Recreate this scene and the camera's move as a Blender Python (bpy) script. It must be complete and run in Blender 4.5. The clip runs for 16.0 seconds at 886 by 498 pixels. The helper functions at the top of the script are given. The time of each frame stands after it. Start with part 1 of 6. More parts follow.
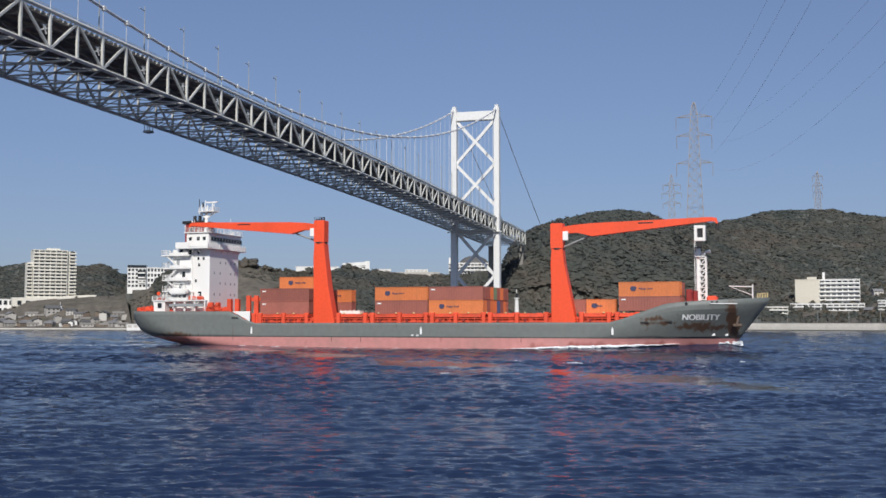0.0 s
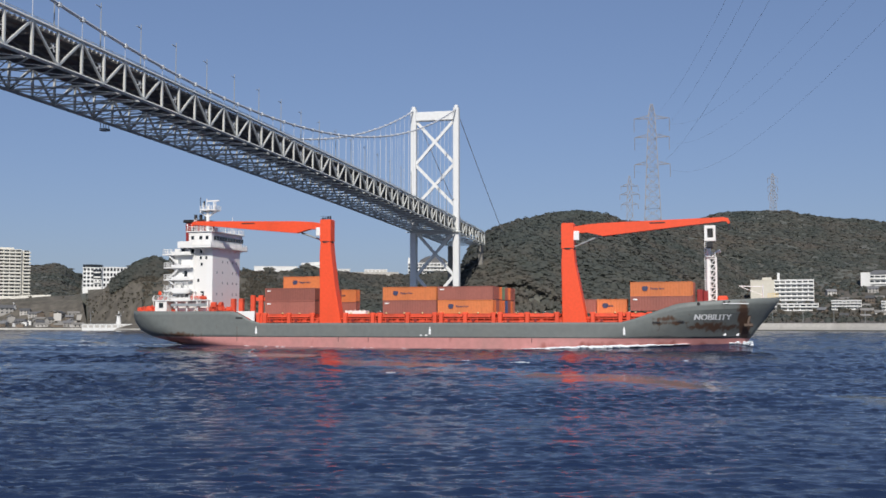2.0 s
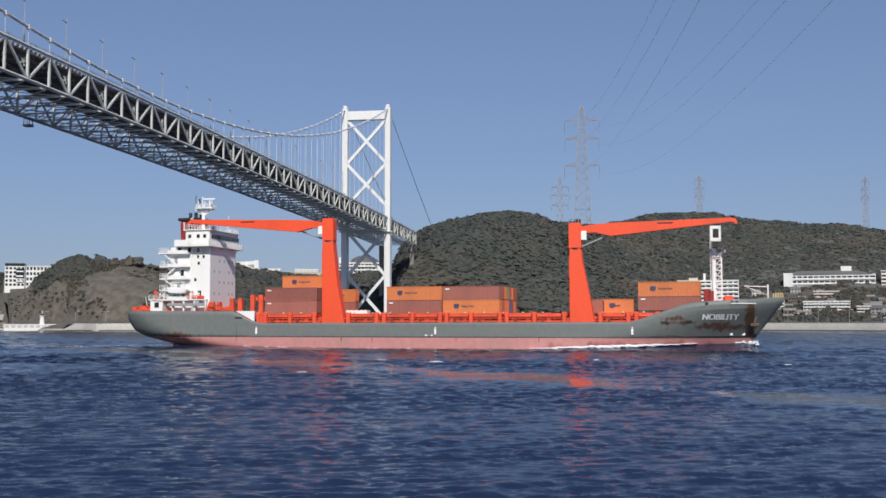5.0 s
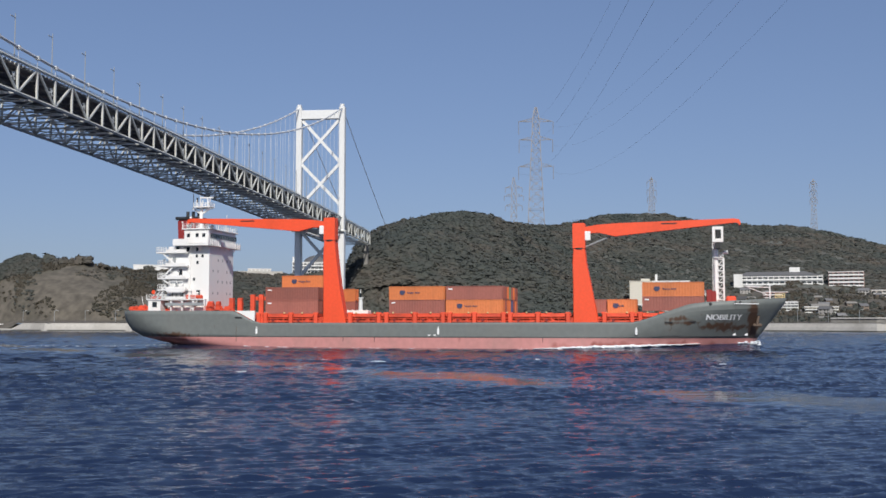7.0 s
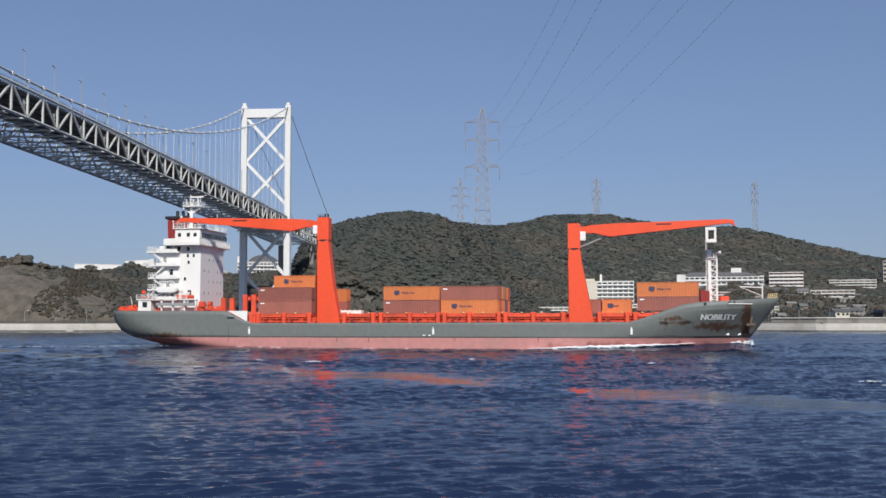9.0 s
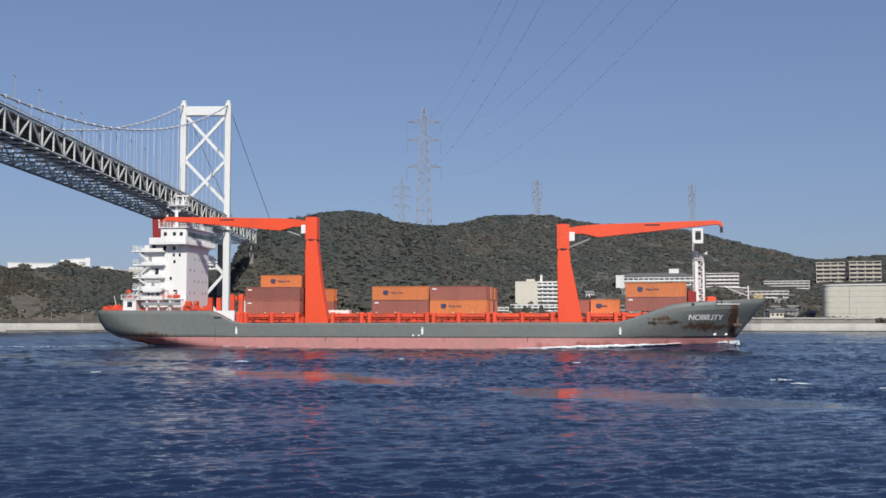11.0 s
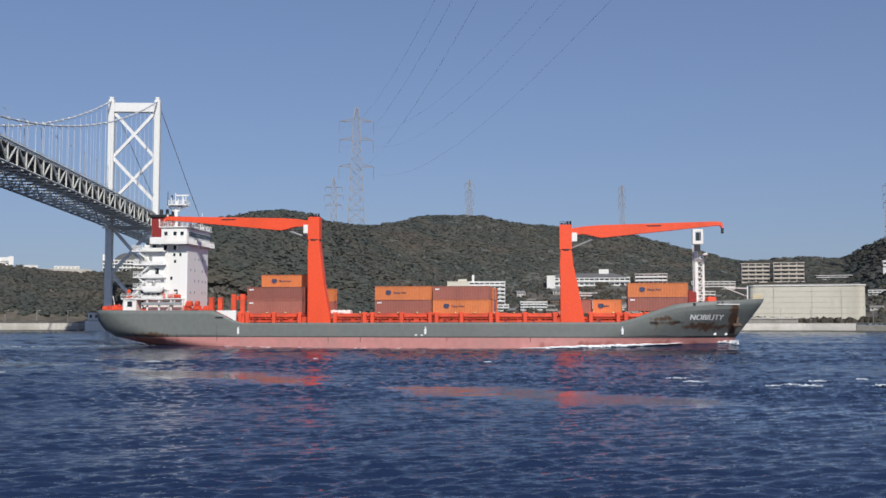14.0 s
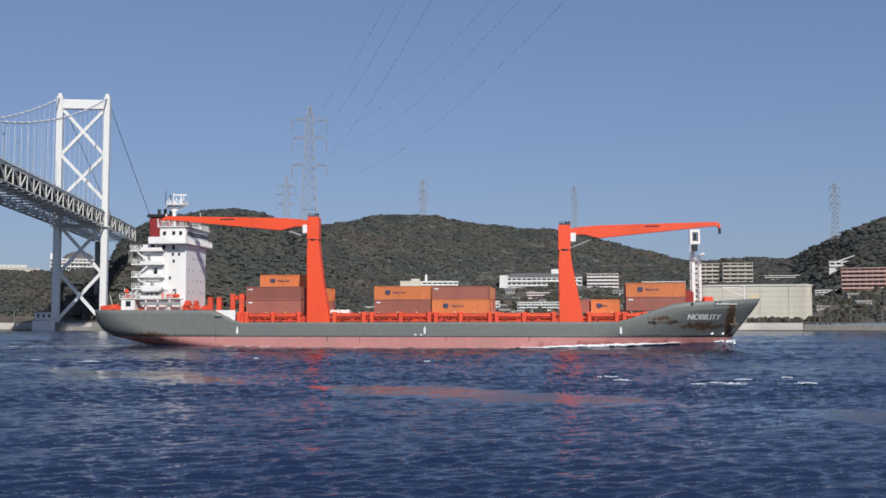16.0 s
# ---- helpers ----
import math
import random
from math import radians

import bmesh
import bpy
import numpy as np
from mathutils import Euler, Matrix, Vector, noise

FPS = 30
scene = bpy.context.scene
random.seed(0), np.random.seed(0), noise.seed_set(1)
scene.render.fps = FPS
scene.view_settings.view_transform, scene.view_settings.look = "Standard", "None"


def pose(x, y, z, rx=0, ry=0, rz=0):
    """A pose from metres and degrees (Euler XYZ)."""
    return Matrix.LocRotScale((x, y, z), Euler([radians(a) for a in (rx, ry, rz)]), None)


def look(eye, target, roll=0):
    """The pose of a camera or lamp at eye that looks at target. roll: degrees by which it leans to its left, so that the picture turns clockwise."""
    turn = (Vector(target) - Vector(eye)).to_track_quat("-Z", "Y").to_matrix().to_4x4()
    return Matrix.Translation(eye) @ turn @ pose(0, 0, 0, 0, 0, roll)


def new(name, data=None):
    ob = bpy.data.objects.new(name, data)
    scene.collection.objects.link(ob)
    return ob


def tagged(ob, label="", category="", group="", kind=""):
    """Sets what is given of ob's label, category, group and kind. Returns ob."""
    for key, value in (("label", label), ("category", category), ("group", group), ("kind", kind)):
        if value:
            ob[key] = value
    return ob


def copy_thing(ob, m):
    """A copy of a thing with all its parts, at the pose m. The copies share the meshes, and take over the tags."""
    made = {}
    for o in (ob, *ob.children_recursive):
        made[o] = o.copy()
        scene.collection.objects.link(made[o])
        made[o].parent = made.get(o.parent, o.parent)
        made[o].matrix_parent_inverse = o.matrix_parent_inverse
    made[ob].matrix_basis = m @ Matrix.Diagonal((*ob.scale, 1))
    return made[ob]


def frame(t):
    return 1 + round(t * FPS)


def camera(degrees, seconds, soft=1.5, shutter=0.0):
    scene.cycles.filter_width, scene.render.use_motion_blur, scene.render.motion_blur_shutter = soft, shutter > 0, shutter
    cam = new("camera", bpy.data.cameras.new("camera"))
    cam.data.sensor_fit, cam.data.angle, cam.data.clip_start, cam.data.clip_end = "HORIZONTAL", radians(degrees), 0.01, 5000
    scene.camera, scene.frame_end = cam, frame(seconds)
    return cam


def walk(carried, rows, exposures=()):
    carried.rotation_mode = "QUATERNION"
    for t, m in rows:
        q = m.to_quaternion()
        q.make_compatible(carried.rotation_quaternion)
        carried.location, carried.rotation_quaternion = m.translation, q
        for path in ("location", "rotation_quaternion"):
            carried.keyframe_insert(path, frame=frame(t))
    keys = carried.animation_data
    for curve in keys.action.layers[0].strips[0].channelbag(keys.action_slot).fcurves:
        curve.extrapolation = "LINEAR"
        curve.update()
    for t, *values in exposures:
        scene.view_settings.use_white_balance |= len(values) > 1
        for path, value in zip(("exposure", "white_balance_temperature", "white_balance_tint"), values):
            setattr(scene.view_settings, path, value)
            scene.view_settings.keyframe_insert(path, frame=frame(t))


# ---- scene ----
EYE = (0.0, 0.0, 5.6)
cam = camera(44.38, 16.0, soft=1.6)
# seconds, bearing clockwise from +y, tilt up, lean
PAN = [
    (0.0, -8.206, 3.851, 0.004),
    (0.5, -7.660, 3.850, -0.000),
    (1.0, -7.116, 3.852, -0.036),
    (1.5, -6.610, 3.845, 0.042),
    (2.0, -6.056, 3.850, 0.015),
    (2.5, -5.512, 3.845, 0.016),
    (3.0, -4.984, 3.844, 0.008),
    (3.5, -4.373, 3.844, 0.006),
    (4.0, -3.679, 3.844, -0.002),
    (6.5, -0.653, 3.840, 0.047),
    (7.0, 0.000, 3.843, -0.014),
    (7.5, 0.620, 3.845, -0.023),
    (8.0, 1.249, 3.835, -0.018),
    (8.5, 2.010, 3.842, -0.027),
    (9.0, 2.835, 3.845, 0.031),
    (11.5, 6.638, 3.840, -0.014),
    (12.0, 7.289, 3.836, -0.004),
    (12.5, 7.880, 3.838, -0.028),
    (13.0, 8.431, 3.832, 0.016),
    (13.5, 9.018, 3.836, 0.025),
    (14.0, 9.525, 3.839, -0.014),
    (14.5, 10.155, 3.830, -0.015),
    (15.0, 10.791, 3.824, -0.004),
    (15.5, 11.409, 3.819, -0.001),
    (16.0, 12.004, 3.820, -0.009)]
walk(cam, [(t, pose(*EYE, 90 + up, 0, -turn) @ pose(0, 0, 0, 0, 0, -lean)) for t, turn, up, lean in PAN],
     exposures=[(0, 0.0, 6500, 10), (16, 0.0, 6500, 10)])

# ---------------- light ----------------
SUN_AZ, SUN_EL = 174.0, 36.0      # bearing and height of the sun, degrees
world = bpy.data.worlds.new("sky")
scene.world = world
world.use_nodes = True
wn = world.node_tree
sky = wn.nodes.new("ShaderNodeTexSky")
sky.sky_type, sky.sun_disc = "NISHITA", False
sky.sun_elevation, sky.sun_rotation = radians(SUN_EL), radians(SUN_AZ)
sky.altitude, sky.air_density, sky.dust_density, sky.ozone_density = 0, 1.0, 0.7, 2.5
bg = wn.nodes["Background"]
bg.inputs["Strength"].default_value = 0.073
tone = wn.nodes.new("ShaderNodeVectorMath")
tone.operation = "MULTIPLY"
tone.inputs[1].default_value = (3.84, 4.50, 6.16)
even = wn.nodes.new("ShaderNodeVectorMath")
even.operation = "MULTIPLY"
even.inputs[1].default_value = (0.2, 0.2, 0.2)
haze = wn.nodes.new("ShaderNodeGamma")     # winter haze evens out the sky
haze.inputs["Gamma"].default_value = 0.58
wn.links.new(sky.outputs[0], even.inputs[0])
wn.links.new(even.outputs[0], haze.inputs["Color"])
wn.links.new(haze.outputs["Color"], tone.inputs[0])
wn.links.new(tone.outputs[0], bg.inputs["Color"])
sun = new("sun", bpy.data.lights.new("sun", "SUN"))
sun.data.energy, sun.data.angle, sun.data.color = 4.1, radians(0.53), (1.0, 0.95, 0.87)
sd = Vector((math.sin(radians(SUN_AZ)) * math.cos(radians(SUN_EL)), math.cos(radians(SUN_AZ)) * math.cos(radians(SUN_EL)), math.sin(radians(SUN_EL))))
sun.matrix_world = look(sd * 100, (0, 0, 0))


# ---------------- materials ----------------
def mat(name, color, rough=0.6, metal=0.0, vary=0.12, scale=1.0, bump=0.0, dirt=None, dirt_scale=0.3, dirt_amount=0.5, island=0.0, obj=0.0, spec=0.5, streak=False):
    """Paint, metal, stone: colour with fine grain and broad stains; island/obj: spread of value between pieces."""
    m = bpy.data.materials.new(name)
    m.use_nodes = True
    nt, n, l = m.node_tree, m.node_tree.nodes, m.node_tree.links
    b = n["Principled BSDF"]
    b.inputs["Roughness"].default_value, b.inputs["Metallic"].default_value = rough, metal
    b.inputs["Specular IOR Level"].default_value = spec
    tc = n.new("ShaderNodeTexCoord")
    fine = n.new("ShaderNodeTexNoise")
    fine.inputs["Scale"].default_value, fine.inputs["Detail"].default_value = 6.0 * scale, 6.0
    l.new(tc.outputs["Object"], fine.inputs["Vector"])
    ramp = n.new("ShaderNodeMapRange")
    ramp.inputs["To Min"].default_value, ramp.inputs["To Max"].default_value = 1 - vary, 1 + vary
    ramp.inputs["From Min"].default_value, ramp.inputs["From Max"].default_value = 0.3, 0.7
    l.new(fine.outputs["Fac"], ramp.inputs["Value"])
    value = ramp.outputs["Result"]
    if island or obj:
        src = n.new("ShaderNodeNewGeometry").outputs["Random Per Island"] if island else n.new("ShaderNodeObjectInfo").outputs["Random"]
        mr = n.new("ShaderNodeMapRange")
        mr.inputs["To Min"].default_value, mr.inputs["To Max"].default_value = 1 - max(island, obj), 1 + max(island, obj)
        l.new(src, mr.inputs["Value"])
        mu = n.new("ShaderNodeMath")
        mu.operation = "MULTIPLY"
        l.new(value, mu.inputs[0]), l.new(mr.outputs["Result"], mu.inputs[1])
        value = mu.outputs[0]
    base = n.new("ShaderNodeVectorMath")
    base.operation = "SCALE"
    base.inputs[0].default_value = color
    l.new(value, base.inputs["Scale"])
    col = base.outputs[0]
    if dirt:
        mp = n.new("ShaderNodeMapping")
        mp.inputs["Scale"].default_value = (1, 1, 0.18) if streak else (1, 1, 1)
        l.new(tc.outputs["Object"], mp.inputs["Vector"])
        big = n.new("ShaderNodeTexNoise")
        big.inputs["Scale"].default_value, big.inputs["Detail"].default_value = dirt_scale, 8.0
        l.new(mp.outputs[0], big.inputs["Vector"])
        dr = n.new("ShaderNodeMapRange")
        dr.inputs["From Min"].default_value, dr.inputs["From Max"].default_value = 0.48, 0.72
        dr.inputs["To Max"].default_value = dirt_amount
        l.new(big.outputs["Fac"], dr.inputs["Value"])
        mx = n.new("ShaderNodeMix")
        mx.data_type = "RGBA"
        l.new(dr.outputs["Result"], mx.inputs["Factor"]), l.new(col, mx.inputs[6])
        mx.inputs[7].default_value = (*dirt, 1)
        col = mx.outputs[2]
    l.new(col, b.inputs["Base Color"])
    if bump:
        bp = n.new("ShaderNodeBump")
        bp.inputs["Strength"].default_value, bp.inputs["Distance"].default_value = 0.6, bump
        l.new(fine.outputs["Fac"], bp.inputs["Height"]), l.new(bp.outputs[0], b.inputs["Normal"])
    return m


def water_material():
    """Sea water; the smallest ripples are relief, the larger waves are in the mesh. Slicks are smoother."""
    m = bpy.data.materials.new("sea_water")
    m.use_nodes = True
    n, l = m.node_tree.nodes, m.node_tree.links
    b = n["Principled BSDF"]
    b.inputs["Base Color"].default_value = (0.012, 0.023, 0.058, 1)
    b.inputs["IOR"].default_value = 1.333
    tc = n.new("ShaderNodeTexCoord")
    # a calm slick drawn across the stream, with a wavering edge
    wob = n.new("ShaderNodeTexNoise")
    wob.inputs["Scale"].default_value, wob.inputs["Detail"].default_value = 0.09, 5
    l.new(tc.outputs["Object"], wob.inputs["Vector"])
    dot = n.new("ShaderNodeVectorMath")
    dot.operation = "DOT_PRODUCT"
    dot.inputs[1].default_value = (0.80, 0.59, 0)
    l.new(tc.outputs["Object"], dot.inputs[0])
    off = n.new("ShaderNodeMath")
    off.operation = "MULTIPLY_ADD"
    off.inputs[1].default_value = 26.0
    l.new(wob.outputs["Fac"], off.inputs[0]), l.new(dot.outputs["Value"], off.inputs[2])
    far = n.new("ShaderNodeMath")
    far.operation = "SUBTRACT"
    far.inputs[1].default_value = 69.0 + 13.0
    l.new(off.outputs[0], far.inputs[0])
    ab = n.new("ShaderNodeMath")
    ab.operation = "ABSOLUTE"
    l.new(far.outputs[0], ab.inputs[0])
    slick = n.new("ShaderNodeMapRange")
    slick.inputs["From Min"].default_value, slick.inputs["From Max"].default_value = 2.0, 8.0
    slick.inputs["To Min"].default_value, slick.inputs["To Max"].default_value = 0.2, 1.0
    l.new(ab.outputs[0], slick.inputs["Value"])
    gap = n.new("ShaderNodeTexNoise")
    gap.inputs["Scale"].default_value, gap.inputs["Detail"].default_value = 0.035, 2
    l.new(tc.outputs["Object"], gap.inputs["Vector"])
    ruffled = n.new("ShaderNodeMapRange")
    ruffled.inputs["From Min"].default_value, ruffled.inputs["From Max"].default_value = 0.50, 0.60
    l.new(gap.outputs["Fac"], ruffled.inputs["Value"])
    wind = n.new("ShaderNodeMath")
    wind.operation = "MAXIMUM"
    l.new(slick.outputs["Result"], wind.inputs[0]), l.new(ruffled.outputs["Result"], wind.inputs[1])
    gloss = n.new("ShaderNodeMapRange")
    gloss.inputs["From Min"].default_value, gloss.inputs["From Max"].default_value = 0.2, 1.0
    gloss.inputs["To Min"].default_value, gloss.inputs["To Max"].default_value = 0.03, 0.11
    l.new(wind.outputs[0], gloss.inputs["Value"]), l.new(gloss.outputs["Result"], b.inputs["Roughness"])
    prev = None
    for scale, dist, stretch, detail in ((0.16, 0.40, (0.8, 0.7, 1), 3), (2.6, 0.055, (0.42, 1.0, 1), 2), (7.0, 0.016, (0.5, 1.1, 1), 2)):
        mp = n.new("ShaderNodeMapping")
        mp.inputs["Scale"].default_value, mp.inputs["Rotation"].default_value = stretch, (0, 0, 0.2)
        l.new(tc.outputs["Object"], mp.inputs["Vector"])
        t = n.new("ShaderNodeTexNoise")
        t.inputs["Scale"].default_value, t.inputs["Detail"].default_value = scale, detail
        l.new(mp.outputs[0], t.inputs["Vector"])
        bp = n.new("ShaderNodeBump")
        bp.inputs["Distance"].default_value = dist
        l.new(wind.outputs[0], bp.inputs["Strength"])
        l.new(t.outputs["Fac"], bp.inputs["Height"])
        if prev:
            l.new(prev, bp.inputs["Normal"])
        prev = bp.outputs[0]
    l.new(prev, b.inputs["Normal"])
    return m


def hull_material(name, color, base_rust, rust=(0.088, 0.050, 0.032), grain=1.0):
    """Ship's paint with scuffs, and rust in patches at the bow and the stern."""
    m = mat(name, color, 0.55, vary=0.08, scale=0.15, dirt=(0.20, 0.19, 0.17), dirt_scale=0.12, dirt_amount=0.3, streak=True)
    n, l = m.node_tree.nodes, m.node_tree.links
    b = n["Principled BSDF"]
    old = b.inputs["Base Color"].links[0].from_socket
    tc = n.new("ShaderNodeTexCoord")
    mp = n.new("ShaderNodeMapping")
    mp.inputs["Scale"].default_value = (1, 1, 0.35)
    l.new(tc.outputs["Object"], mp.inputs["Vector"])
    ns = n.new("ShaderNodeTexNoise")
    ns.inputs["Scale"].default_value, ns.inputs["Detail"].default_value = grain, 10
    l.new(mp.outputs[0], ns.inputs["Vector"])
    total = None
    for cx, cz, rx, rz, *much in base_rust:
        sub = n.new("ShaderNodeVectorMath")
        sub.operation = "SUBTRACT"
        sub.inputs[1].default_value = (cx, 0, cz)
        l.new(tc.outputs["Object"], sub.inputs[0])
        sc = n.new("ShaderNodeVectorMath")
        sc.operation = "MULTIPLY"
        sc.inputs[1].default_value = (1 / rx, 0, 1 / rz)
        l.new(sub.outputs[0], sc.inputs[0])
        ln = n.new("ShaderNodeVectorMath")
        ln.operation = "LENGTH"
        l.new(sc.outputs[0], ln.inputs[0])
        mr = n.new("ShaderNodeMapRange")
        mr.inputs["From Min"].default_value, mr.inputs["From Max"].default_value = 1.25, 0.2
        mr.inputs["To Max"].default_value = much[0] if much else 1.0
        l.new(ln.outputs["Value"], mr.inputs["Value"])
        if total is None:
            total = mr.outputs[0]
        else:
            mx = n.new("ShaderNodeMath")
            mx.operation = "MAXIMUM"
            l.new(total, mx.inputs[0]), l.new(mr.outputs[0], mx.inputs[1])
            total = mx.outputs[0]
    mu = n.new("ShaderNodeMath")
    mu.operation = "MULTIPLY_ADD"
    l.new(total, mu.inputs[0])
    mu.inputs[1].default_value, mu.inputs[2].default_value = 0.41, -0.11
    ad = n.new("ShaderNodeMath")
    l.new(mu.outputs[0], ad.inputs[0]), l.new(ns.outputs["Fac"], ad.inputs[1])
    th = n.new("ShaderNodeMapRange")
    th.inputs["From Min"].default_value, th.inputs["From Max"].default_value = 0.56, 0.74
    l.new(ad.outputs[0], th.inputs["Value"])
    mix = n.new("ShaderNodeMix")
    mix.data_type = "RGBA"
    mix.inputs[7].default_value = (*rust, 1)
    l.new(th.outputs[0], mix.inputs["Factor"]), l.new(old, mix.inputs[6]), l.new(mix.outputs[2], b.inputs["Base Color"])
    return m


def leaf_material(name, tones, patch):
    """Foliage of mixed trees: tones blend from tree to tree and from stand to stand, with a spread from spray to spray."""
    m = bpy.data.materials.new(name)
    m.use_nodes = True
    n, l = m.node_tree.nodes, m.node_tree.links
    b = n["Principled BSDF"]
    b.inputs["Roughness"].default_value, b.inputs["Specular IOR Level"].default_value = 0.9, 0.1
    tc = n.new("ShaderNodeTexCoord")
    stand, tree = n.new("ShaderNodeTexNoise"), n.new("ShaderNodeTexNoise")
    stand.inputs["Scale"].default_value, stand.inputs["Detail"].default_value = patch, 5
    tree.inputs["Scale"].default_value, tree.inputs["Detail"].default_value = 0.11, 2
    l.new(tc.outputs["Object"], stand.inputs["Vector"]), l.new(tc.outputs["Object"], tree.inputs["Vector"])
    add = n.new("ShaderNodeMath")
    add.operation = "MULTIPLY_ADD"
    add.inputs[1].default_value = 0.4
    l.new(tree.outputs["Fac"], add.inputs[0]), l.new(stand.outputs["Fac"], add.inputs[2])
    ramp = n.new("ShaderNodeValToRGB")
    ramp.color_ramp.elements[0].position, ramp.color_ramp.elements[1].position = 0.50, 0.92
    ramp.color_ramp.elements[0].color, ramp.color_ramp.elements[1].color = (*tones[0], 1), (*tones[2], 1)
    ramp.color_ramp.elements.new(0.70).color = (*tones[1], 1)
    l.new(add.outputs[0], ramp.inputs["Fac"])
    spread = n.new("ShaderNodeMapRange")
    spread.inputs["To Min"].default_value, spread.inputs["To Max"].default_value = 0.9, 1.1
    l.new(n.new("ShaderNodeNewGeometry").outputs["Random Per Island"], spread.inputs["Value"])
    mul = n.new("ShaderNodeVectorMath")
    mul.operation = "SCALE"
    l.new(ramp.outputs["Color"], mul.inputs[0]), l.new(spread.outputs["Result"], mul.inputs["Scale"])
    l.new(mul.outputs[0], b.inputs["Base Color"])
    thin = n.new("ShaderNodeBsdfTranslucent")     # light that passes through the leaves and twigs
    l.new(mul.outputs[0], thin.inputs["Color"])
    both = n.new("ShaderNodeMixShader")
    both.inputs["Fac"].default_value = 0.38
    l.new(b.outputs[0], both.inputs[1]), l.new(thin.outputs[0], both.inputs[2])
    l.new(both.outputs[0], n["Material Output"].inputs["Surface"])
    return m


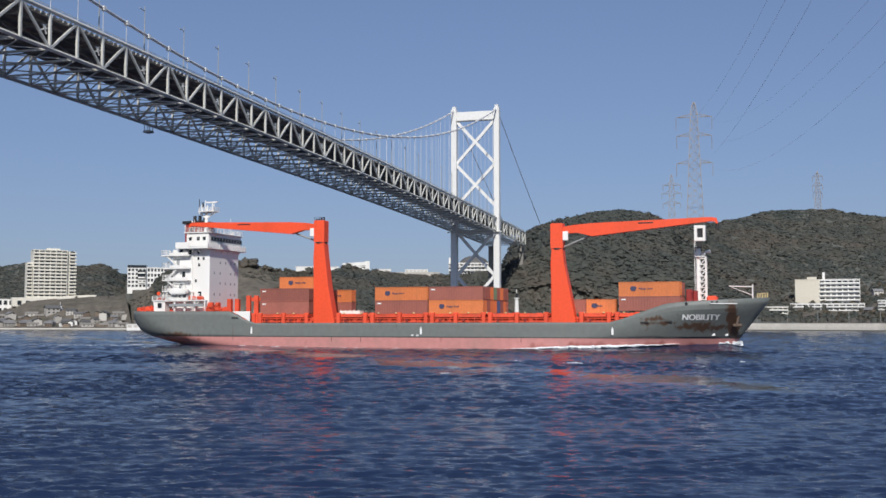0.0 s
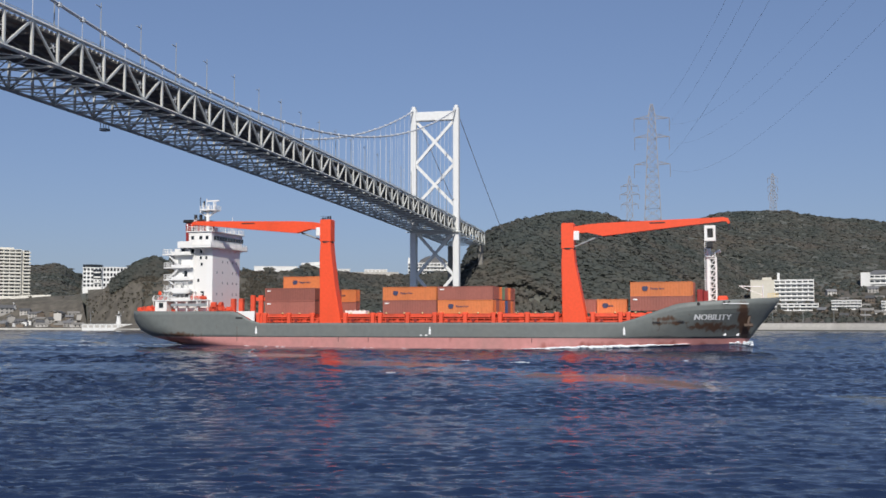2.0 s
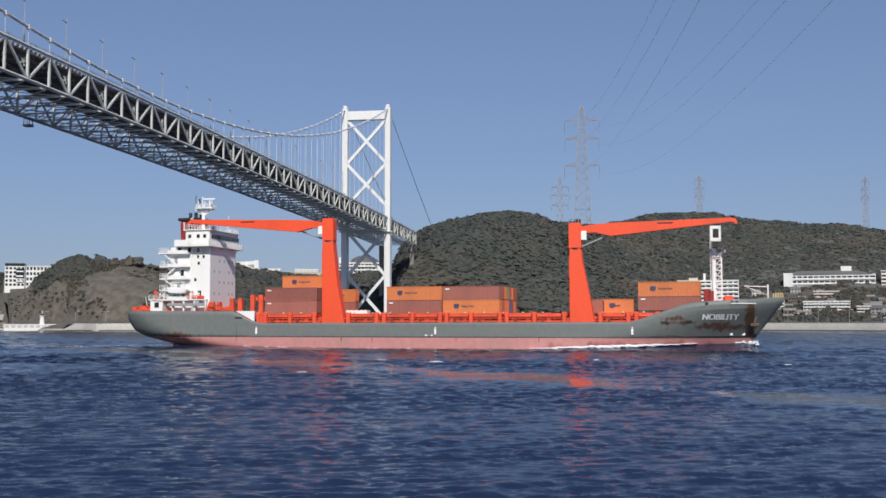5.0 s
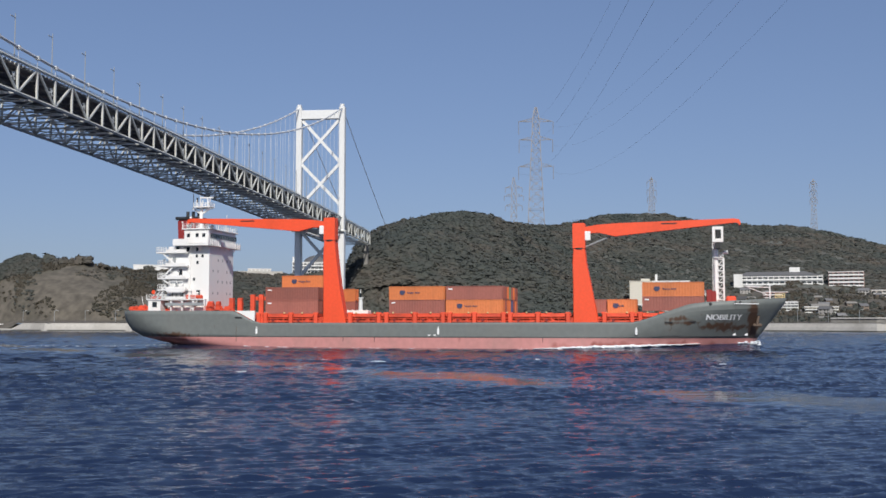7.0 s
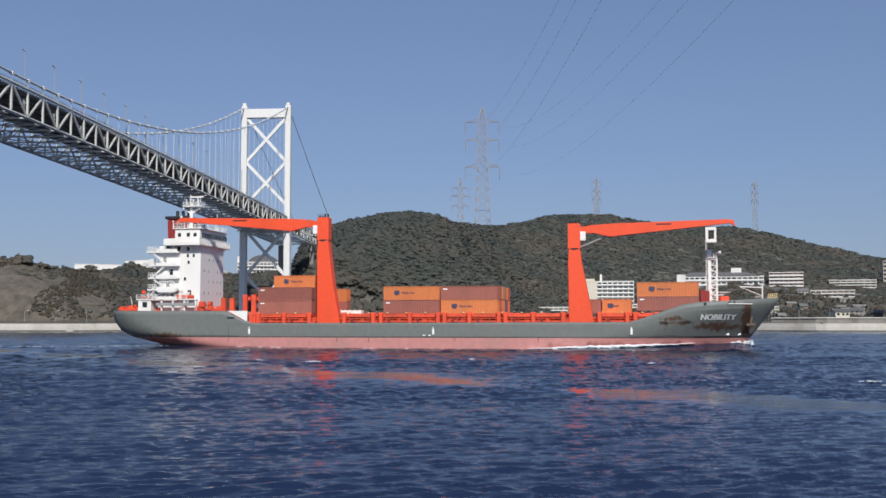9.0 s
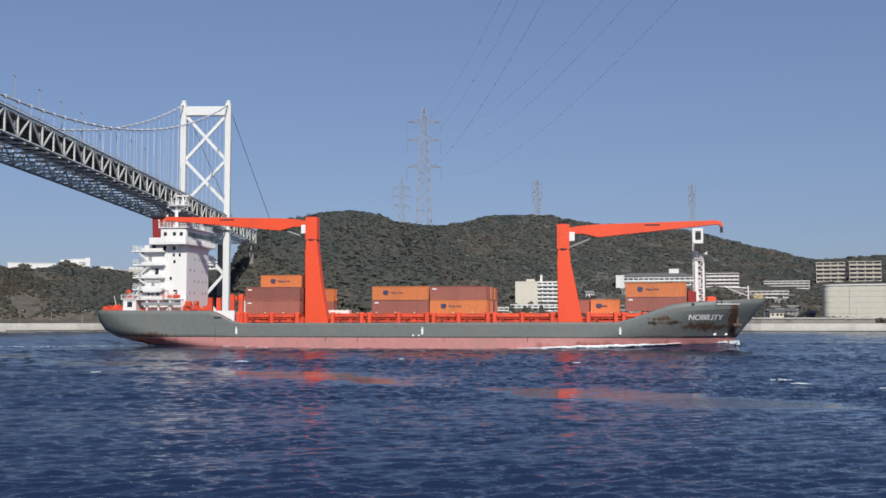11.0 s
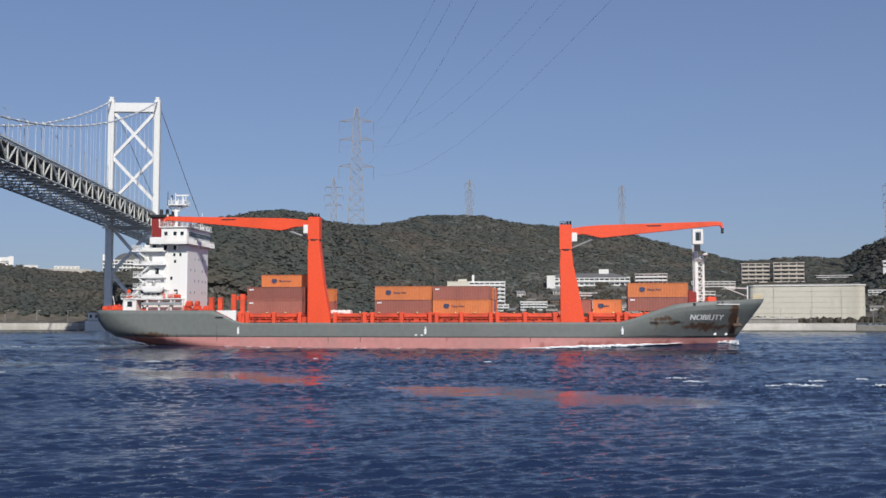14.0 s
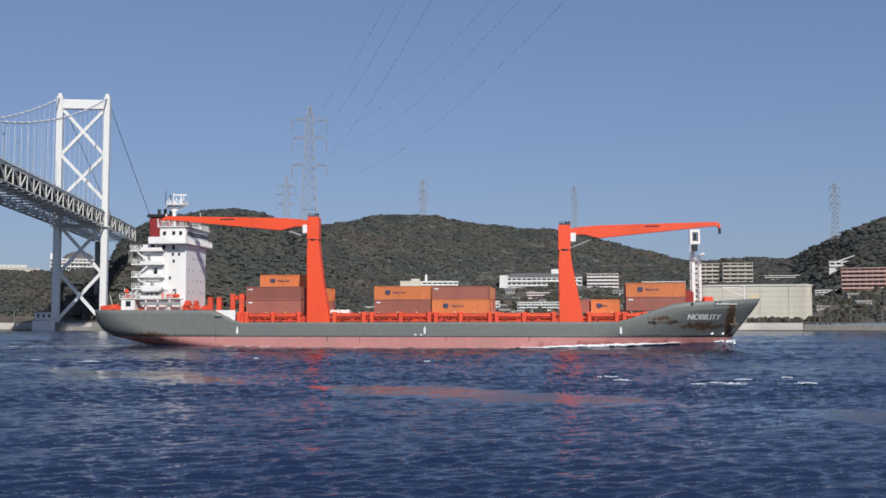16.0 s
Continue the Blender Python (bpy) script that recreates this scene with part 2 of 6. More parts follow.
M = {
    "water": water_material(),
    "foam": mat("foam", (0.75, 0.79, 0.82), 0.8, vary=0.15, scale=0.4, bump=0.1),
    "hull": hull_material("hull_grey", (0.148, 0.164, 0.158), [(50.0, 5.4, 5.0, 0.6), (64.0, 5.6, 1.3, 5.2, 1.75), (58.0, 4.6, 6.5, 1.3), (-61.0, 2.7, 7.0, 0.9), (49.0, 6.2, 3.0, 0.8)]),
    "boot": hull_material("antifouling_pink", (0.50, 0.225, 0.21), [(44.0, 0.5, 24.0, 1.3), (-62.0, 1.6, 9.0, 1.0)], (0.27, 0.085, 0.07), 0.35),
    "white": mat("white_paint", (0.80, 0.80, 0.785), 0.45, vary=0.03, dirt=(0.62, 0.56, 0.48), dirt_scale=0.25, dirt_amount=0.18, streak=True),
    "orange": mat("crane_orange", (0.82, 0.084, 0.026), 0.5, vary=0.06, scale=0.3, dirt=(0.45, 0.06, 0.02), dirt_scale=0.2, dirt_amount=0.3, streak=True),
    "deck_red": mat("deck_red", (0.72, 0.082, 0.034), 0.6, vary=0.12, obj=0.12, dirt=(0.2, 0.05, 0.03), dirt_scale=0.4),
    "red": mat("dark_red_paint", (0.24, 0.022, 0.02), 0.55, vary=0.1),
    "black": mat("black_paint", (0.02, 0.02, 0.022), 0.5),
    "glass": mat("dark_glass", (0.02, 0.025, 0.03), 0.12, vary=0.05),
    "c_orange": mat("container_orange", (0.62, 0.185, 0.060), 0.5, vary=0.07, scale=0.3, obj=0.10, dirt=(0.25, 0.10, 0.04), dirt_scale=0.3, dirt_amount=0.3, streak=True),
    "c_brown": mat("container_brown", (0.30, 0.100, 0.075), 0.55, vary=0.08, scale=0.3, obj=0.2, dirt=(0.15, 0.06, 0.05), dirt_scale=0.3, dirt_amount=0.3, streak=True),
    "c_green": mat("container_green", (0.16, 0.24, 0.15), 0.55, vary=0.08, scale=0.3),
    "c_blue": mat("container_blue", (0.06, 0.10, 0.22), 0.55, vary=0.08, scale=0.3),
    "navy": mat("navy_print", (0.05, 0.055, 0.11), 0.5),
    "lettering": mat("white_lettering", (0.82, 0.83, 0.83), 0.5, vary=0.02),
    "yellow": mat("yellow_paint", (0.70, 0.55, 0.28), 0.5),
    "rusty": mat("rusty_iron", (0.12, 0.085, 0.065), 0.8, vary=0.3, scale=2.0),
    "steel": mat("grey_steel", (0.28, 0.30, 0.31), 0.5, vary=0.1),
    "bridge": mat("bridge_paint", (0.56, 0.57, 0.54), 0.5, vary=0.06, scale=0.1, dirt=(0.35, 0.33, 0.29), dirt_scale=0.05, dirt_amount=0.4, obj=0.06),
    # bridge steel under the road, with the deck's shade put into its colour
    "shaded": mat("shaded_steel", (0.20, 0.19, 0.175), 0.7, vary=0.15, scale=0.2, dirt=(0.20, 0.19, 0.17), dirt_scale=0.1, dirt_amount=0.4),
    "tower": mat("tower_paint", (0.70, 0.71, 0.70), 0.5, vary=0.04, scale=0.1, dirt=(0.50, 0.50, 0.47), dirt_scale=0.04, dirt_amount=0.4, streak=True),
    "deck": mat("deck_slab", (0.19, 0.175, 0.16), 0.8, vary=0.15),
    "cable": mat("cable_grey", (0.55, 0.57, 0.60), 0.5),
    "lattice": mat("galvanised_lattice", (0.25, 0.24, 0.24), 0.6, vary=0.1),
    "soil": mat("hillside_scrub", (0.112, 0.099, 0.079), 0.95, vary=0.35, scale=0.03, bump=0.6, dirt=(0.06, 0.062, 0.042), dirt_scale=0.02, dirt_amount=0.75),
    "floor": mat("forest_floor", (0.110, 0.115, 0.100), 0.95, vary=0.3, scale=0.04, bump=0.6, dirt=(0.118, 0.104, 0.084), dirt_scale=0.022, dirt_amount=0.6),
    "forest": leaf_material("winter_forest", ((0.098, 0.115, 0.106), (0.118, 0.125, 0.112), (0.160, 0.143, 0.122)), 0.016),
    "scrub": leaf_material("bare_scrub", ((0.090, 0.088, 0.068), (0.112, 0.101, 0.080), (0.135, 0.116, 0.092)), 0.02),
    "concrete": mat("pale_concrete", (0.50, 0.48, 0.44), 0.85, vary=0.1, scale=0.1, dirt=(0.28, 0.26, 0.23), dirt_scale=0.06, dirt_amount=0.6, streak=True),
    "dark_conc": mat("weathered_concrete", (0.24, 0.23, 0.21), 0.9, vary=0.15, scale=0.1, dirt=(0.13, 0.12, 0.10), dirt_scale=0.08, dirt_amount=0.6, streak=True),
    "tide": mat("tide_weed", (0.085, 0.085, 0.070), 0.7, vary=0.25, scale=0.2, dirt=(0.05, 0.055, 0.04), dirt_scale=0.15),
    "pale": mat("pale_render", (0.66, 0.64, 0.57), 0.8, vary=0.05, scale=0.1, dirt=(0.6, 0.56, 0.48), dirt_scale=0.08, dirt_amount=0.3, streak=True),
    "cream": mat("cream_render", (0.58, 0.55, 0.47), 0.8, vary=0.05, scale=0.1, dirt=(0.5, 0.46, 0.38), dirt_scale=0.08, dirt_amount=0.3, streak=True),
    "white_wall": mat("white_render", (0.72, 0.72, 0.70), 0.8, vary=0.05, scale=0.1, dirt=(0.5, 0.49, 0.46), dirt_scale=0.08, dirt_amount=0.3, streak=True),
    "tank": mat("tank_paint", (0.56, 0.54, 0.46), 0.7, vary=0.05, scale=0.05, dirt=(0.40, 0.37, 0.30), dirt_scale=0.05, dirt_amount=0.55, streak=True),
    "beige": mat("beige_tile", (0.48, 0.43, 0.37), 0.8, vary=0.06, scale=0.1, dirt=(0.28, 0.25, 0.2), dirt_scale=0.08, dirt_amount=0.3),
    "wood_wall": mat("weathered_timber", (0.17, 0.135, 0.105), 0.85, vary=0.2, scale=0.2, obj=0.3),
    "brick": mat("red_brick", (0.36, 0.17, 0.13), 0.85, vary=0.1, scale=0.2),
    "pink": mat("pink_render", (0.52, 0.34, 0.30), 0.85, vary=0.08, scale=0.2),
    "roof": mat("grey_roof", (0.15, 0.15, 0.15), 0.7, vary=0.15, scale=0.2, obj=0.5),
    "house_wall": mat("house_wall", (0.40, 0.385, 0.36), 0.85, vary=0.08, scale=0.2, obj=0.35),
}


# ---------------- mesh helpers ----------------
def link(name, bm, material, parent=None, label=""):
    me = bpy.data.meshes.new(name)
    bm.normal_update()
    bm.to_mesh(me)
    bm.free()
    me.materials.append(M[material])
    ob = new(name, me)
    ob.parent = parent
    if label:
        ob["label"] = label
    return ob


def part(name, bm, material, parent, label=""):
    return link(name, bm, material, parent, label)


def same(name, ob, m, parent):
    """Another piece on the same mesh."""
    o = new(name, ob.data)
    o.parent = parent
    o.matrix_basis = m
    return o


def box(x0, x1, y0, y1, z0, z1, bm=None, bevel=0.0):
    """A block between two corners, its edges rounded by bevel."""
    bm = bm if bm is not None else bmesh.new()
    r = bmesh.ops.create_cube(bm, size=1.0, matrix=Matrix.LocRotScale(((x0 + x1) / 2, (y0 + y1) / 2, (z0 + z1) / 2), None, (abs(x1 - x0), abs(y1 - y0), abs(z1 - z0))))
    if bevel:
        es = list({e for v in r["verts"] for e in v.link_edges})
        bmesh.ops.bevel(bm, geom=es, offset=bevel, segments=1, affect="EDGES", profile=0.5)
    return bm


def prism(outline, y0, y1, bm=None):
    """An outline in x, z drawn out from y0 to y1."""
    bm = bm if bm is not None else bmesh.new()
    a = [bm.verts.new((x, y0, z)) for x, z in outline]
    b = [bm.verts.new((x, y1, z)) for x, z in outline]
    bm.faces.new(a), bm.faces.new(b[::-1])
    k = len(outline)
    for i in range(k):
        j = (i + 1) % k
        bm.faces.new((a[j], a[i], b[i], b[j]))
    bmesh.ops.recalc_face_normals(bm, faces=bm.faces[:])
    return bm


def beam(p, q, w, h=None, bm=None):
    """A bar of w by h from p to q."""
    bm = bm if bm is not None else bmesh.new()
    p, q = Vector(p), Vector(q)
    d = q - p
    rot = d.to_track_quat("X", "Z").to_matrix().to_4x4()
    bmesh.ops.create_cube(bm, size=1.0, matrix=Matrix.Translation((p + q) / 2) @ rot @ Matrix.Diagonal((d.length, w, h or w, 1)))
    return bm


def rod(p, q, r, bm=None, sides=8, r2=None):
    bm = bm if bm is not None else bmesh.new()
    p, q = Vector(p), Vector(q)
    d = q - p
    rot = d.to_track_quat("Z", "Y").to_matrix().to_4x4()
    bmesh.ops.create_cone(bm, cap_ends=True, segments=sides, radius1=r, radius2=r if r2 is None else r2, depth=d.length, matrix=Matrix.Translation((p + q) / 2) @ rot)
    return bm


def polyline(points, r, bm=None, sides=6):
    bm = bm if bm is not None else bmesh.new()
    rings = []
    for i, p in enumerate(points):
        a, b = Vector(points[max(i - 1, 0)]), Vector(points[min(i + 1, len(points) - 1)])
        q = (b - a).to_track_quat("Z", "Y").to_matrix()
        rings.append([bm.verts.new(Vector(p) + q @ Vector((r * math.cos(2 * math.pi * k / sides), r * math.sin(2 * math.pi * k / sides), 0))) for k in range(sides)])
    for a, b in zip(rings, rings[1:]):
        for k in range(sides):
            bm.faces.new((a[k], a[(k + 1) % sides], b[(k + 1) % sides], b[k]))
    return bm


def thing(name, label, category, at=None, group="", kind=""):
    e = tagged(new(name), label, category, group, kind)
    e.empty_display_size = 1.0
    if at is not None:
        e.matrix_world = at
    return e


def spot(az, r, z=0.0):
    return Vector((r * math.sin(radians(az)), r * math.cos(radians(az)), z))


def interp(x, table):
    return float(np.interp(x, [a for a, _ in table], [b for _, b in table]))


def rail(points, posts, height, bm=None, r=0.045, bars=3):
    """Railing along points, with posts at about that spacing."""
    bm = bm if bm is not None else bmesh.new()
    for a, b in zip(points, points[1:]):
        a, b = Vector(a), Vector(b)
        for k in range(1, bars + 1):
            dz = Vector((0, 0, height * k / bars))
            beam(a + dz, b + dz, r * 1.6, r * 1.6, bm)
        n = max(1, round((b - a).length / posts))
        for i in range(n + 1):
            p = a.lerp(b, i / n)
            beam(p, p + Vector((0, 0, height)), r * 2, r * 2, bm)
    return bm


# ---------------- water and land ----------------
SHORE = [(-70, 980), (-32, 870), (-24, 800), (-20, 720), (-16, 690), (-9, 720), (-6.5, 740), (7, 740), (14, 700), (22, 645), (28, 662), (34, 655), (50, 645), (70, 700)]
RIDGE_EL = [(-70, 2.3), (-34, 2.5), (-30.4, 2.6), (-29.4, 2.9), (-26.75, 2.75), (-25.5, 2.85), (-24.3, 2.1), (-24.2, 1.3), (-23.5, 1.6), (-22.8, 2.2), (-21.9, 2.8), (-20.9, 3.2), (-19.6, 2.9), (-18.3, 3.0),
            (-17.2, 2.7), (-16, 2.65), (-14.5, 2.62), (-13.4, 2.72), (-12, 2.64), (-10.7, 2.48), (-9, 2.42), (-7, 2.45), (-5.6, 2.5), (-4.95, 2.7), (-4.5, 3.7), (-4.1, 4.3), (-3.1, 4.95), (-2.4, 5.2), (-0.6, 5.55), (0.8, 5.7), (2.1, 5.55), (2.6, 5.45),
            (3.5, 5.15), (5.3, 4.95), (6.7, 5.08), (8.4, 5.6), (11.1, 5.62), (13.7, 5.15), (16.0, 4.86), (18.0, 4.83), (20, 4.3), (22.3, 3.68), (24.8, 3.05), (27.9, 3.25), (29.8, 3.1),
            (31.4, 3.9), (33, 4.7), (34.3, 5.1), (37, 5.5), (45, 4.5), (70, 3)]
RIDGE_R = [(-70, 1500), (-24.3, 1500), (-24.2, 870), (-22.5, 830), (-16, 810), (-13, 930), (-6, 930), (-4, 1000), (3.5, 1050), (5.5, 1200), (9, 1400), (17, 1500), (24, 1500), (30, 1500), (33, 1300), (70, 1300)]
FLAT = [(-70, 140), (-24.3, 100), (-24.2, 40), (-22.5, 30), (-16, 30), (-8, 30), (-5, 35), (6, 35), (10, 90), (14, 110), (30, 110), (34, 110), (70, 110)]
POWER = [(-70, 1.4), (-24.3, 1.4), (-24.2, 0.8), (-22, 0.55), (-16, 0.6), (-8, 0.75), (-5.3, 0.6), (-4.8, 0.34), (-1.5, 0.36), (1.5, 0.65), (6, 0.8), (10, 1.25), (16, 1.35), (30, 1.3), (36, 1.1), (70, 1.1)]


TERRACE_EL = [(-70, 0.5), (-30.5, 0.55), (-29.6, 0.8), (-29.2, 1.05), (-27.4, 1.2), (-26, 1.3), (-24.7, 1.36), (-24.3, 1.62), (-22.4, 1.72), (-21.9, 0.9), (-21.6, 0.0), (70, 0.0)]


def terrace_r(az):
    return interp(az, SHORE) + 112


def ground_z(az, r):
    """Height of the far shore's ground, with the terrace above the fishing village."""
    z = slope_z(az, r)
    if az < -21.7:
        rt, rs = terrace_r(az), interp(az, SHORE)
        zt = EYE[2] + rt * math.tan(radians(interp(az, TERRACE_EL)))
        k = min(1.0, max(0.0, (r - rs - 46) / (rt - rs - 46)))
        p = spot(az, r) * 0.03
        z = max(z, 4.0 + (zt - 4.0) * k * (1.6 - 0.6 * k) + (1.6 * noise.noise(Vector((p.x, p.y, 2.1))) if 0 < k < 1 else 0)) if k > 0 else z
    return z


def slope_z(az, r):
    """Height of the far shore's ground."""
    rs, rr = interp(az, SHORE), interp(az, RIDGE_R)
    zr = EYE[2] + rr * math.tan(radians(interp(az, RIDGE_EL)))
    r0 = rs + interp(az, FLAT)
    if r <= r0:
        z0 = 4.6 if az > -21.5 else 1.1
        return z0 + (6.6 - z0) * max(0, r - rs) / (r0 - rs)
    p = spot(az, r) * 0.012
    rough = noise.fractal(Vector((p.x, p.y, 0.3)), 1.0, 2.0, 4) * min(1, (r - r0) / 60)
    if r <= rr:
        return 6.6 + (zr - 6.6) * ((r - r0) / (rr - r0)) ** interp(az, POWER) + 5 * rough * (1 - ((r - r0) / (rr - r0)) ** 4)
    return max(12, zr - (r - rr) * 0.22 + 6 * rough)


def water():
    """The strait: one sheet to the horizon, with wind waves in the part before the near shore."""
    rng = np.random.default_rng(9)
    az = np.radians(np.concatenate([[-179.9, -120, -80], np.arange(-45, 76.01, 0.15), [90, 120, 179.9]]))
    rr = np.concatenate([[4.0, 12.0], 20 * np.exp(np.linspace(0, math.log(52), 880)), [1300, 2000, 3500, 6000, 9000]])
    A, R = np.meshgrid(az, rr, indexing="ij")
    X, Y = R * np.sin(A), R * np.cos(A)
    Z = np.zeros_like(X)
    cell = R * 0.0045
    # patches of rougher and calmer water drawn out along the stream
    calm = np.zeros_like(X)
    for _ in range(14):
        k, ph, th = 2 * math.pi / rng.uniform(14, 70), rng.uniform(0, 6.28), rng.normal(math.pi / 2 + 0.1, 0.7)
        calm += np.sin(k * (X * math.cos(th) * 0.5 + Y * math.sin(th)) + ph)
    calm = np.clip(1.0 + 0.09 * calm, 0.6, 1.5)
    along = 0.59 * X - 0.80 * Y
    bend = 1.4 * np.sin(along / 13.0) + 0.8 * np.sin(along / 5.3 + 1) + 0.5 * np.sin(along / 1.9)
    wide = 1.5 + 3.4 * np.sin(along / 7.0 + 1.0) + 1.6 * np.sin(along / 3.15 + 4.04)
    calm = calm * (0.14 + 0.86 * np.clip((np.abs(0.80 * X + 0.59 * Y - 69.0 + bend) - wide) / 4.0, 0, 1))
    for i in range(96):
        lam = 0.3 * (8.0 / 0.3) ** ((i + 0.5) / 96)
        th = rng.normal(math.pi / 2 + (0.28 if i % 3 else -0.12), 0.2 if lam < 3.4 else 0.45)
        amp = 0.0038 * lam ** 0.5 * (1.6 if lam < 0.6 else 2.5 if lam < 1.7 else 1.3 if lam < 2.8 else 0.7)
        k, ph = 2 * math.pi / lam, rng.uniform(0, 6.28)
        fade = np.clip(lam / (1.5 * cell) - 0.5, 0, 1) * (1 + np.clip((R - 50) / 130, 0, 1) * np.clip(lam / 2.4 - 0.3, 0, 1.6) * 1.9)
        phase = k * (X * math.cos(th) + Y * math.sin(th)) + ph
        if 0.45 < lam < 3.4:      # short steep waves with narrow crests
            Z += amp * 1.25 * fade * (1.0 - 2.0 * np.abs(np.sin(phase / 2)) ** 1.3) * calm
        else:
            Z += amp * fade * (np.sin(phase) + 0.33 * np.cos(2 * phase)) * calm
    Z[(np.degrees(A) > 76.5) | (np.degrees(A) < -45.5)] = 0
    na, nr = X.shape
    V = np.stack([X, Y, Z], -1).reshape(-1, 3)
    idx = np.arange(na * nr).reshape(na, nr)
    F = np.stack([idx[:-1, :-1], idx[:-1, 1:], idx[1:, 1:], idx[1:, :-1]], -1).reshape(-1, 4)[:, ::-1]
    me = bpy.data.meshes.new("water")
    me.vertices.add(len(V)), me.loops.add(F.size), me.polygons.add(len(F))
    me.vertices.foreach_set("co", V.astype(np.float32).ravel())
    me.loops.foreach_set("vertex_index", np.ascontiguousarray(F).astype(np.int32).ravel())
    me.polygons.foreach_set("loop_start", np.arange(0, F.size, 4, dtype=np.int32))
    me.update(calc_edges=True)
    me.shade_smooth()
    me.flip_normals() if me.polygons[len(me.polygons) // 2].normal.z < 0 else None
    me.materials.append(M["water"])
    return tagged(new("water", me), "dark blue choppy strait water with small waves", "water", kind="structure")


def land():
    azs = np.arange(-70, 70.01, 0.35)
    us = np.concatenate([np.linspace(0, 1, 46) ** 1.15, np.linspace(1.03, 2.2, 16)])
    verts, faces = [], []
    for a in azs:
        rs, rr = interp(a, SHORE) + 2.0, interp(a, RIDGE_R)
        for u in us:
            r = rs + (rr - rs) * u
            p = spot(a, r)
            verts.append((p.x, p.y, ground_z(a, r)))
    k = len(us)
    for i in range(len(azs) - 1):
        for j in range(k - 1):
            faces.append((i * k + j, (i + 1) * k + j, (i + 1) * k + j + 1, i * k + j + 1))
    me = bpy.data.meshes.new("ground")
    me.from_pydata(verts, [], faces)
    me.shade_smooth()
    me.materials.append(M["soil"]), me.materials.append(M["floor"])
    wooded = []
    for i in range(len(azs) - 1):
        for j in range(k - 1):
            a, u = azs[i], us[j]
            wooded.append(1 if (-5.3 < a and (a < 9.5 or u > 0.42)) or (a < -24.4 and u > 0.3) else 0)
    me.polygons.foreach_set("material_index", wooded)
    tagged(new("ground", me), "brown winter hillside of the far shore", "hillside", kind="structure")


def shore_strip(name, label, material, az0, az1, off, depth, z0, z1, z1_west=0.9):
    """A wall that follows the shore from one bearing to another."""
    azs = np.linspace(az0, az1, max(3, int((az1 - az0) / 0.5)))
    verts, faces = [], []
    for a in azs:
        rs = interp(a, SHORE) + off
        top = z1 if a > -21.4 else z1_west
        for r, z in ((rs, z0), (rs + 0.4, top), (rs + depth, top), (rs + depth, z0)):
            p = spot(a, r)
            verts.append((p.x, p.y, z))
    for i in range(len(azs) - 1):
        for j in range(4):
            k = (j + 1) % 4
            faces.append((i * 4 + j, (i + 1) * 4 + j, (i + 1) * 4 + k, i * 4 + k))
    faces += [(3, 2, 1, 0), tuple(len(verts) - 4 + k for k in range(4))]
    me = bpy.data.meshes.new(name)
    me.from_pydata(verts, [], faces)
    me.materials.append(M[material])
    tagged(new(name, me), label, "sea wall", kind="structure")


def seawall():
    """The stepped quay along the far shore: pale to the west, older and darker to the east, with a tide line at its foot."""
    shore_strip("pavement_quay_west", "pale concrete quay apron along the far shore", "concrete", -70, 30.3, 0.0, 9.0, -3.0, 2.9)
    shore_strip("pavement_quay_east", "brown weathered concrete quay of the far shore", "dark_conc", 30.32, 70, 1.5, 8.0, -3.0, 3.9)
    shore_strip("trim_tide_line", "dark wet tide line at the foot of the quay", "tide", -70, 70, -0.45, 2.0, -3.0, 0.75, 0.35)
    shore_strip("wall_quay_west", "pale weathered sea wall on the quay", "concrete", -70, 30.3, 1.2, 3.0, 0.5, 4.8, 1.3)
    shore_strip("wall_quay_inner", "dark concrete retaining wall behind the quay", "dark_conc", 19.6, 27.6, 22.0, 1.2, 3.0, 7.6)
    shore_strip("trim_coping", "pale coping on the retaining wall", "concrete", 19.6, 27.6, 21.6, 2.2, 7.61, 8.2)


def near_shore():
    bm = box(-900, 900, -700, 6, -4, 3.9)
    tagged(link("pavement_promenade", bm, "concrete"), "concrete promenade of the near shore", "promenade", kind="structure")


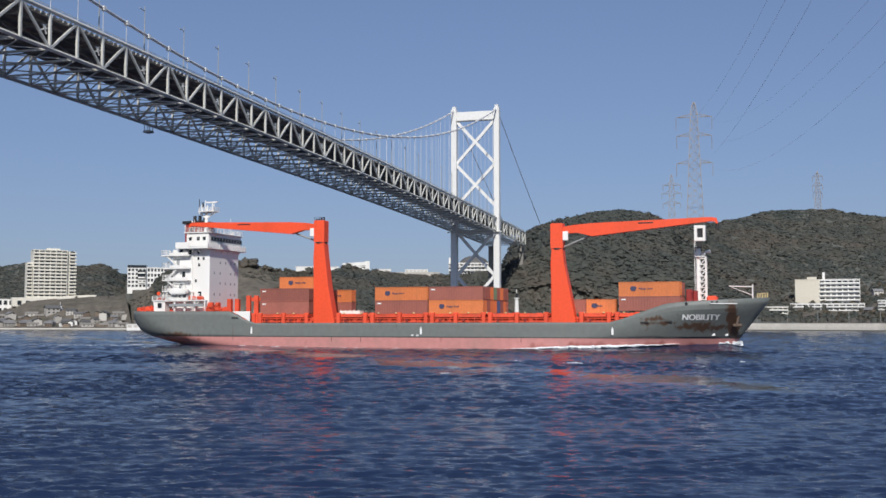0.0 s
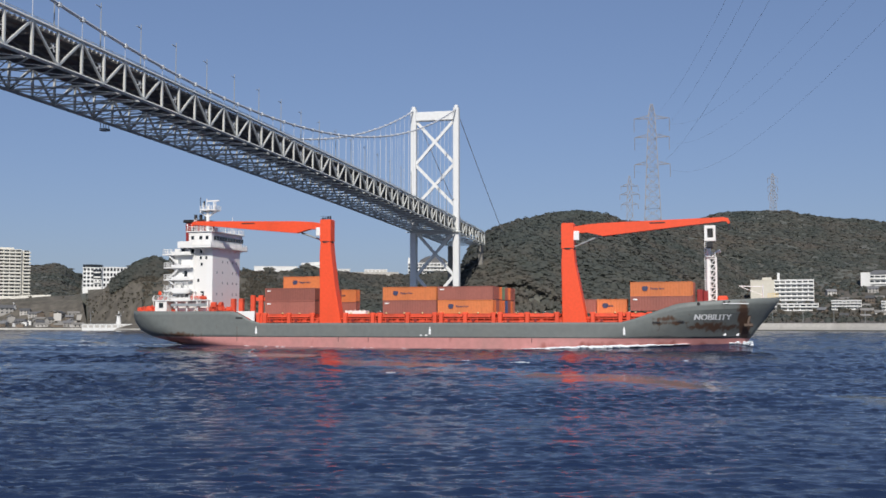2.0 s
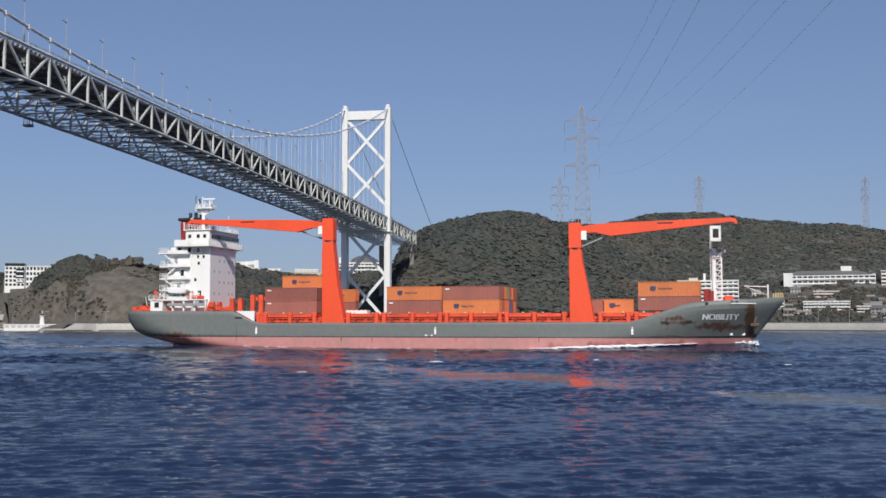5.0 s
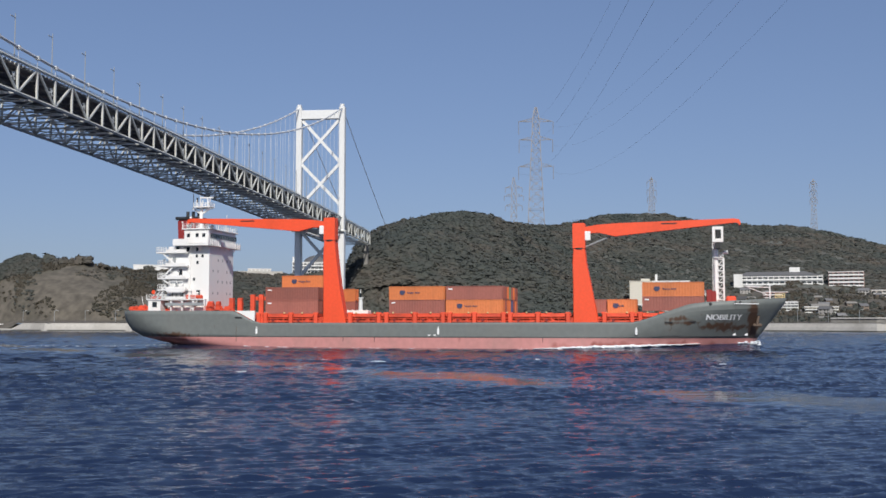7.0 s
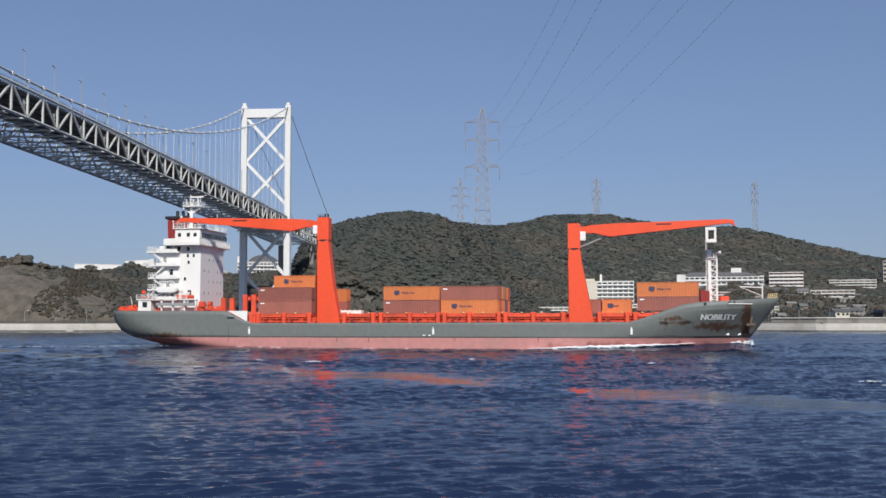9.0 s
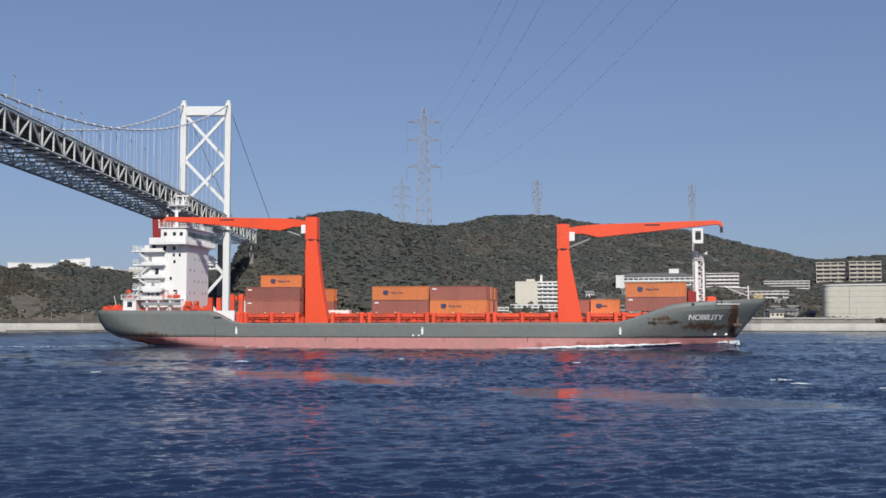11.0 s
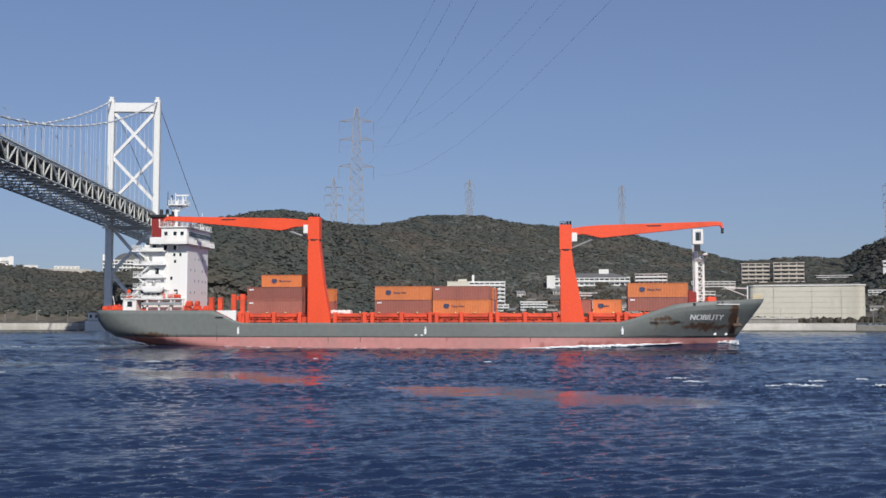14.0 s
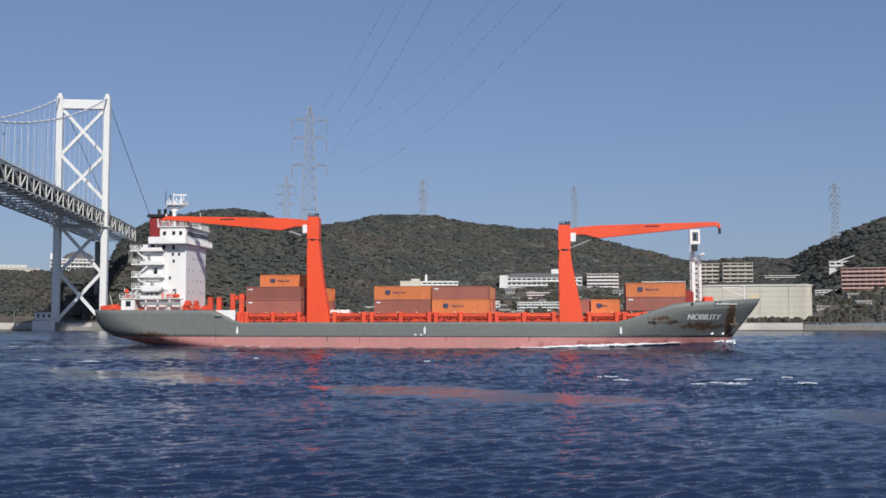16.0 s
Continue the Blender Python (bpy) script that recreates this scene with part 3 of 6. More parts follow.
def crowns(name, places, material, label, category):
    """Many crowns as one mesh: places is a list of x, y, z, radius, height. Each crown is a lumpy core in a loose shell of leaf sprays."""
    rng = np.random.default_rng(5)
    bm = bmesh.new()
    bmesh.ops.create_icosphere(bm, subdivisions=1, radius=1.0)
    ball = np.array([[v.co[:] for v in f.verts] for f in bm.faces]).reshape(-1, 3)
    bm.free()
    up, per, kinds, soft = np.array((0, 0, 0.45)), 18, [], []
    for _ in range(24):
        d = rng.normal(size=(per, 3))
        d[:, 2] = np.abs(d[:, 2]) * 0.9 - 0.25
        d /= np.linalg.norm(d, axis=1, keepdims=True)
        p, q = rng.uniform(0, 6, 2)
        centre = d * rng.uniform(0.78, 1.06, per)[:, None]
        facing = d + rng.normal(scale=0.2, size=(per, 3))
        facing /= np.linalg.norm(facing, axis=1, keepdims=True)
        u = np.cross(facing, rng.normal(size=(per, 3)))
        u /= np.linalg.norm(u, axis=1, keepdims=True)
        v = np.cross(facing, u)
        size = rng.uniform(0.34, 0.62, per)[:, None]
        sprays = np.stack([centre + u * size, centre - 0.5 * u * size + 0.8 * v * size, centre - 0.5 * u * size - 0.8 * v * size], 1).reshape(-1, 3)
        body = np.concatenate([sprays, ball * 0.9])
        even = np.concatenate([np.repeat(d, 3, axis=0), ball]) * 0.6 + up
        lobe = 1 + 0.22 * np.sin(3.1 * body[:, :1] + p) * np.cos(2.7 * body[:, 1:2] + q)
        kinds.append(body * lobe), soft.append(even / np.linalg.norm(even, axis=1, keepdims=True))
    V, N = [], []
    for i, (x, y, z, r, h) in enumerate(places):
        c, s = math.cos(i * 2.4), math.sin(i * 2.4)
        b, e = kinds[i % 24], soft[i % 24]
        V.append(np.stack([(b[:, 0] * c - b[:, 1] * s) * r + x, (b[:, 0] * s + b[:, 1] * c) * r + y, b[:, 2] * h + z], 1))
        N.append(np.stack([e[:, 0] * c - e[:, 1] * s, e[:, 0] * s + e[:, 1] * c, e[:, 2]], 1))
    V, N = np.concatenate(V), np.concatenate(N)
    n = len(V)
    me = bpy.data.meshes.new(name)
    me.vertices.add(n), me.loops.add(n), me.polygons.add(n // 3)
    me.vertices.foreach_set("co", V.astype(np.float32).ravel())
    me.loops.foreach_set("vertex_index", np.arange(n, dtype=np.int32))
    me.polygons.foreach_set("loop_start", np.arange(0, n, 3, dtype=np.int32))
    me.update(calc_edges=True)
    me.attributes.new("custom_normal", "FLOAT_VECTOR", "POINT").data.foreach_set("vector", N.astype(np.float32).ravel())
    me.materials.append(M[material])
    return tagged(new(name, me), label, category, kind="stuff")


def woods():
    rng = random.Random(3)
    forest, scrub = [], []
    while len(forest) < 22000:
        az = rng.uniform(-7, 38) if rng.random() < 0.85 else rng.uniform(-5, 3)
        rs, rr = interp(az, SHORE) + interp(az, FLAT), interp(az, RIDGE_R)
        u = rng.random() ** (2.6 if az < 2.5 else 1.2)
        if az > 9.5 and u < 0.36:
            continue
        if az < -5.2 and u > 0.6:
            continue
        r = rs + 8 + (rr - rs + 12) * u
        p = spot(az, r)
        size = (rng.uniform(1.8, 5.2) if az < 5.5 else rng.uniform(1.5, 3.9)) * max(1.0, r / 1000)
        forest.append((p.x, p.y, ground_z(az, r) - size * 0.1, size * rng.uniform(1.1, 1.6), size * rng.uniform(0.4, 0.7)))
    for _ in range(260):
        az = rng.uniform(24.6, 33)
        r = interp(az, SHORE) + rng.uniform(28, 86)
        p = spot(az, r)
        if r > 748:
            continue
        size = rng.uniform(0.6, 2.2)
        scrub.append((p.x, p.y, ground_z(az, r) + size * 0.4, size, size * rng.uniform(0.8, 1.3)))
    for _ in range(1500):
        az = rng.uniform(8.0, 37)
        rs, rr = interp(az, SHORE) + 30, interp(az, RIDGE_R)
        r = rs + (rr - rs) * 0.42 * rng.random()
        if 24.6 < az < 31.4 and r < 850:
            continue
        p = spot(az, r)
        size = rng.uniform(1.0, 2.6)
        forest.append((p.x, p.y, ground_z(az, r) + size * 0.5, size, size * rng.uniform(0.7, 1.3)))
    for _ in range(700):
        az = rng.uniform(-21.5, -13.5)
        rs, rr = interp(az, SHORE) + interp(az, FLAT), interp(az, RIDGE_R)
        r = rs + (rr - rs) * rng.random()
        p = spot(az, r)
        if noise.noise(p * 0.02) < -0.05:
            continue
        size = rng.uniform(0.6, 1.8)
        forest.append((p.x, p.y, ground_z(az, r) + size * 0.2, size * 1.2, size * rng.uniform(0.5, 0.8)))
    for _ in range(700):
        az = rng.uniform(-23.0, -20.4)
        rs, rr = interp(az, SHORE) + interp(az, FLAT), interp(az, RIDGE_R)
        r = rs + (rr - rs) * rng.uniform(0.55, 1.04)
        p = spot(az, r)
        size = rng.uniform(1.2, 2.6)
        forest.append((p.x, p.y, ground_z(az, r) + size * 0.1, size * 1.2, size * rng.uniform(0.5, 0.8)))
    for lo, hi, n, u0, u1, s0, s1 in ((-27.5, -21, 420, 0.0, 0.8, 0.4, 1.2), (-21.5, -13.2, 2400, 0.0, 1.0, 0.4, 1.4), (9.5, 37, 1500, 0.0, 0.38, 0.9, 2.4)):
        for _ in range(n):
            az = rng.uniform(lo, hi)
            rs, rr = interp(az, SHORE) + interp(az, FLAT), interp(az, RIDGE_R)
            r = rs + (rr - rs) * rng.uniform(u0, u1)
            p = spot(az, r)
            if 24.6 < az < 31.4 and r < 850:
                continue
            if az < -13 and noise.noise(Vector((p.x * 0.022, r * 0.02, 7.0))) > 0.02:
                continue
            size = rng.uniform(s0, s1)
            scrub.append((p.x, p.y, ground_z(az, r) + size * 0.4, size, size * rng.uniform(0.7, 1.0)))
    for _ in range(1900):
        az = rng.uniform(-13.9, -6.4)
        rs, rr = interp(az, SHORE) + interp(az, FLAT), interp(az, RIDGE_R)
        r = rs + (rr - rs) * rng.uniform(0.02, 1.0) ** 0.9
        p = spot(az, r)
        size = rng.uniform(1.4, 3.4)
        forest.append((p.x, p.y, ground_z(az, r) + size * 0.15, size * 1.15, size * rng.uniform(0.5, 0.85)))
    for _ in range(1500):
        az = rng.uniform(-6.6, 3.0) if rng.random() < 0.8 else rng.uniform(-6.2, -3.6)
        rs, rr = interp(az, SHORE) + interp(az, FLAT), interp(az, RIDGE_R)
        r = rs + (rr - rs) * rng.random() ** (1 / interp(az, POWER))
        p = spot(az, r)
        size = rng.uniform(1.8, 4.0)
        forest.append((p.x, p.y, ground_z(az, r) + size * 0.2, size, size * rng.uniform(0.8, 1.2)))
    for _ in range(46):
        az = rng.uniform(-20.1, -18.3)
        r = interp(az, RIDGE_R) * rng.uniform(0.99, 1.01)
        p = spot(az, r)
        size = rng.uniform(1.6, 3.6)
        forest.append((p.x, p.y, ground_z(az, r) + size * 0.6, size, size * rng.uniform(0.8, 1.1)))
    for az, size in ((-18.05, 5.5), (-18.3, 4.6), (-17.4, 3.6), (-17.15, 3.2), (-16.37, 2.6), (-15.25, 3.4), (-15.0, 2.6), (-13.3, 4.6), (-13.0, 4.0), (-12.6, 3.0), (-11.8, 3.2), (-11.5, 2.4), (-10.7, 2.6), (-10.4, 2.0), (-9.4, 1.8), (-8.7, 2.2)):
        r = interp(az, RIDGE_R) - 6
        p = spot(az, r)
        for i in range(9):
            forest.append((p.x + rng.gauss(0, size * 0.42), p.y + rng.gauss(0, size * 0.4), ground_z(az, r) + size * rng.uniform(0.1, 1.0), size * rng.uniform(0.35, 0.6), size * rng.uniform(0.3, 0.55)))
    for _ in range(2000):
        az = rng.uniform(-34, -24.4)
        rs, rr = interp(az, SHORE) + interp(az, FLAT), interp(az, RIDGE_R)
        r = rs + (rr - rs) * rng.uniform(0.45, 1.03)
        p = spot(az, r)
        size = rng.uniform(2.4, 4.6)
        forest.append((p.x, p.y, ground_z(az, r), size * 1.2, size * rng.uniform(0.4, 0.65)))
    crowns("forest", forest, "forest", "dense dark green and brown winter woods covering the hills", "woods")
    crowns("scrub", scrub, "scrub", "bare brown bushes and small trees on the slope", "bushes")


# ---------------- the suspension bridge ----------------
BRIDGE_AZ, D_NEAR, D_FAR = 7.28, 155.4, 184.4
PANEL, S_TOWER, S_NEAR_TOWER, N0, N1 = 10.807, 694.0, -34.0, -25, 53
DEPTH = 9.0


def chord_z(s):
    u = (s - 400) / 100
    return 68.8 - 0.684 * u - 0.218 * u * u


def cable_z(s):
    if s <= S_TOWER:
        return 80.9 + 65.6 * ((s - 330.0) / 364.0) ** 2
    u = (s - S_TOWER) / 178.0
    return 146.5 - 71.0 * u - 4.0 * u * (1 - u)


def bridge():
    top = thing("suspension_bridge", "white-painted steel truss suspension bridge across the strait", "bridge", Matrix.Rotation(radians(90 - BRIDGE_AZ), 4, "Z"))
    node = [216.5 + PANEL * k for k in range(N0, N1 + 1)]
    zs = [chord_z(s) for s in node]
    # chords
    for d in (D_NEAR, D_FAR):
        for dz in (0.0, DEPTH):
            part("chord", polyline([(s, d, z + dz) for s, z in zip(node, zs)], 0.53, sides=4), "bridge", top)
    # verticals and diagonals, one mesh each
    first = {}

    def piece(name, p, q, w, h, material="bridge"):
        p, q = Vector(p), Vector(q)
        key = (name, w, h)
        length = (q - p).length
        m = Matrix.Translation((p + q) / 2) @ (q - p).to_track_quat("X", "Z").to_matrix().to_4x4() @ Matrix.Diagonal((length, 1, 1, 1))
        if key not in first:
            first[key] = part(name, box(-0.5, 0.5, -w / 2, w / 2, -h / 2, h / 2), material, top)
            first[key].matrix_basis = m
            return first[key]
        return same(name, first[key], m, top)

    far_bm, lat_bm, floor_bm = bmesh.new(), bmesh.new(), bmesh.new()
    for i, s in enumerate(node):
        k = i + N0
        z = zs[i]
        if -2 <= k:
            piece("vertical", (s, D_NEAR, z + 0.3), (s, D_NEAR, z + DEPTH - 0.3), 0.6, 0.62)
        else:
            beam((s, D_NEAR, z), (s, D_NEAR, z + DEPTH), 0.6, 0.62, far_bm)
        beam((s, D_FAR, z), (s, D_FAR, z + DEPTH), 0.6, 0.62, far_bm)
        if i < len(node) - 1:
            a, b = (z, zs[i + 1] + DEPTH) if k % 2 == 0 else (z + DEPTH, zs[i + 1])
            if -2 <= k:
                piece("diagonal", (s, D_NEAR, a), (node[i + 1], D_NEAR, b), 0.55, 0.55)
            else:
                beam((s, D_NEAR, a), (node[i + 1], D_NEAR, b), 0.55, 0.55, far_bm)
            beam((s, D_FAR, a), (node[i + 1], D_FAR, b), 0.55, 0.55, far_bm)
            # bottom lateral bracing, K shaped
            mid = (D_NEAR + D_FAR) / 2
            za, zb = z - 0.1, zs[i + 1] - 0.1
            for dd in (D_NEAR, D_FAR):
                beam((s, dd, za), (node[i + 1], mid, zb), 0.3, 0.3, lat_bm)
                beam((s, mid, za), (node[i + 1], dd, zb), 0.22, 0.22, lat_bm)
        # cross frame: floor beam, bottom strut and web
        mid = (D_NEAR + D_FAR) / 2
        beam((s, D_NEAR, z), (s, D_FAR, z), 0.5, 0.5, lat_bm)
        beam((s, D_NEAR, z + DEPTH - 3.4), (s, D_FAR, z + DEPTH - 3.4), 0.35, 0.35, floor_bm)
        for y0, y1 in ((D_NEAR, mid - 7), (D_FAR, mid + 7)):
            beam((s, y0, z), (s, y1, z + DEPTH - 3.4), 0.22, 0.22, floor_bm)
        # pale sway-brace ends beside each second vertical
        if k % 2 == 0 and -2 <= k < 46:
            gb = bmesh.new()
            for ang in (20, 75, 130, 200, 300):
                beam((0, 0, 0), (math.cos(radians(ang)) * 1.2, 0, math.sin(radians(ang)) * 1.2), 0.3, 0.3, gb)
            if "gusset" not in first:
                first["gusset"] = part("gusset", gb, "tower", top)
                first["gusset"].matrix_basis = Matrix.Translation((s - 0.9, D_NEAR + 0.8, z + 4.6))
            else:
                gb.free()
                same("gusset", first["gusset"], Matrix.Translation((s - 0.9, D_NEAR + 0.8, z + 4.6)), top)
    tagged(part("far_truss", far_bm, "bridge", top), kind="stuff")
    tagged(part("lateral_bracing", lat_bm, "bridge", top), kind="stuff")
    # darker than the trusses: the shade below the road is in the paint colour
    tagged(part("floor_framing", floor_bm, "shaded", top, "floor framing under the road, coloured dark for its shade"), kind="stuff")
    # road deck, stringers and railing
    dbm, rbm, sbm, gbm = bmesh.new(), bmesh.new(), bmesh.new(), bmesh.new()
    for i in range(len(node) - 1):
        s0, s1, z0, z1 = node[i], node[i + 1], zs[i] + DEPTH, zs[i + 1] + DEPTH
        for d in (D_NEAR + 0.7, D_FAR - 0.7):
            for dz in (0.9, 1.4):
                beam((s0, d, z0 + dz), (s1, d, z1 + dz), 0.12, 0.12, rbm)
            for f in (0, 0.25, 0.5, 0.75):
                s = s0 + (s1 - s0) * f
                z = z0 + (z1 - z0) * f
                beam((s, d, z), (s, d, z + 1.4), 0.1, 0.1, rbm)
        for f in np.arange(0.0, 1.0, 0.2):
            s, z = s0 + (s1 - s0) * f, z0 + (z1 - z0) * f
            beam((s, D_NEAR + 0.1, z - 0.75), (s, D_NEAR + 1.3, z - 0.75), 0.35, 0.45, sbm)
        for d in np.linspace(D_NEAR + 4, D_FAR - 4, 6):
            beam((s0, d, z0 - 1.8), (s1, d, z1 - 1.8), 0.4, 0.9, gbm)
    rows = [[dbm.verts.new((s, d, z + DEPTH + dz)) for d, dz in ((D_NEAR + 1.1, -1.35), (D_NEAR + 1.1, -0.45), (D_FAR - 1.1, -0.45), (D_FAR - 1.1, -1.35))] for s, z in zip(node, zs)]
    for a, b in zip(rows, rows[1:]):
        for k in range(4):
            dbm.faces.new((a[k], b[k], b[(k + 1) % 4], a[(k + 1) % 4]))
    part("deck", dbm, "deck", top, "dark concrete road deck seen from below")
    part("railing", rbm, "bridge", top)
    # stringers take the same steel, darkened to stand for shade
    tagged(part("stringer_framing", gbm, "shaded", top), kind="stuff")
    tagged(part("stringer_grid", sbm, "bridge", top), kind="stuff")
    # main cables and hangers
    for d in (D_NEAR, D_FAR):
        pts = [(s, d, cable_z(s)) for s in np.linspace(S_NEAR_TOWER, S_TOWER, 90)]
        part("main_cable", polyline(pts, 0.42), "cable", top)
        part("side_cable", polyline([(s, d, cable_z(s)) for s in np.linspace(S_TOWER, S_TOWER + 178, 30)], 0.25), "cable", top)
    for i, s in enumerate(node):
        if s > 150 and s < S_TOWER - 5:
            for d in (D_NEAR, D_FAR):
                z0, z1 = zs[i] + DEPTH + 0.4, cable_z(s)
                if z1 - z0 > 0.6:
                    piece("hanger", (s, d, z0), (s, d, z1), 0.13, 0.13, "cable")
                piece("cable_band", (s - 0.5, d, z1), (s + 0.5, d, cable_z(s + 0.5)), 1.05, 1.05, "tower")
    # lamp posts on both edges of the road
    for j, s in enumerate(np.arange(216.5 + PANEL * 0.0, 690, PANEL * 2)):
        z = chord_z(s) + DEPTH
        bm = rod((0, 0, 0), (0, 0, 13.5), 0.2, sides=6, r2=0.12)
        beam((0, 0, 12.2), (-2.6, 0, 12.3), 0.2, 0.2, bm)
        if j == 0:
            lamp0 = part("lamp_post", bm, "steel", top)
            lamp0.matrix_basis = Matrix.Translation((s + PANEL * 2, D_NEAR + 1.2, z))
        else:
            bm.free()
            same("lamp_post", lamp0, Matrix.Translation((s + PANEL * 2, D_NEAR + 1.2, z)), top)
    # towers
    for st in (S_TOWER, S_NEAR_TOWER):
        tower = part("tower", box(st - 2.0, st + 2.0, D_NEAR + 1.9, D_FAR - 1.9, 139.0, 145.0, bevel=0.3), "tower", top, "white steel portal tower with crossed braces")
        for d in (D_NEAR, D_FAR):
            lb = bmesh.new()
            for z0, z1, w, dp in ((5.0, 66.0, 4.1, 5.2), (66.0, 147.0, 3.8, 4.6)):
                box(st - dp / 2, st + dp / 2, d - w / 2, d + w / 2, z0, z1, lb, 0.35)
            box(st - 1.6, st + 1.6, d - 1.2, d + 1.2, 147.0, 148.9, lb, 0.2)
            part("leg", lb, "tower", tower)
        inner0, inner1 = D_NEAR + 1.6, D_FAR - 1.6
        for z0, z1 in ((110.5, 139.0), (82.5, 109.5), (36.0, 65.0), (7.0, 36.0)):
            part("brace", beam((st, inner0, z0), (st, inner1, z1), 1.5, 1.9), "tower", tower)
            part("brace", beam((st + 0.02, inner1, z0), (st + 0.02, inner0, z1), 1.48, 1.88), "tower", tower)
        part("strut", box(st - 1.5, st + 1.5, inner0, inner1, 63.6, 66.2, bevel=0.2), "tower", tower)
        part("walkway", box(st - 4.5, st - 2.6, D_NEAR - 4.0, D_FAR + 4.0, 64.4, 65.0), "bridge", tower)
        for d in (D_NEAR, D_FAR):
            part("pier", box(st - 6, st + 6, d - 5.5, d + 5.5, -4, 5.2, bevel=0.5), "dark_conc", tower, "pale concrete pier at the water")
    part("pier_apron", box(S_TOWER - 9, S_TOWER + 8, D_NEAR - 9, D_FAR + 12, -4, 2.4, bevel=0.3), "dark_conc", top, "grey concrete apron round the tower's piers")
    part("railing", rail([(S_TOWER - 8.6, D_NEAR - 8.6, 2.4), (S_TOWER - 8.6, D_FAR + 11.6, 2.4)], 2.0, 1.2, r=0.06), "steel", top)
    gb = box(308.6, 311, D_FAR - 1, D_FAR + 1.5, chord_z(311) - 2.6, chord_z(311) - 1.9, bevel=0.05)
    for x in (308.9, 310.7):
        for y in (D_FAR - 0.7, D_FAR + 1.2):
            beam((x, y, chord_z(311) - 2.0), (x, y, chord_z(311) - 0.2), 0.2, 0.2, gb)
    part("maintenance_gantry", gb, "steel", top)
    for d in (D_NEAR + 3, D_FAR - 3):
        part("abutment", box(787, 791, d - 1.6, d + 1.6, -2, chord_z(790) - 0.6, bevel=0.3), "dark_conc", top, "weathered concrete pier in the wooded slope")
    return top


# ---------------- the cargo ship ----------------
BEAM = 20.4
MID = BEAM / 2
TOP = [(-76, 8.15), (-46, 8.05), (-41, 5.4), (41, 5.55), (45.4, 7.1), (51.5, 9.2), (55, 9.6), (72, 10.5)]
X_AFT = [(-3, -50), (-1, -56), (0, -60), (1.2, -65.5), (2.0, -69.5), (3.7, -72.8), (6.0, -74.2), (12, -74.4)]
X_FORE = [(-3, 62), (0, 63.2), (1.6, 64.4), (4.0, 66.3), (9.0, 70.2), (12, 71.8)]


def half_breadth(x, z):
    """Half the hull's width at x, z."""
    xa, xf = interp(z, X_AFT), interp(z, X_FORE)
    f = min(max(z / 8.0, 0), 1)
    la, lf = 20 - 14 * f ** 0.7, 36 - 17 * f
    ea = 4.6 + 2.8 * f ** 0.6
    h = MID
    qa = min(max((x - xa) / la, 0), 1)
    h = min(h, ea + (MID - ea) * (1 - (1 - qa) ** 2.2) ** 0.9)
    qf = min(max((xf - x) / lf, 0), 1)
    return max(0.03, min(h, MID * (1 - (1 - qf) ** (1.7 + 0.8 * f)) ** (0.85 - 0.1 * f)))


def hull_shell(levels, closed_below=False):
    """One side shell between fractional heights: levels are functions of x giving z."""
    us = np.concatenate([np.linspace(0, 0.12, 16), np.linspace(0.13, 0.84, 46), np.linspace(0.85, 1, 26)])
    bm = bmesh.new()
    grid = {}
    for side in (-1, 1):
        for j, lv in enumerate(levels):
            for i, u in enumerate(us):
                x = -74 + 145 * u
                for _ in range(3):
                    z = lv(x)
                    xa, xf = interp(z, X_AFT), interp(z, X_FORE)
                    x = xa + (xf - xa) * u
                z = lv(x)
                grid[side, j, i] = bm.verts.new((x, MID + side * half_breadth(x, z), z))
        for j in range(len(levels) - 1):
            for i in range(len(us) - 1):
                bm.faces.new((grid[side, j, i], grid[side, j, i + 1], grid[side, j + 1, i + 1], grid[side, j + 1, i]))
    for j in range(len(levels) - 1):
        bm.faces.new((grid[-1, j, 0], grid[1, j, 0], grid[1, j + 1, 0], grid[-1, j + 1, 0]))
        bm.faces.new((grid[-1, j, len(us) - 1], grid[1, j, len(us) - 1], grid[1, j + 1, len(us) - 1], grid[-1, j + 1, len(us) - 1]))
    bmesh.ops.remove_doubles(bm, verts=bm.verts[:], dist=0.02)
    bmesh.ops.recalc_face_normals(bm, faces=bm.faces[:])
    for f in bm.faces:
        f.smooth = True
    return bm


def deck_sheet(x0, x1, drop):
    bm = bmesh.new()
    prev = None
    for x in np.linspace(x0, x1, 30):
        z = interp(x, TOP) - drop
        h = max(0.05, half_breadth(x, z) - 0.4)
        row = [bm.verts.new((x, MID - h, z)), bm.verts.new((x, MID + h, z)), bm.verts.new((x, MID + h, z - 0.3)), bm.verts.new((x, MID - h, z - 0.3))]
        if prev:
            for k in range(4):
                bm.faces.new((prev[k], row[k], row[(k + 1) % 4], prev[(k + 1) % 4]))
        prev = row
    bmesh.ops.recalc_face_normals(bm, faces=bm.faces[:])
    return bm


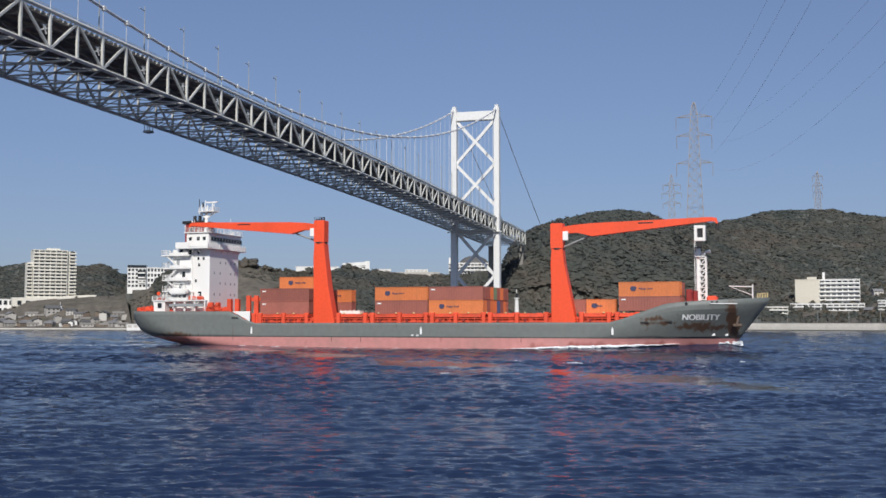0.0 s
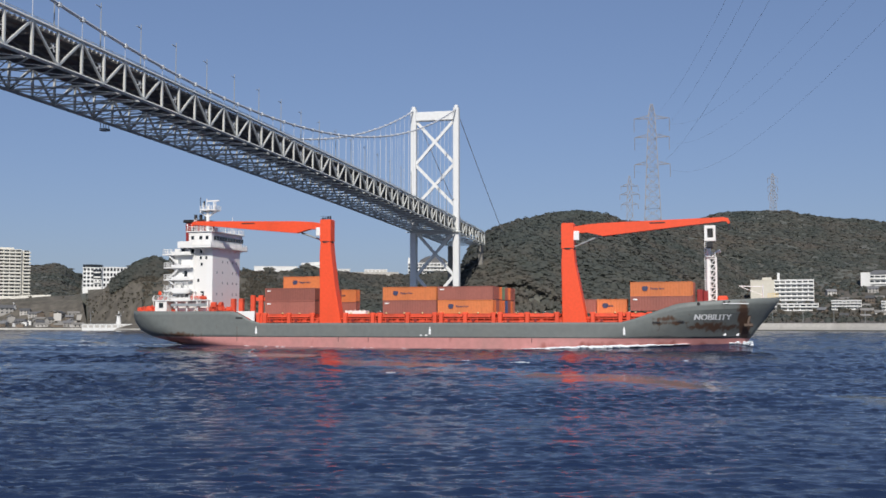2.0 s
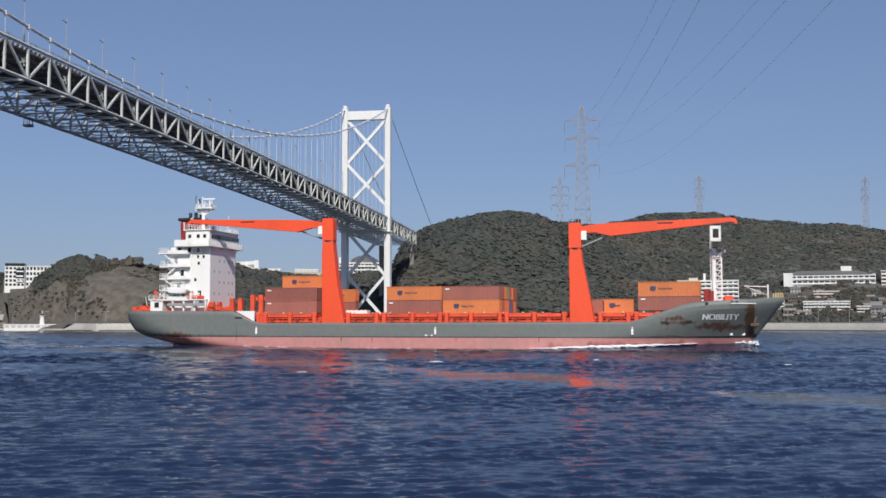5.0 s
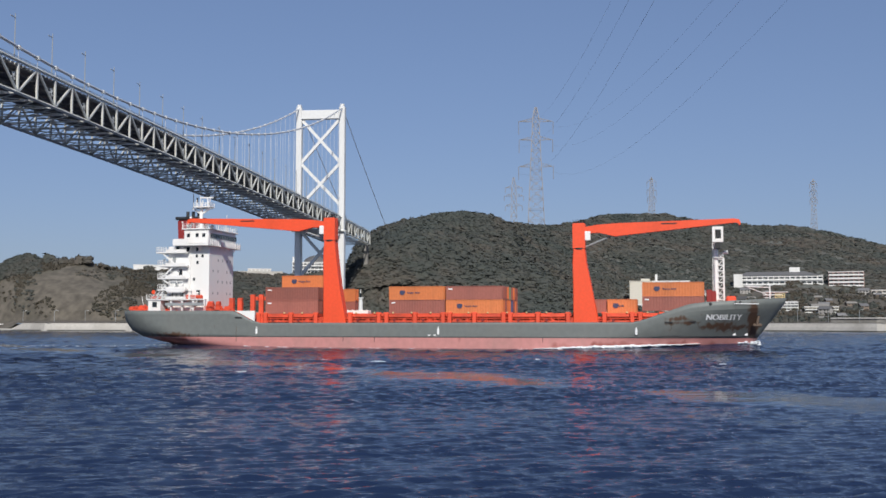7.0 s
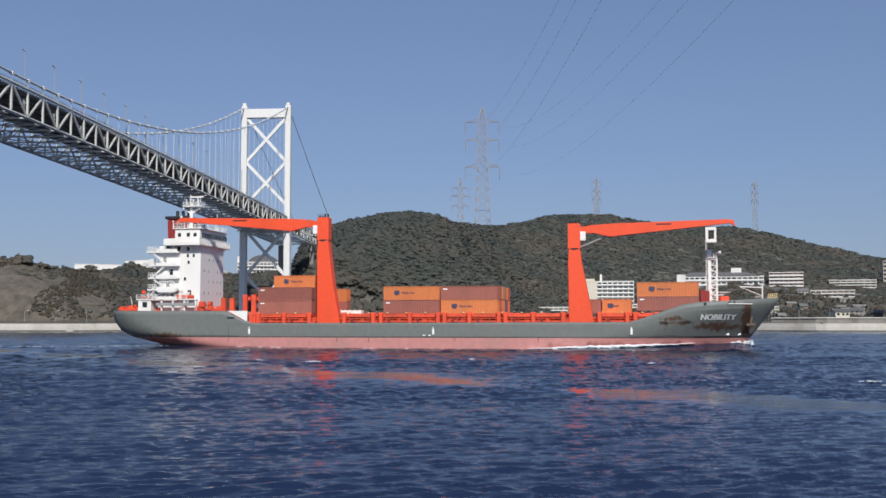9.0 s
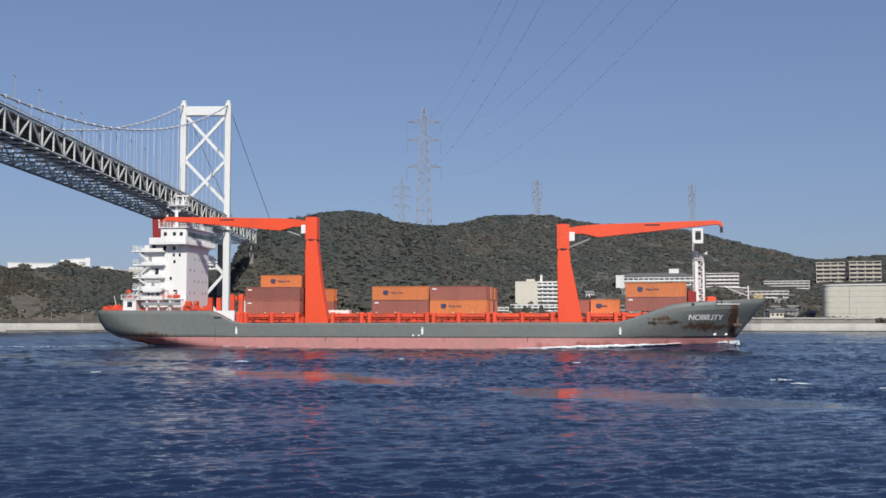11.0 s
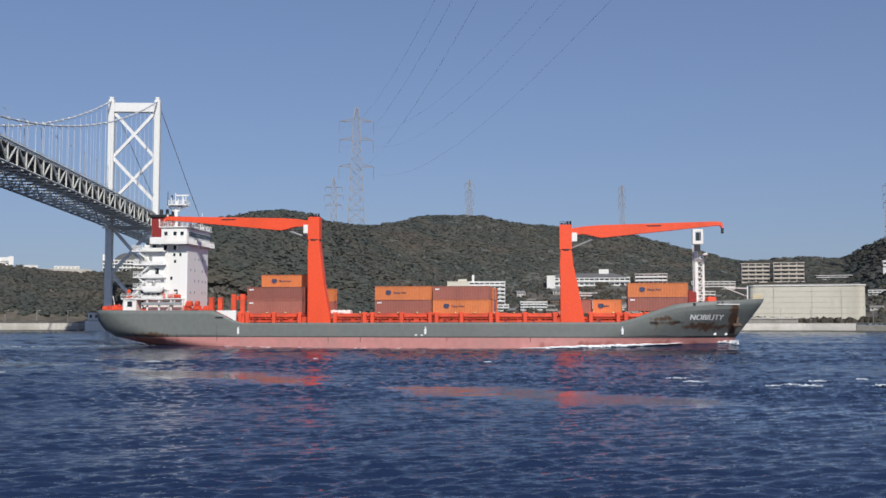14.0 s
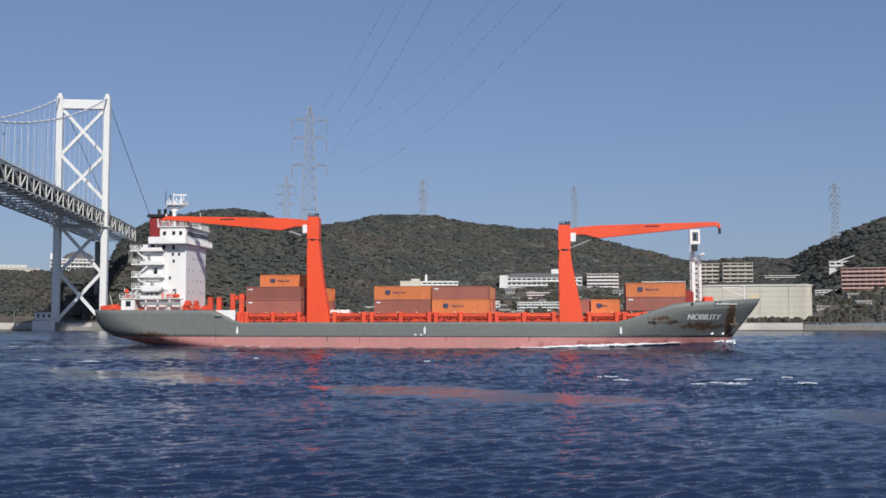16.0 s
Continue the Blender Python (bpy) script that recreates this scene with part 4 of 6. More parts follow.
def crane(ship, x, sign, z_neck, z_top, reach, tip_z):
    """Deck crane: tapered pedestal, slewing house and box jib."""
    y0, y1 = 0.55, 3.0
    pts = [(x, 5.0), (x + 5.2, 5.0), (x + 3.6, 13.5), (x + 2.75, z_neck - 3), (x + 2.45, z_neck), (x + 0.1, z_neck), (x - 0.1, z_neck - 3), (x, 13.5)]
    bm = prism(pts, y0, y1)
    bmesh.ops.bevel(bm, geom=[e for e in bm.edges], offset=0.12, segments=1, affect="EDGES")
    body = part("crane", bm, "orange", ship, "orange deck crane with its jib laid level")
    hb = prism([(x - 0.05, z_neck + 0.1), (x + 2.5, z_neck + 0.1), (x + 2.5, z_top - 0.15), (x + 2.35, z_top), (x + 0.1, z_top), (x - 0.05, z_top - 0.2)], y0 + 0.1, y1 - 0.1)
    part("slewing_house", hb, "orange", body)
    part("slewing_ring", rod((x + 1.27, 1.78, z_neck - 0.15), (x + 1.27, 1.78, z_neck + 0.2), 1.36, sides=24), "black", body)
    root = x + (0.2 if sign < 0 else 2.3)
    tip = root + sign * reach
    knee = root + sign * 6.2
    jz = z_top - 0.5
    outline = [(root, jz - 0.3), (root + sign * 2.5, jz + 0.1), (knee, jz + 0.35), (tip, tip_z + 0.45), (tip, tip_z - 0.35), (knee, jz - 2.3), (root + sign * 3.0, jz - 1.5), (root, jz - 1.6)]
    jb = prism(outline, 1.1, 2.4)
    part("jib", jb, "orange", body)
    part("luffing_cylinder", rod((root + sign * 0.2, 2.1, z_neck + 0.5), (knee - sign * 0.8, 2.1, jz - 2.2), 0.2), "steel", body)
    part("operator_cab", box(root + sign * 0.1, root + sign * 1.3, 0.7, 1.1, z_top - 3.6, z_top - 1.7, bevel=0.1), "white", body)
    part("jib_slot", box(root + sign * reach * 0.52, root + sign * reach * 0.62, 1.06, 1.12, (jz + tip_z) / 2 - 0.25, (jz + tip_z) / 2 + 0.0), "black", body)
    tb = bmesh.new()
    for dx in (0.4, 1.0, 1.6, 2.2):
        rod((x + dx, 1.2, z_top - 0.1), (x + dx, 1.2, z_top + (0.75 if dx > 1.5 else 0.4)), 0.2, tb)
    rail([(x + 0.05, 0.8, z_top), (x + 2.4, 0.8, z_top)], 0.6, 0.7, tb, r=0.03, bars=2)
    part("sheave", tb, "black", body)
    hk = prism([(tip, tip_z + 0.45), (tip + sign * 0.9, tip_z + 0.3), (tip + sign * 1.2, tip_z - 0.6), (tip + sign * 0.9, tip_z - 0.9), (tip + sign * 0.5, tip_z - 0.35), (tip, tip_z - 0.35)], 1.6, 2.7)
    part("jib_head", hk, "orange", body)
    part("hook_block", box(tip + sign * 0.75, tip + sign * 1.3, 1.9, 2.4, tip_z - 2.0, tip_z - 0.8, bevel=0.1), "black", body)


def ship_house(ship):
    x1, y0, y1 = -53.4, 2.5, 15.6
    body = part("deckhouse", box(-63.4, x1, y0, y1, 8.0, 22.6, bevel=0.1), "white", ship, "white accommodation block of six decks")
    part("stair_tower", box(-64.6, -63.3, y0 + 3.0, y1 - 3.0, 8.0, 22.0), "white", body)
    levels = (10.7, 12.9, 15.5, 18.3, 21.3)
    for i, z in enumerate(levels):
        out = -65.4 if i < 4 else -65.8
        bb = box(out, -58.2, y0 - 1.3, y1 + 1.3, z - 0.3, z + 0.02, bevel=0.06)
        box(-63.4, -58.4, y0 - 1.3, y0 - 1.18, z, z + 0.55, bb)
        part("balcony", bb, "white", body)
        r = rail([(-63.3, y0 - 1.2, z), (out + 0.1, y0 - 1.2, z), (out + 0.1, y1 + 1.2, z)], 1.1, 1.1)
        part("railing", r, "white", body)
        # inclined ladder between decks
        if i:
            lb = bmesh.new()
            a = -64.6 if i % 2 else -61.2
            c = -61.2 if i % 2 else -64.6
            for yy in (y0 - 1.0, y0 - 0.3):
                beam((a, yy, levels[i - 1]), (c, yy, z), 0.1, 0.25, lb)
            for k in range(1, 9):
                p = Vector((a, 0, levels[i - 1])).lerp(Vector((c, 0, z)), k / 9)
                beam((p.x, y0 - 1.0, p.z), (p.x, y0 - 0.3, p.z), 0.25, 0.05, lb)
            part("ladder", lb, "white", body)
        part("door", box(-62.3 + 0.8 * (i % 3), -61.5 + 0.8 * (i % 3), y0 - 0.05, y0 + 0.1, z + 0.05, z + 1.9), "steel" if i % 2 else "glass", body)
    # recessed deck below the wings: dark doors and raking struts
    for x in (-61.4, -58.9, -56.6):
        part("doorway", box(x, x + 0.8, y0 - 0.06, y0 + 0.1, 21.45, 22.45), "glass", body)
    for x in (-60.4, -58.2, -56.0):
        part("wing_strut", beam((x, y0 - 0.05, 21.5), (x + 1.6, 0.5, 22.65), 0.16, 0.2), "white", body)
    # side windows
    for x, z in ((-56.2, 18.9), (-57.0, 15.2), (-56.4, 20.4), (-55.0, 20.4)):
        part("porthole", box(x - 0.25, x + 0.25, y0 - 0.05, y0 + 0.1, z - 0.35, z + 0.35), "glass", body)
    # windows of the front, in rows
    for z in (12.1, 14.7, 17.1, 19.6):
        for k, y in enumerate((4.6, 7.2, 9.6, 12.0, 13.9)):
            if (k + int(z)) % 5 == 4:
                continue
            part("window", box(x1 - 0.05, x1 + 0.03, y - 0.2, y + 0.2, z - 0.3, z + 0.3), "steel", body)
    # bridge deck with wings
    wb = box(-61.2, -52.6, 0.2, 17.9, 22.6, 23.0, bevel=0.05)
    bridge_deck = part("wheelhouse", wb, "white", ship, "white wheelhouse with a band of dark windows")
    part("wing_bulwark", box(-61.2, -60.9, 0.2, 17.9, 23.0, 24.1), "white", bridge_deck)
    part("wing_bulwark", box(-60.9, -57.6, 0.2, 0.45, 23.0, 24.1), "white", bridge_deck)
    part("cabin", box(-59.2, -53.2, 1.6, 16.4, 23.0, 26.3, bevel=0.15), "white", bridge_deck)
    for y in np.arange(2.6, 16.0, 1.3):
        part("window", box(-53.25, -53.12, y, y + 1.0, 24.5, 25.5), "glass", bridge_deck)
    for x in (-58.4, -56.3, -54.7):
        part("window", box(x, x + 0.7, 1.5, 1.68, 24.6, 25.4), "glass", bridge_deck)
    part("railing", rail([(-60.9, 0.4, 23.0), (-52.8, 0.4, 23.0), (-52.8, 17.7, 23.0)], 1.3, 1.1), "white", bridge_deck)
    part("roof", box(-59.6, -52.8, 1.2, 16.8, 26.3, 26.55, bevel=0.05), "white", bridge_deck)
    part("railing", rail([(-59.4, 1.4, 26.5), (-53.0, 1.4, 26.5), (-53.0, 16.6, 26.5), (-59.4, 16.6, 26.5)], 1.3, 1.1), "white", bridge_deck)
    for y in (3.0, 14.5):
        part("satellite_dome", rod((-54.4, y, 26.5), (-54.4, y, 27.6), 0.25, r2=0.25), "white", bridge_deck)
    part("front_bulwark", box(-52.72, -52.6, 0.3, 17.8, 22.7, 23.75), "white", bridge_deck)
    for y in np.arange(1.2, 17.5, 1.05):
        part("bulwark_stay", box(-52.62, -52.5, y, y + 0.12, 22.7, 23.9), "white", bridge_deck)
    for y in np.arange(2.5, 16, 2.6):
        part("wing_support", beam((-53.4, y, 22.0), (-52.8, y, 22.6), 0.14, 0.14), "white", bridge_deck)
    # wing brackets
    for y, yy in ((2.6, 0.6), (15.5, 17.5)):
        for x in (-59.0, -55.4):
            part("bracket", beam((x, y, 21.3), (x, yy, 22.6), 0.18, 0.2), "white", bridge_deck)
    # radar mast
    mb = rod((-59.2, MID, 26.4), (-59.2, MID, 33.2), 0.5, r2=0.35, sides=10)
    mast = part("radar_mast", mb, "white", ship, "white radar mast with yards and scanners")
    part("platform", box(-60.6, -56.4, MID - 1.4, MID + 1.4, 32.1, 32.35, bevel=0.03), "white", mast)
    part("railing", rail([(-60.5, MID - 1.3, 32.3), (-56.5, MID - 1.3, 32.3), (-56.5, MID + 1.3, 32.3)], 1.0, 0.9), "white", mast)
    part("brace", beam((-59.2, MID, 30.6), (-56.8, MID, 32.1), 0.4, 0.4), "white", mast)
    part("brace", beam((-59.2, MID, 30.6), (-61.2, MID, 32.0), 0.35, 0.35), "white", mast)
    for x, h in ((-60.0, 1.6), (-59.0, 2.6), (-56.6, 1.9), (-57.0, 1.2), (-58.4, 1.5)):
        part("signal_lamp", rod((x, MID - 0.9, 32.3), (x, MID - 0.9, 32.3 + h), 0.1, sides=6), "white", mast)
    part("radar_scanner", box(-59.4, -56.2, MID - 0.2, MID + 0.2, 34.3, 34.6), "white", mast)
    part("radar_post", rod((-57.6, MID, 32.3), (-57.6, MID, 34.4), 0.16), "white", mast)
    part("pole", rod((-61.2, MID, 31.9), (-61.2, MID, 35.4), 0.09), "black", mast)
    part("pole", rod((-60.2, MID, 33.2), (-60.2, MID, 34.5), 0.2), "black", mast)
    part("yard", box(-61.6, -56.2, MID - 0.12, MID + 0.12, 31.8, 32.0), "steel", mast)
    # funnel
    fb = prism([(-64.3, 21.0), (-59.7, 21.0), (-59.6, 29.4), (-64.7, 29.4)], 9.0, 14.5)
    bmesh.ops.bevel(fb, geom=fb.edges[:], offset=0.35, segments=2, affect="EDGES")
    fun = part("funnel", fb, "red", ship, "dark red funnel with a black top")
    part("funnel_top", box(-65.1, -59.4, 8.8, 14.7, 29.3, 30.0, bevel=0.15), "black", fun)
    part("funnel_casing", box(-64.4, -60.0, 6.0, 15.0, 8.0, 21.2), "white", fun)
    for k in range(3):
        part("exhaust_pipe", rod((-63.2 + 1.4 * k, 11.5, 30.0), (-63.2 + 1.4 * k, 11.5, 31.4), 0.4), "black", fun)
    for x, y, h in ((-58.8, 2.2, 1.6), (-56.4, 2.0, 1.2), (-55.0, 4.5, 2.2), (-57.6, 5.5, 1.8), (-54.0, 12.0, 2.6)):
        part("antenna", rod((x, y, 26.5), (x, y, 26.6 + h), 0.07), "white", bridge_deck)
    part("searchlight", rod((-58.3, 3.4, 28.0), (-58.3, 3.0, 28.0), 0.5, r2=0.5, sides=14), "white", bridge_deck)
    part("searchlight_post", rod((-58.3, 3.3, 26.5), (-58.3, 3.3, 27.6), 0.12), "white", bridge_deck)
    # poop: long boat deck on stanchions, winches, rails
    pd = part("boat_deck", box(-68.0, -53.8, 1.2, 17.0, 10.5, 10.75, bevel=0.05), "white", ship, "white boat deck on short posts")
    for x in np.arange(-67.6, -54, 2.7):
        part("stanchion", box(x, x + 0.35, 1.4, 1.75, 8.0, 10.5), "white", pd)
    part("cabin", box(-67.4, -64.6, 1.5, 4.2, 7.4, 10.5), "white", pd)
    part("window", box(-66.6, -65.5, 1.42, 1.55, 8.9, 10.1), "glass", pd)
    part("cabin", box(-63.8, -54.2, 4.0, 15.0, 7.4, 10.5), "white", pd)
    part("railing", rail([(-68.0, 1.3, 10.7), (-56, 1.3, 10.7)], 1.4, 1.0), "white", pd)
    for x, w, h in ((-71.5, 2.2, 1.5), (-69.3, 1.6, 1.9), (-53.0, 1.4, 1.6), (-50.6, 1.8, 1.2), (-48.6, 1.0, 1.5), (-63, 1.2, 0.9)):
        wbm = box(x - w / 2, x + w / 2, 2.0, 4.5, 7.3, 7.9 + h * 0.4, bevel=0.1)
        rod((x - w * 0.3, 2.0, 8.1 + h * 0.3), (x - w * 0.3, 4.6, 8.1 + h * 0.3), h * 0.36, wbm, 12)
        rod((x + w * 0.3, 2.2, 8.0), (x + w * 0.3, 2.2, 8.4 + h * 0.6), 0.16, wbm)
        part("mooring_winch", wbm, "deck_red", ship, "red mooring winch")
    part("liferaft", box(-57.5, -54.6, 1.3, 2.4, 10.8, 11.6, bevel=0.2), "deck_red", ship, "red rescue boat on the boat deck")
    for i, (x, y, z, h) in enumerate(((-58.6, 4.0, 26.5, 3.2), (-55.2, 5.5, 26.5, 2.2), (-53.6, 12.0, 26.5, 4.0), (-57.0, 14.8, 26.5, 2.8), (-56.4, 2.2, 26.5, 1.7))):
        part("aerial", rod((x, y, z), (x, y, z + h), 0.06, sides=6), "white", ship)
    part("searchlight", rod((-53.3, 3.0, 26.9), (-52.7, 3.0, 27.0), 0.35, r2=0.42), "white", ship)
    for x, z0, z1 in ((-57.9, 10.7, 22.4), (-58.1, 10.7, 20.4), (-63.0, 10.7, 18.0)):
        part("downpipe", rod((x, 2.3, z0), (x, 2.3, z1), 0.12, sides=6), "white", ship)
    for k, x in enumerate((-62.4, -60.2)):
        db = rod((x, 1.9, 10.7), (x, 1.6, 13.6), 0.16)
        beam((x, 1.6, 13.6), (x, 0.4, 14.4), 0.22, 0.22, db)
        part("davit", db, "white", ship)
    for x, y, h in ((-57.6, 1.9, 1.9), (-55.9, 1.9, 1.3), (-61.4, 2.0, 1.2), (-66.4, 2.0, 1.4)):
        vb = rod((x, y, 10.7), (x, y, 10.7 + h), 0.22)
        rod((x, y, 10.7 + h), (x, y, 10.95 + h), 0.42, vb, 10, 0.3)
        part("ventilator", vb, "white", ship)
    for x in (-70.6, -68.4, -52.0, -49.4, -47.0):
        part("bollard", rod((x, 1.4, 7.3), (x, 1.4, 8.5), 0.25), "deck_red", ship)
    part("railing", rail([(-73.4, 4.0, 8.1), (-68.2, 1.6, 8.1)], 1.2, 1.0), "deck_red", ship)
    part("railing", rail([(-53.6, 0.6, 8.0), (-47.2, 0.35, 8.0)], 1.2, 1.0), "deck_red", ship)
    gw = box(-63.2, -54.0, 0.9, 1.3, 9.2, 9.85, bevel=0.06)
    part("gangway", gw, "steel", ship, "grey stowed gangway along the boat deck")
    part("life_ring", rod((-66.3, 1.38, 12.3), (-66.3, 1.28, 12.3), 0.45, sides=14), "orange", ship)
    for x, z, w, h in ((-67.2, 10.8, 2.6, 0.8), (-53.4, 9.0, 1.6, 1.3), (-51.3, 8.2, 1.1, 2.2), (-69.6, 8.2, 2.4, 0.7)):
        rb = box(x, x + w, 1.5, 2.6, z, z + h * 0.45, bevel=0.08)
        rod((x + 0.15, 2.0, z + h * 0.6), (x + w - 0.15, 2.0, z + h * 0.6), h * 0.3, rb, 12)
        part("hose_reel", rb, "deck_red", ship)
    boat = prism([(-62.6, 12.0), (-58.6, 12.0), (-58.0, 12.9), (-58.4, 13.4), (-62.4, 13.4), (-63.0, 12.9)], 0.35, 1.75)
    bmesh.ops.bevel(boat, geom=boat.edges[:], offset=0.2, segments=2, affect="EDGES")
    part("rescue_boat", boat, "white", ship, "small white rescue boat hung in its davit")
    for x in (-62.2, -59.0):
        fr = beam((x, 2.3, 10.7), (x, 1.0, 14.6), 0.2, 0.24)
        beam((x, 1.0, 14.6), (x, 0.9, 13.4), 0.1, 0.1, fr)
        beam((x, 2.4, 12.4), (x, 1.6, 12.6), 0.16, 0.16, fr)
        part("davit_arm", fr, "white", ship)
    part("davit_beam", beam((-62.2, 1.0, 14.6), (-59.0, 1.0, 14.6), 0.14, 0.14), "white", ship)
    for a, c in (((-67.6, 1.7, 8.0), (-65.2, 1.7, 10.7)), ((-57.6, 1.6, 8.0), (-55.4, 1.6, 10.7)), ((-65.6, 1.5, 10.75), (-63.6, 1.5, 12.9))):
        sb = bmesh.new()
        a, c = Vector(a), Vector(c)
        for dy in (0, 0.7):
            beam(a + Vector((0, dy, 0)), c + Vector((0, dy, 0)), 0.08, 0.22, sb)
            beam(a + Vector((0, dy, 1.0)), c + Vector((0, dy, 1.0)), 0.06, 0.06, sb)
        for k in range(1, 10):
            p = a.lerp(c, k / 10)
            beam(p, p + Vector((0, 0.7, 0)), 0.22, 0.05, sb)
        part("stair", sb, "white", ship)
    for x, z in ((-63.9, 11.9), (-63.9, 14.2), (-60.4, 16.7), (-63.9, 19.4), (-58.9, 12.0)):
        part("floodlight", box(x, x + 0.4, 1.1, 1.5, z, z + 0.35, bevel=0.05), "steel", ship)
    for x, w, h, m in ((-61.9, 0.9, 1.5, "steel"), (-60.3, 0.7, 1.9, "glass"), (-59.2, 1.2, 1.0, "deck_red"), (-56.3, 0.8, 1.9, "glass")):
        part("deck_locker", box(x, x + w, 2.3, 2.55, 10.8, 10.8 + h, bevel=0.03), m, ship)
    for x, h in ((-59.8, 1.4), (-57.9, 2.4), (-56.2, 1.0), (-54.6, 1.7), (-53.5, 1.1)):
        tb = rod((x, 2.0, 26.5), (x, 2.0, 26.5 + h), 0.06, sides=6)
        rod((x, 2.0, 26.5 + h), (x, 2.0, 26.8 + h), 0.22, tb, 8, 0.14)
        part("lamp_mast", tb, "white", ship)
    part("ensign_staff", rod((-73.2, MID, 8.0), (-74.0, MID, 11.6), 0.07), "white", ship)
    part("stores_crane", beam((-67.2, 3, 10.8), (-64.4, 3, 13.6), 0.2, 0.25), "white", ship)


def ship_deck(ship):
    # hatch coaming, stanchions and cell guides
    part("hatch_coaming", box(-41.5, 46.0, 2.4, BEAM - 2.4, 4.2, 6.7, bevel=0.05), "deck_red", ship, "red hatch coaming along the holds")
    for x0, x1 in ((-41, -27), (-19.5, -11.6), (-11.2, 1.2), (1.4, 14.2), (14.6, 27.8), (34.0, 46.0)):
        part("hatch_cover", box(x0, x1, 0.9, BEAM - 0.9, 6.75, 7.4, bevel=0.06), "deck_red", ship)
    rng = random.Random(2)
    post = None
    for x in (-40.6, -39.0, -33.1, -27.4, -19.6, -13.2, -11.5, -5.2, 0.9, 2.3, 7.6, 13.8, 15.2, 21.0, 27.2, 34.6, 40.2, 41.8, 46.0):
        for y in (0.75, BEAM - 1.1):
            if post is None:
                bm = box(-0.4, 0.4, -0.35, 0.35, 0, 2.5, bevel=0.05)
                box(-0.55, 0.55, -0.3, 0.3, 2.15, 2.65, bm, 0.05)
                post = part("stanchion", bm, "deck_red", ship)
                post.matrix_basis = Matrix.Translation((x, y, 5.0))
            else:
                same("stanchion", post, Matrix.Translation((x, y, 5.0)), ship)
    # pipe runs, valves and ladders between the posts
    for x0, x1 in ((-38.4, -33.7), (-32.5, -28.0), (-19.0, -13.8), (-10.9, -5.8), (-4.6, 0.3), (2.9, 7.0), (8.2, 13.2), (15.8, 20.4), (21.6, 26.6), (35.2, 39.6), (42.4, 45.4)):
        pb = rod((x0, 0.6, 6.75), (x1, 0.6, 6.75), 0.16)
        rod((x0, 0.65, 5.65), (x1, 0.65, 5.65), 0.1, pb)
        for x in np.arange(x0 + 0.6, x1, 1.5):
            rod((x, 0.65, 5.0), (x, 0.65, 6.7), 0.08, pb, 6)
        part("pipe_run", pb, "deck_red", ship)
        part("valve_wheel", rod((x0 + 1.2, 0.45, 6.0), (x0 + 1.2, 0.6, 6.0), 0.3, sides=12), "red", ship)
        part("valve_box", box(x0 + 2.4, x0 + 3.2, 0.5, 0.9, 5.0, 5.6, bevel=0.04), "red", ship)
    for x in np.arange(-39.5, 45, 1.37):
        if -27 < x < -20 or 28 < x < 34:
            continue
        z = 5.4 + rng.random() * 0.9
        bm = box(x, x + rng.uniform(0.4, 1.1), 0.9, 1.5, 4.6, z, bevel=0.03)
        part("deck_fitting", bm, rng.choice(["deck_red", "deck_red", "deck_red", "red"]), ship)
    part("deck_pipe", rod((-40.5, 0.85, 6.35), (45.0, 0.85, 6.35), 0.12), "deck_red", ship)
    part("deck_pipe", rod((-40.5, 0.95, 5.85), (45.0, 0.95, 5.85), 0.09), "deck_red", ship)
    bm = bmesh.new()
    for x in np.arange(-39.0, 45, 4.1):
        if not (-27 < x < -20 or 28 < x < 34):
            box(x + 0.1, x + 0.4, 0.55, 0.85, 7.4, 7.7, bm, 0.04)
    part("twist_lock", bm, "yellow", ship)
    # cell guide frames aft
    for x in (-42.2, -40.2):
        part("cell_guide", box(x - 0.5, x + 0.5, 0.8, 1.5, 5.0, 11.6, bevel=0.05), "deck_red", ship)
        part("cell_guide", box(x - 0.4, x + 0.4, 3.0, 15.5, 10.4, 11.2), "deck_red", ship)
    for x in (-47.4, -45.4):
        part("cell_guide", box(x - 0.5, x + 0.5, 1.2, 2.2, 7.0, 10.9, bevel=0.05), "deck_red", ship)
    part("gangway_panel", prism([(-46.0, 8.05), (-41.4, 8.05), (-41.4, 5.7), (-43.0, 6.6)], 0.25, 0.5), "white", ship)
    # forward mast, lattice
    fm = rod((57.0, MID, 9.0), (57.0, MID, 22.4), 0.55, sides=12, r2=0.42)
    for dy in (-0.6, 0.6):
        beam((58.5, MID + dy, 9.0), (58.5, MID + dy, 18.9), 0.32, 0.32, fm)
    for k in range(8):
        z = 10.2 + k * 1.2
        for dy in (-0.6, 0.6):
            beam((57.3, MID + dy, z), (58.5, MID + dy, z), 0.16, 0.16, fm)
            beam((57.4, MID + dy, z), (58.4, MID + dy, z + 1.1), 0.12, 0.12, fm)
    mast = part("forward_mast", fm, "white", ship, "white foremast with ladder, open head frame and lamps")
    lb = bmesh.new()
    for x in (56.3, 56.75):
        beam((x, MID - 0.62, 10.5), (x, MID - 0.62, 25.2), 0.09, 0.09, lb)
    for k in range(36):
        beam((56.3, MID - 0.62, 10.7 + 0.4 * k), (56.75, MID - 0.62, 10.7 + 0.4 * k), 0.07, 0.07, lb)
    part("ladder", lb, "white", mast)
    part("base_cabinet", box(56.0, 56.9, MID - 1.2, MID - 0.7, 9.0, 12.0, bevel=0.08), "red", mast)
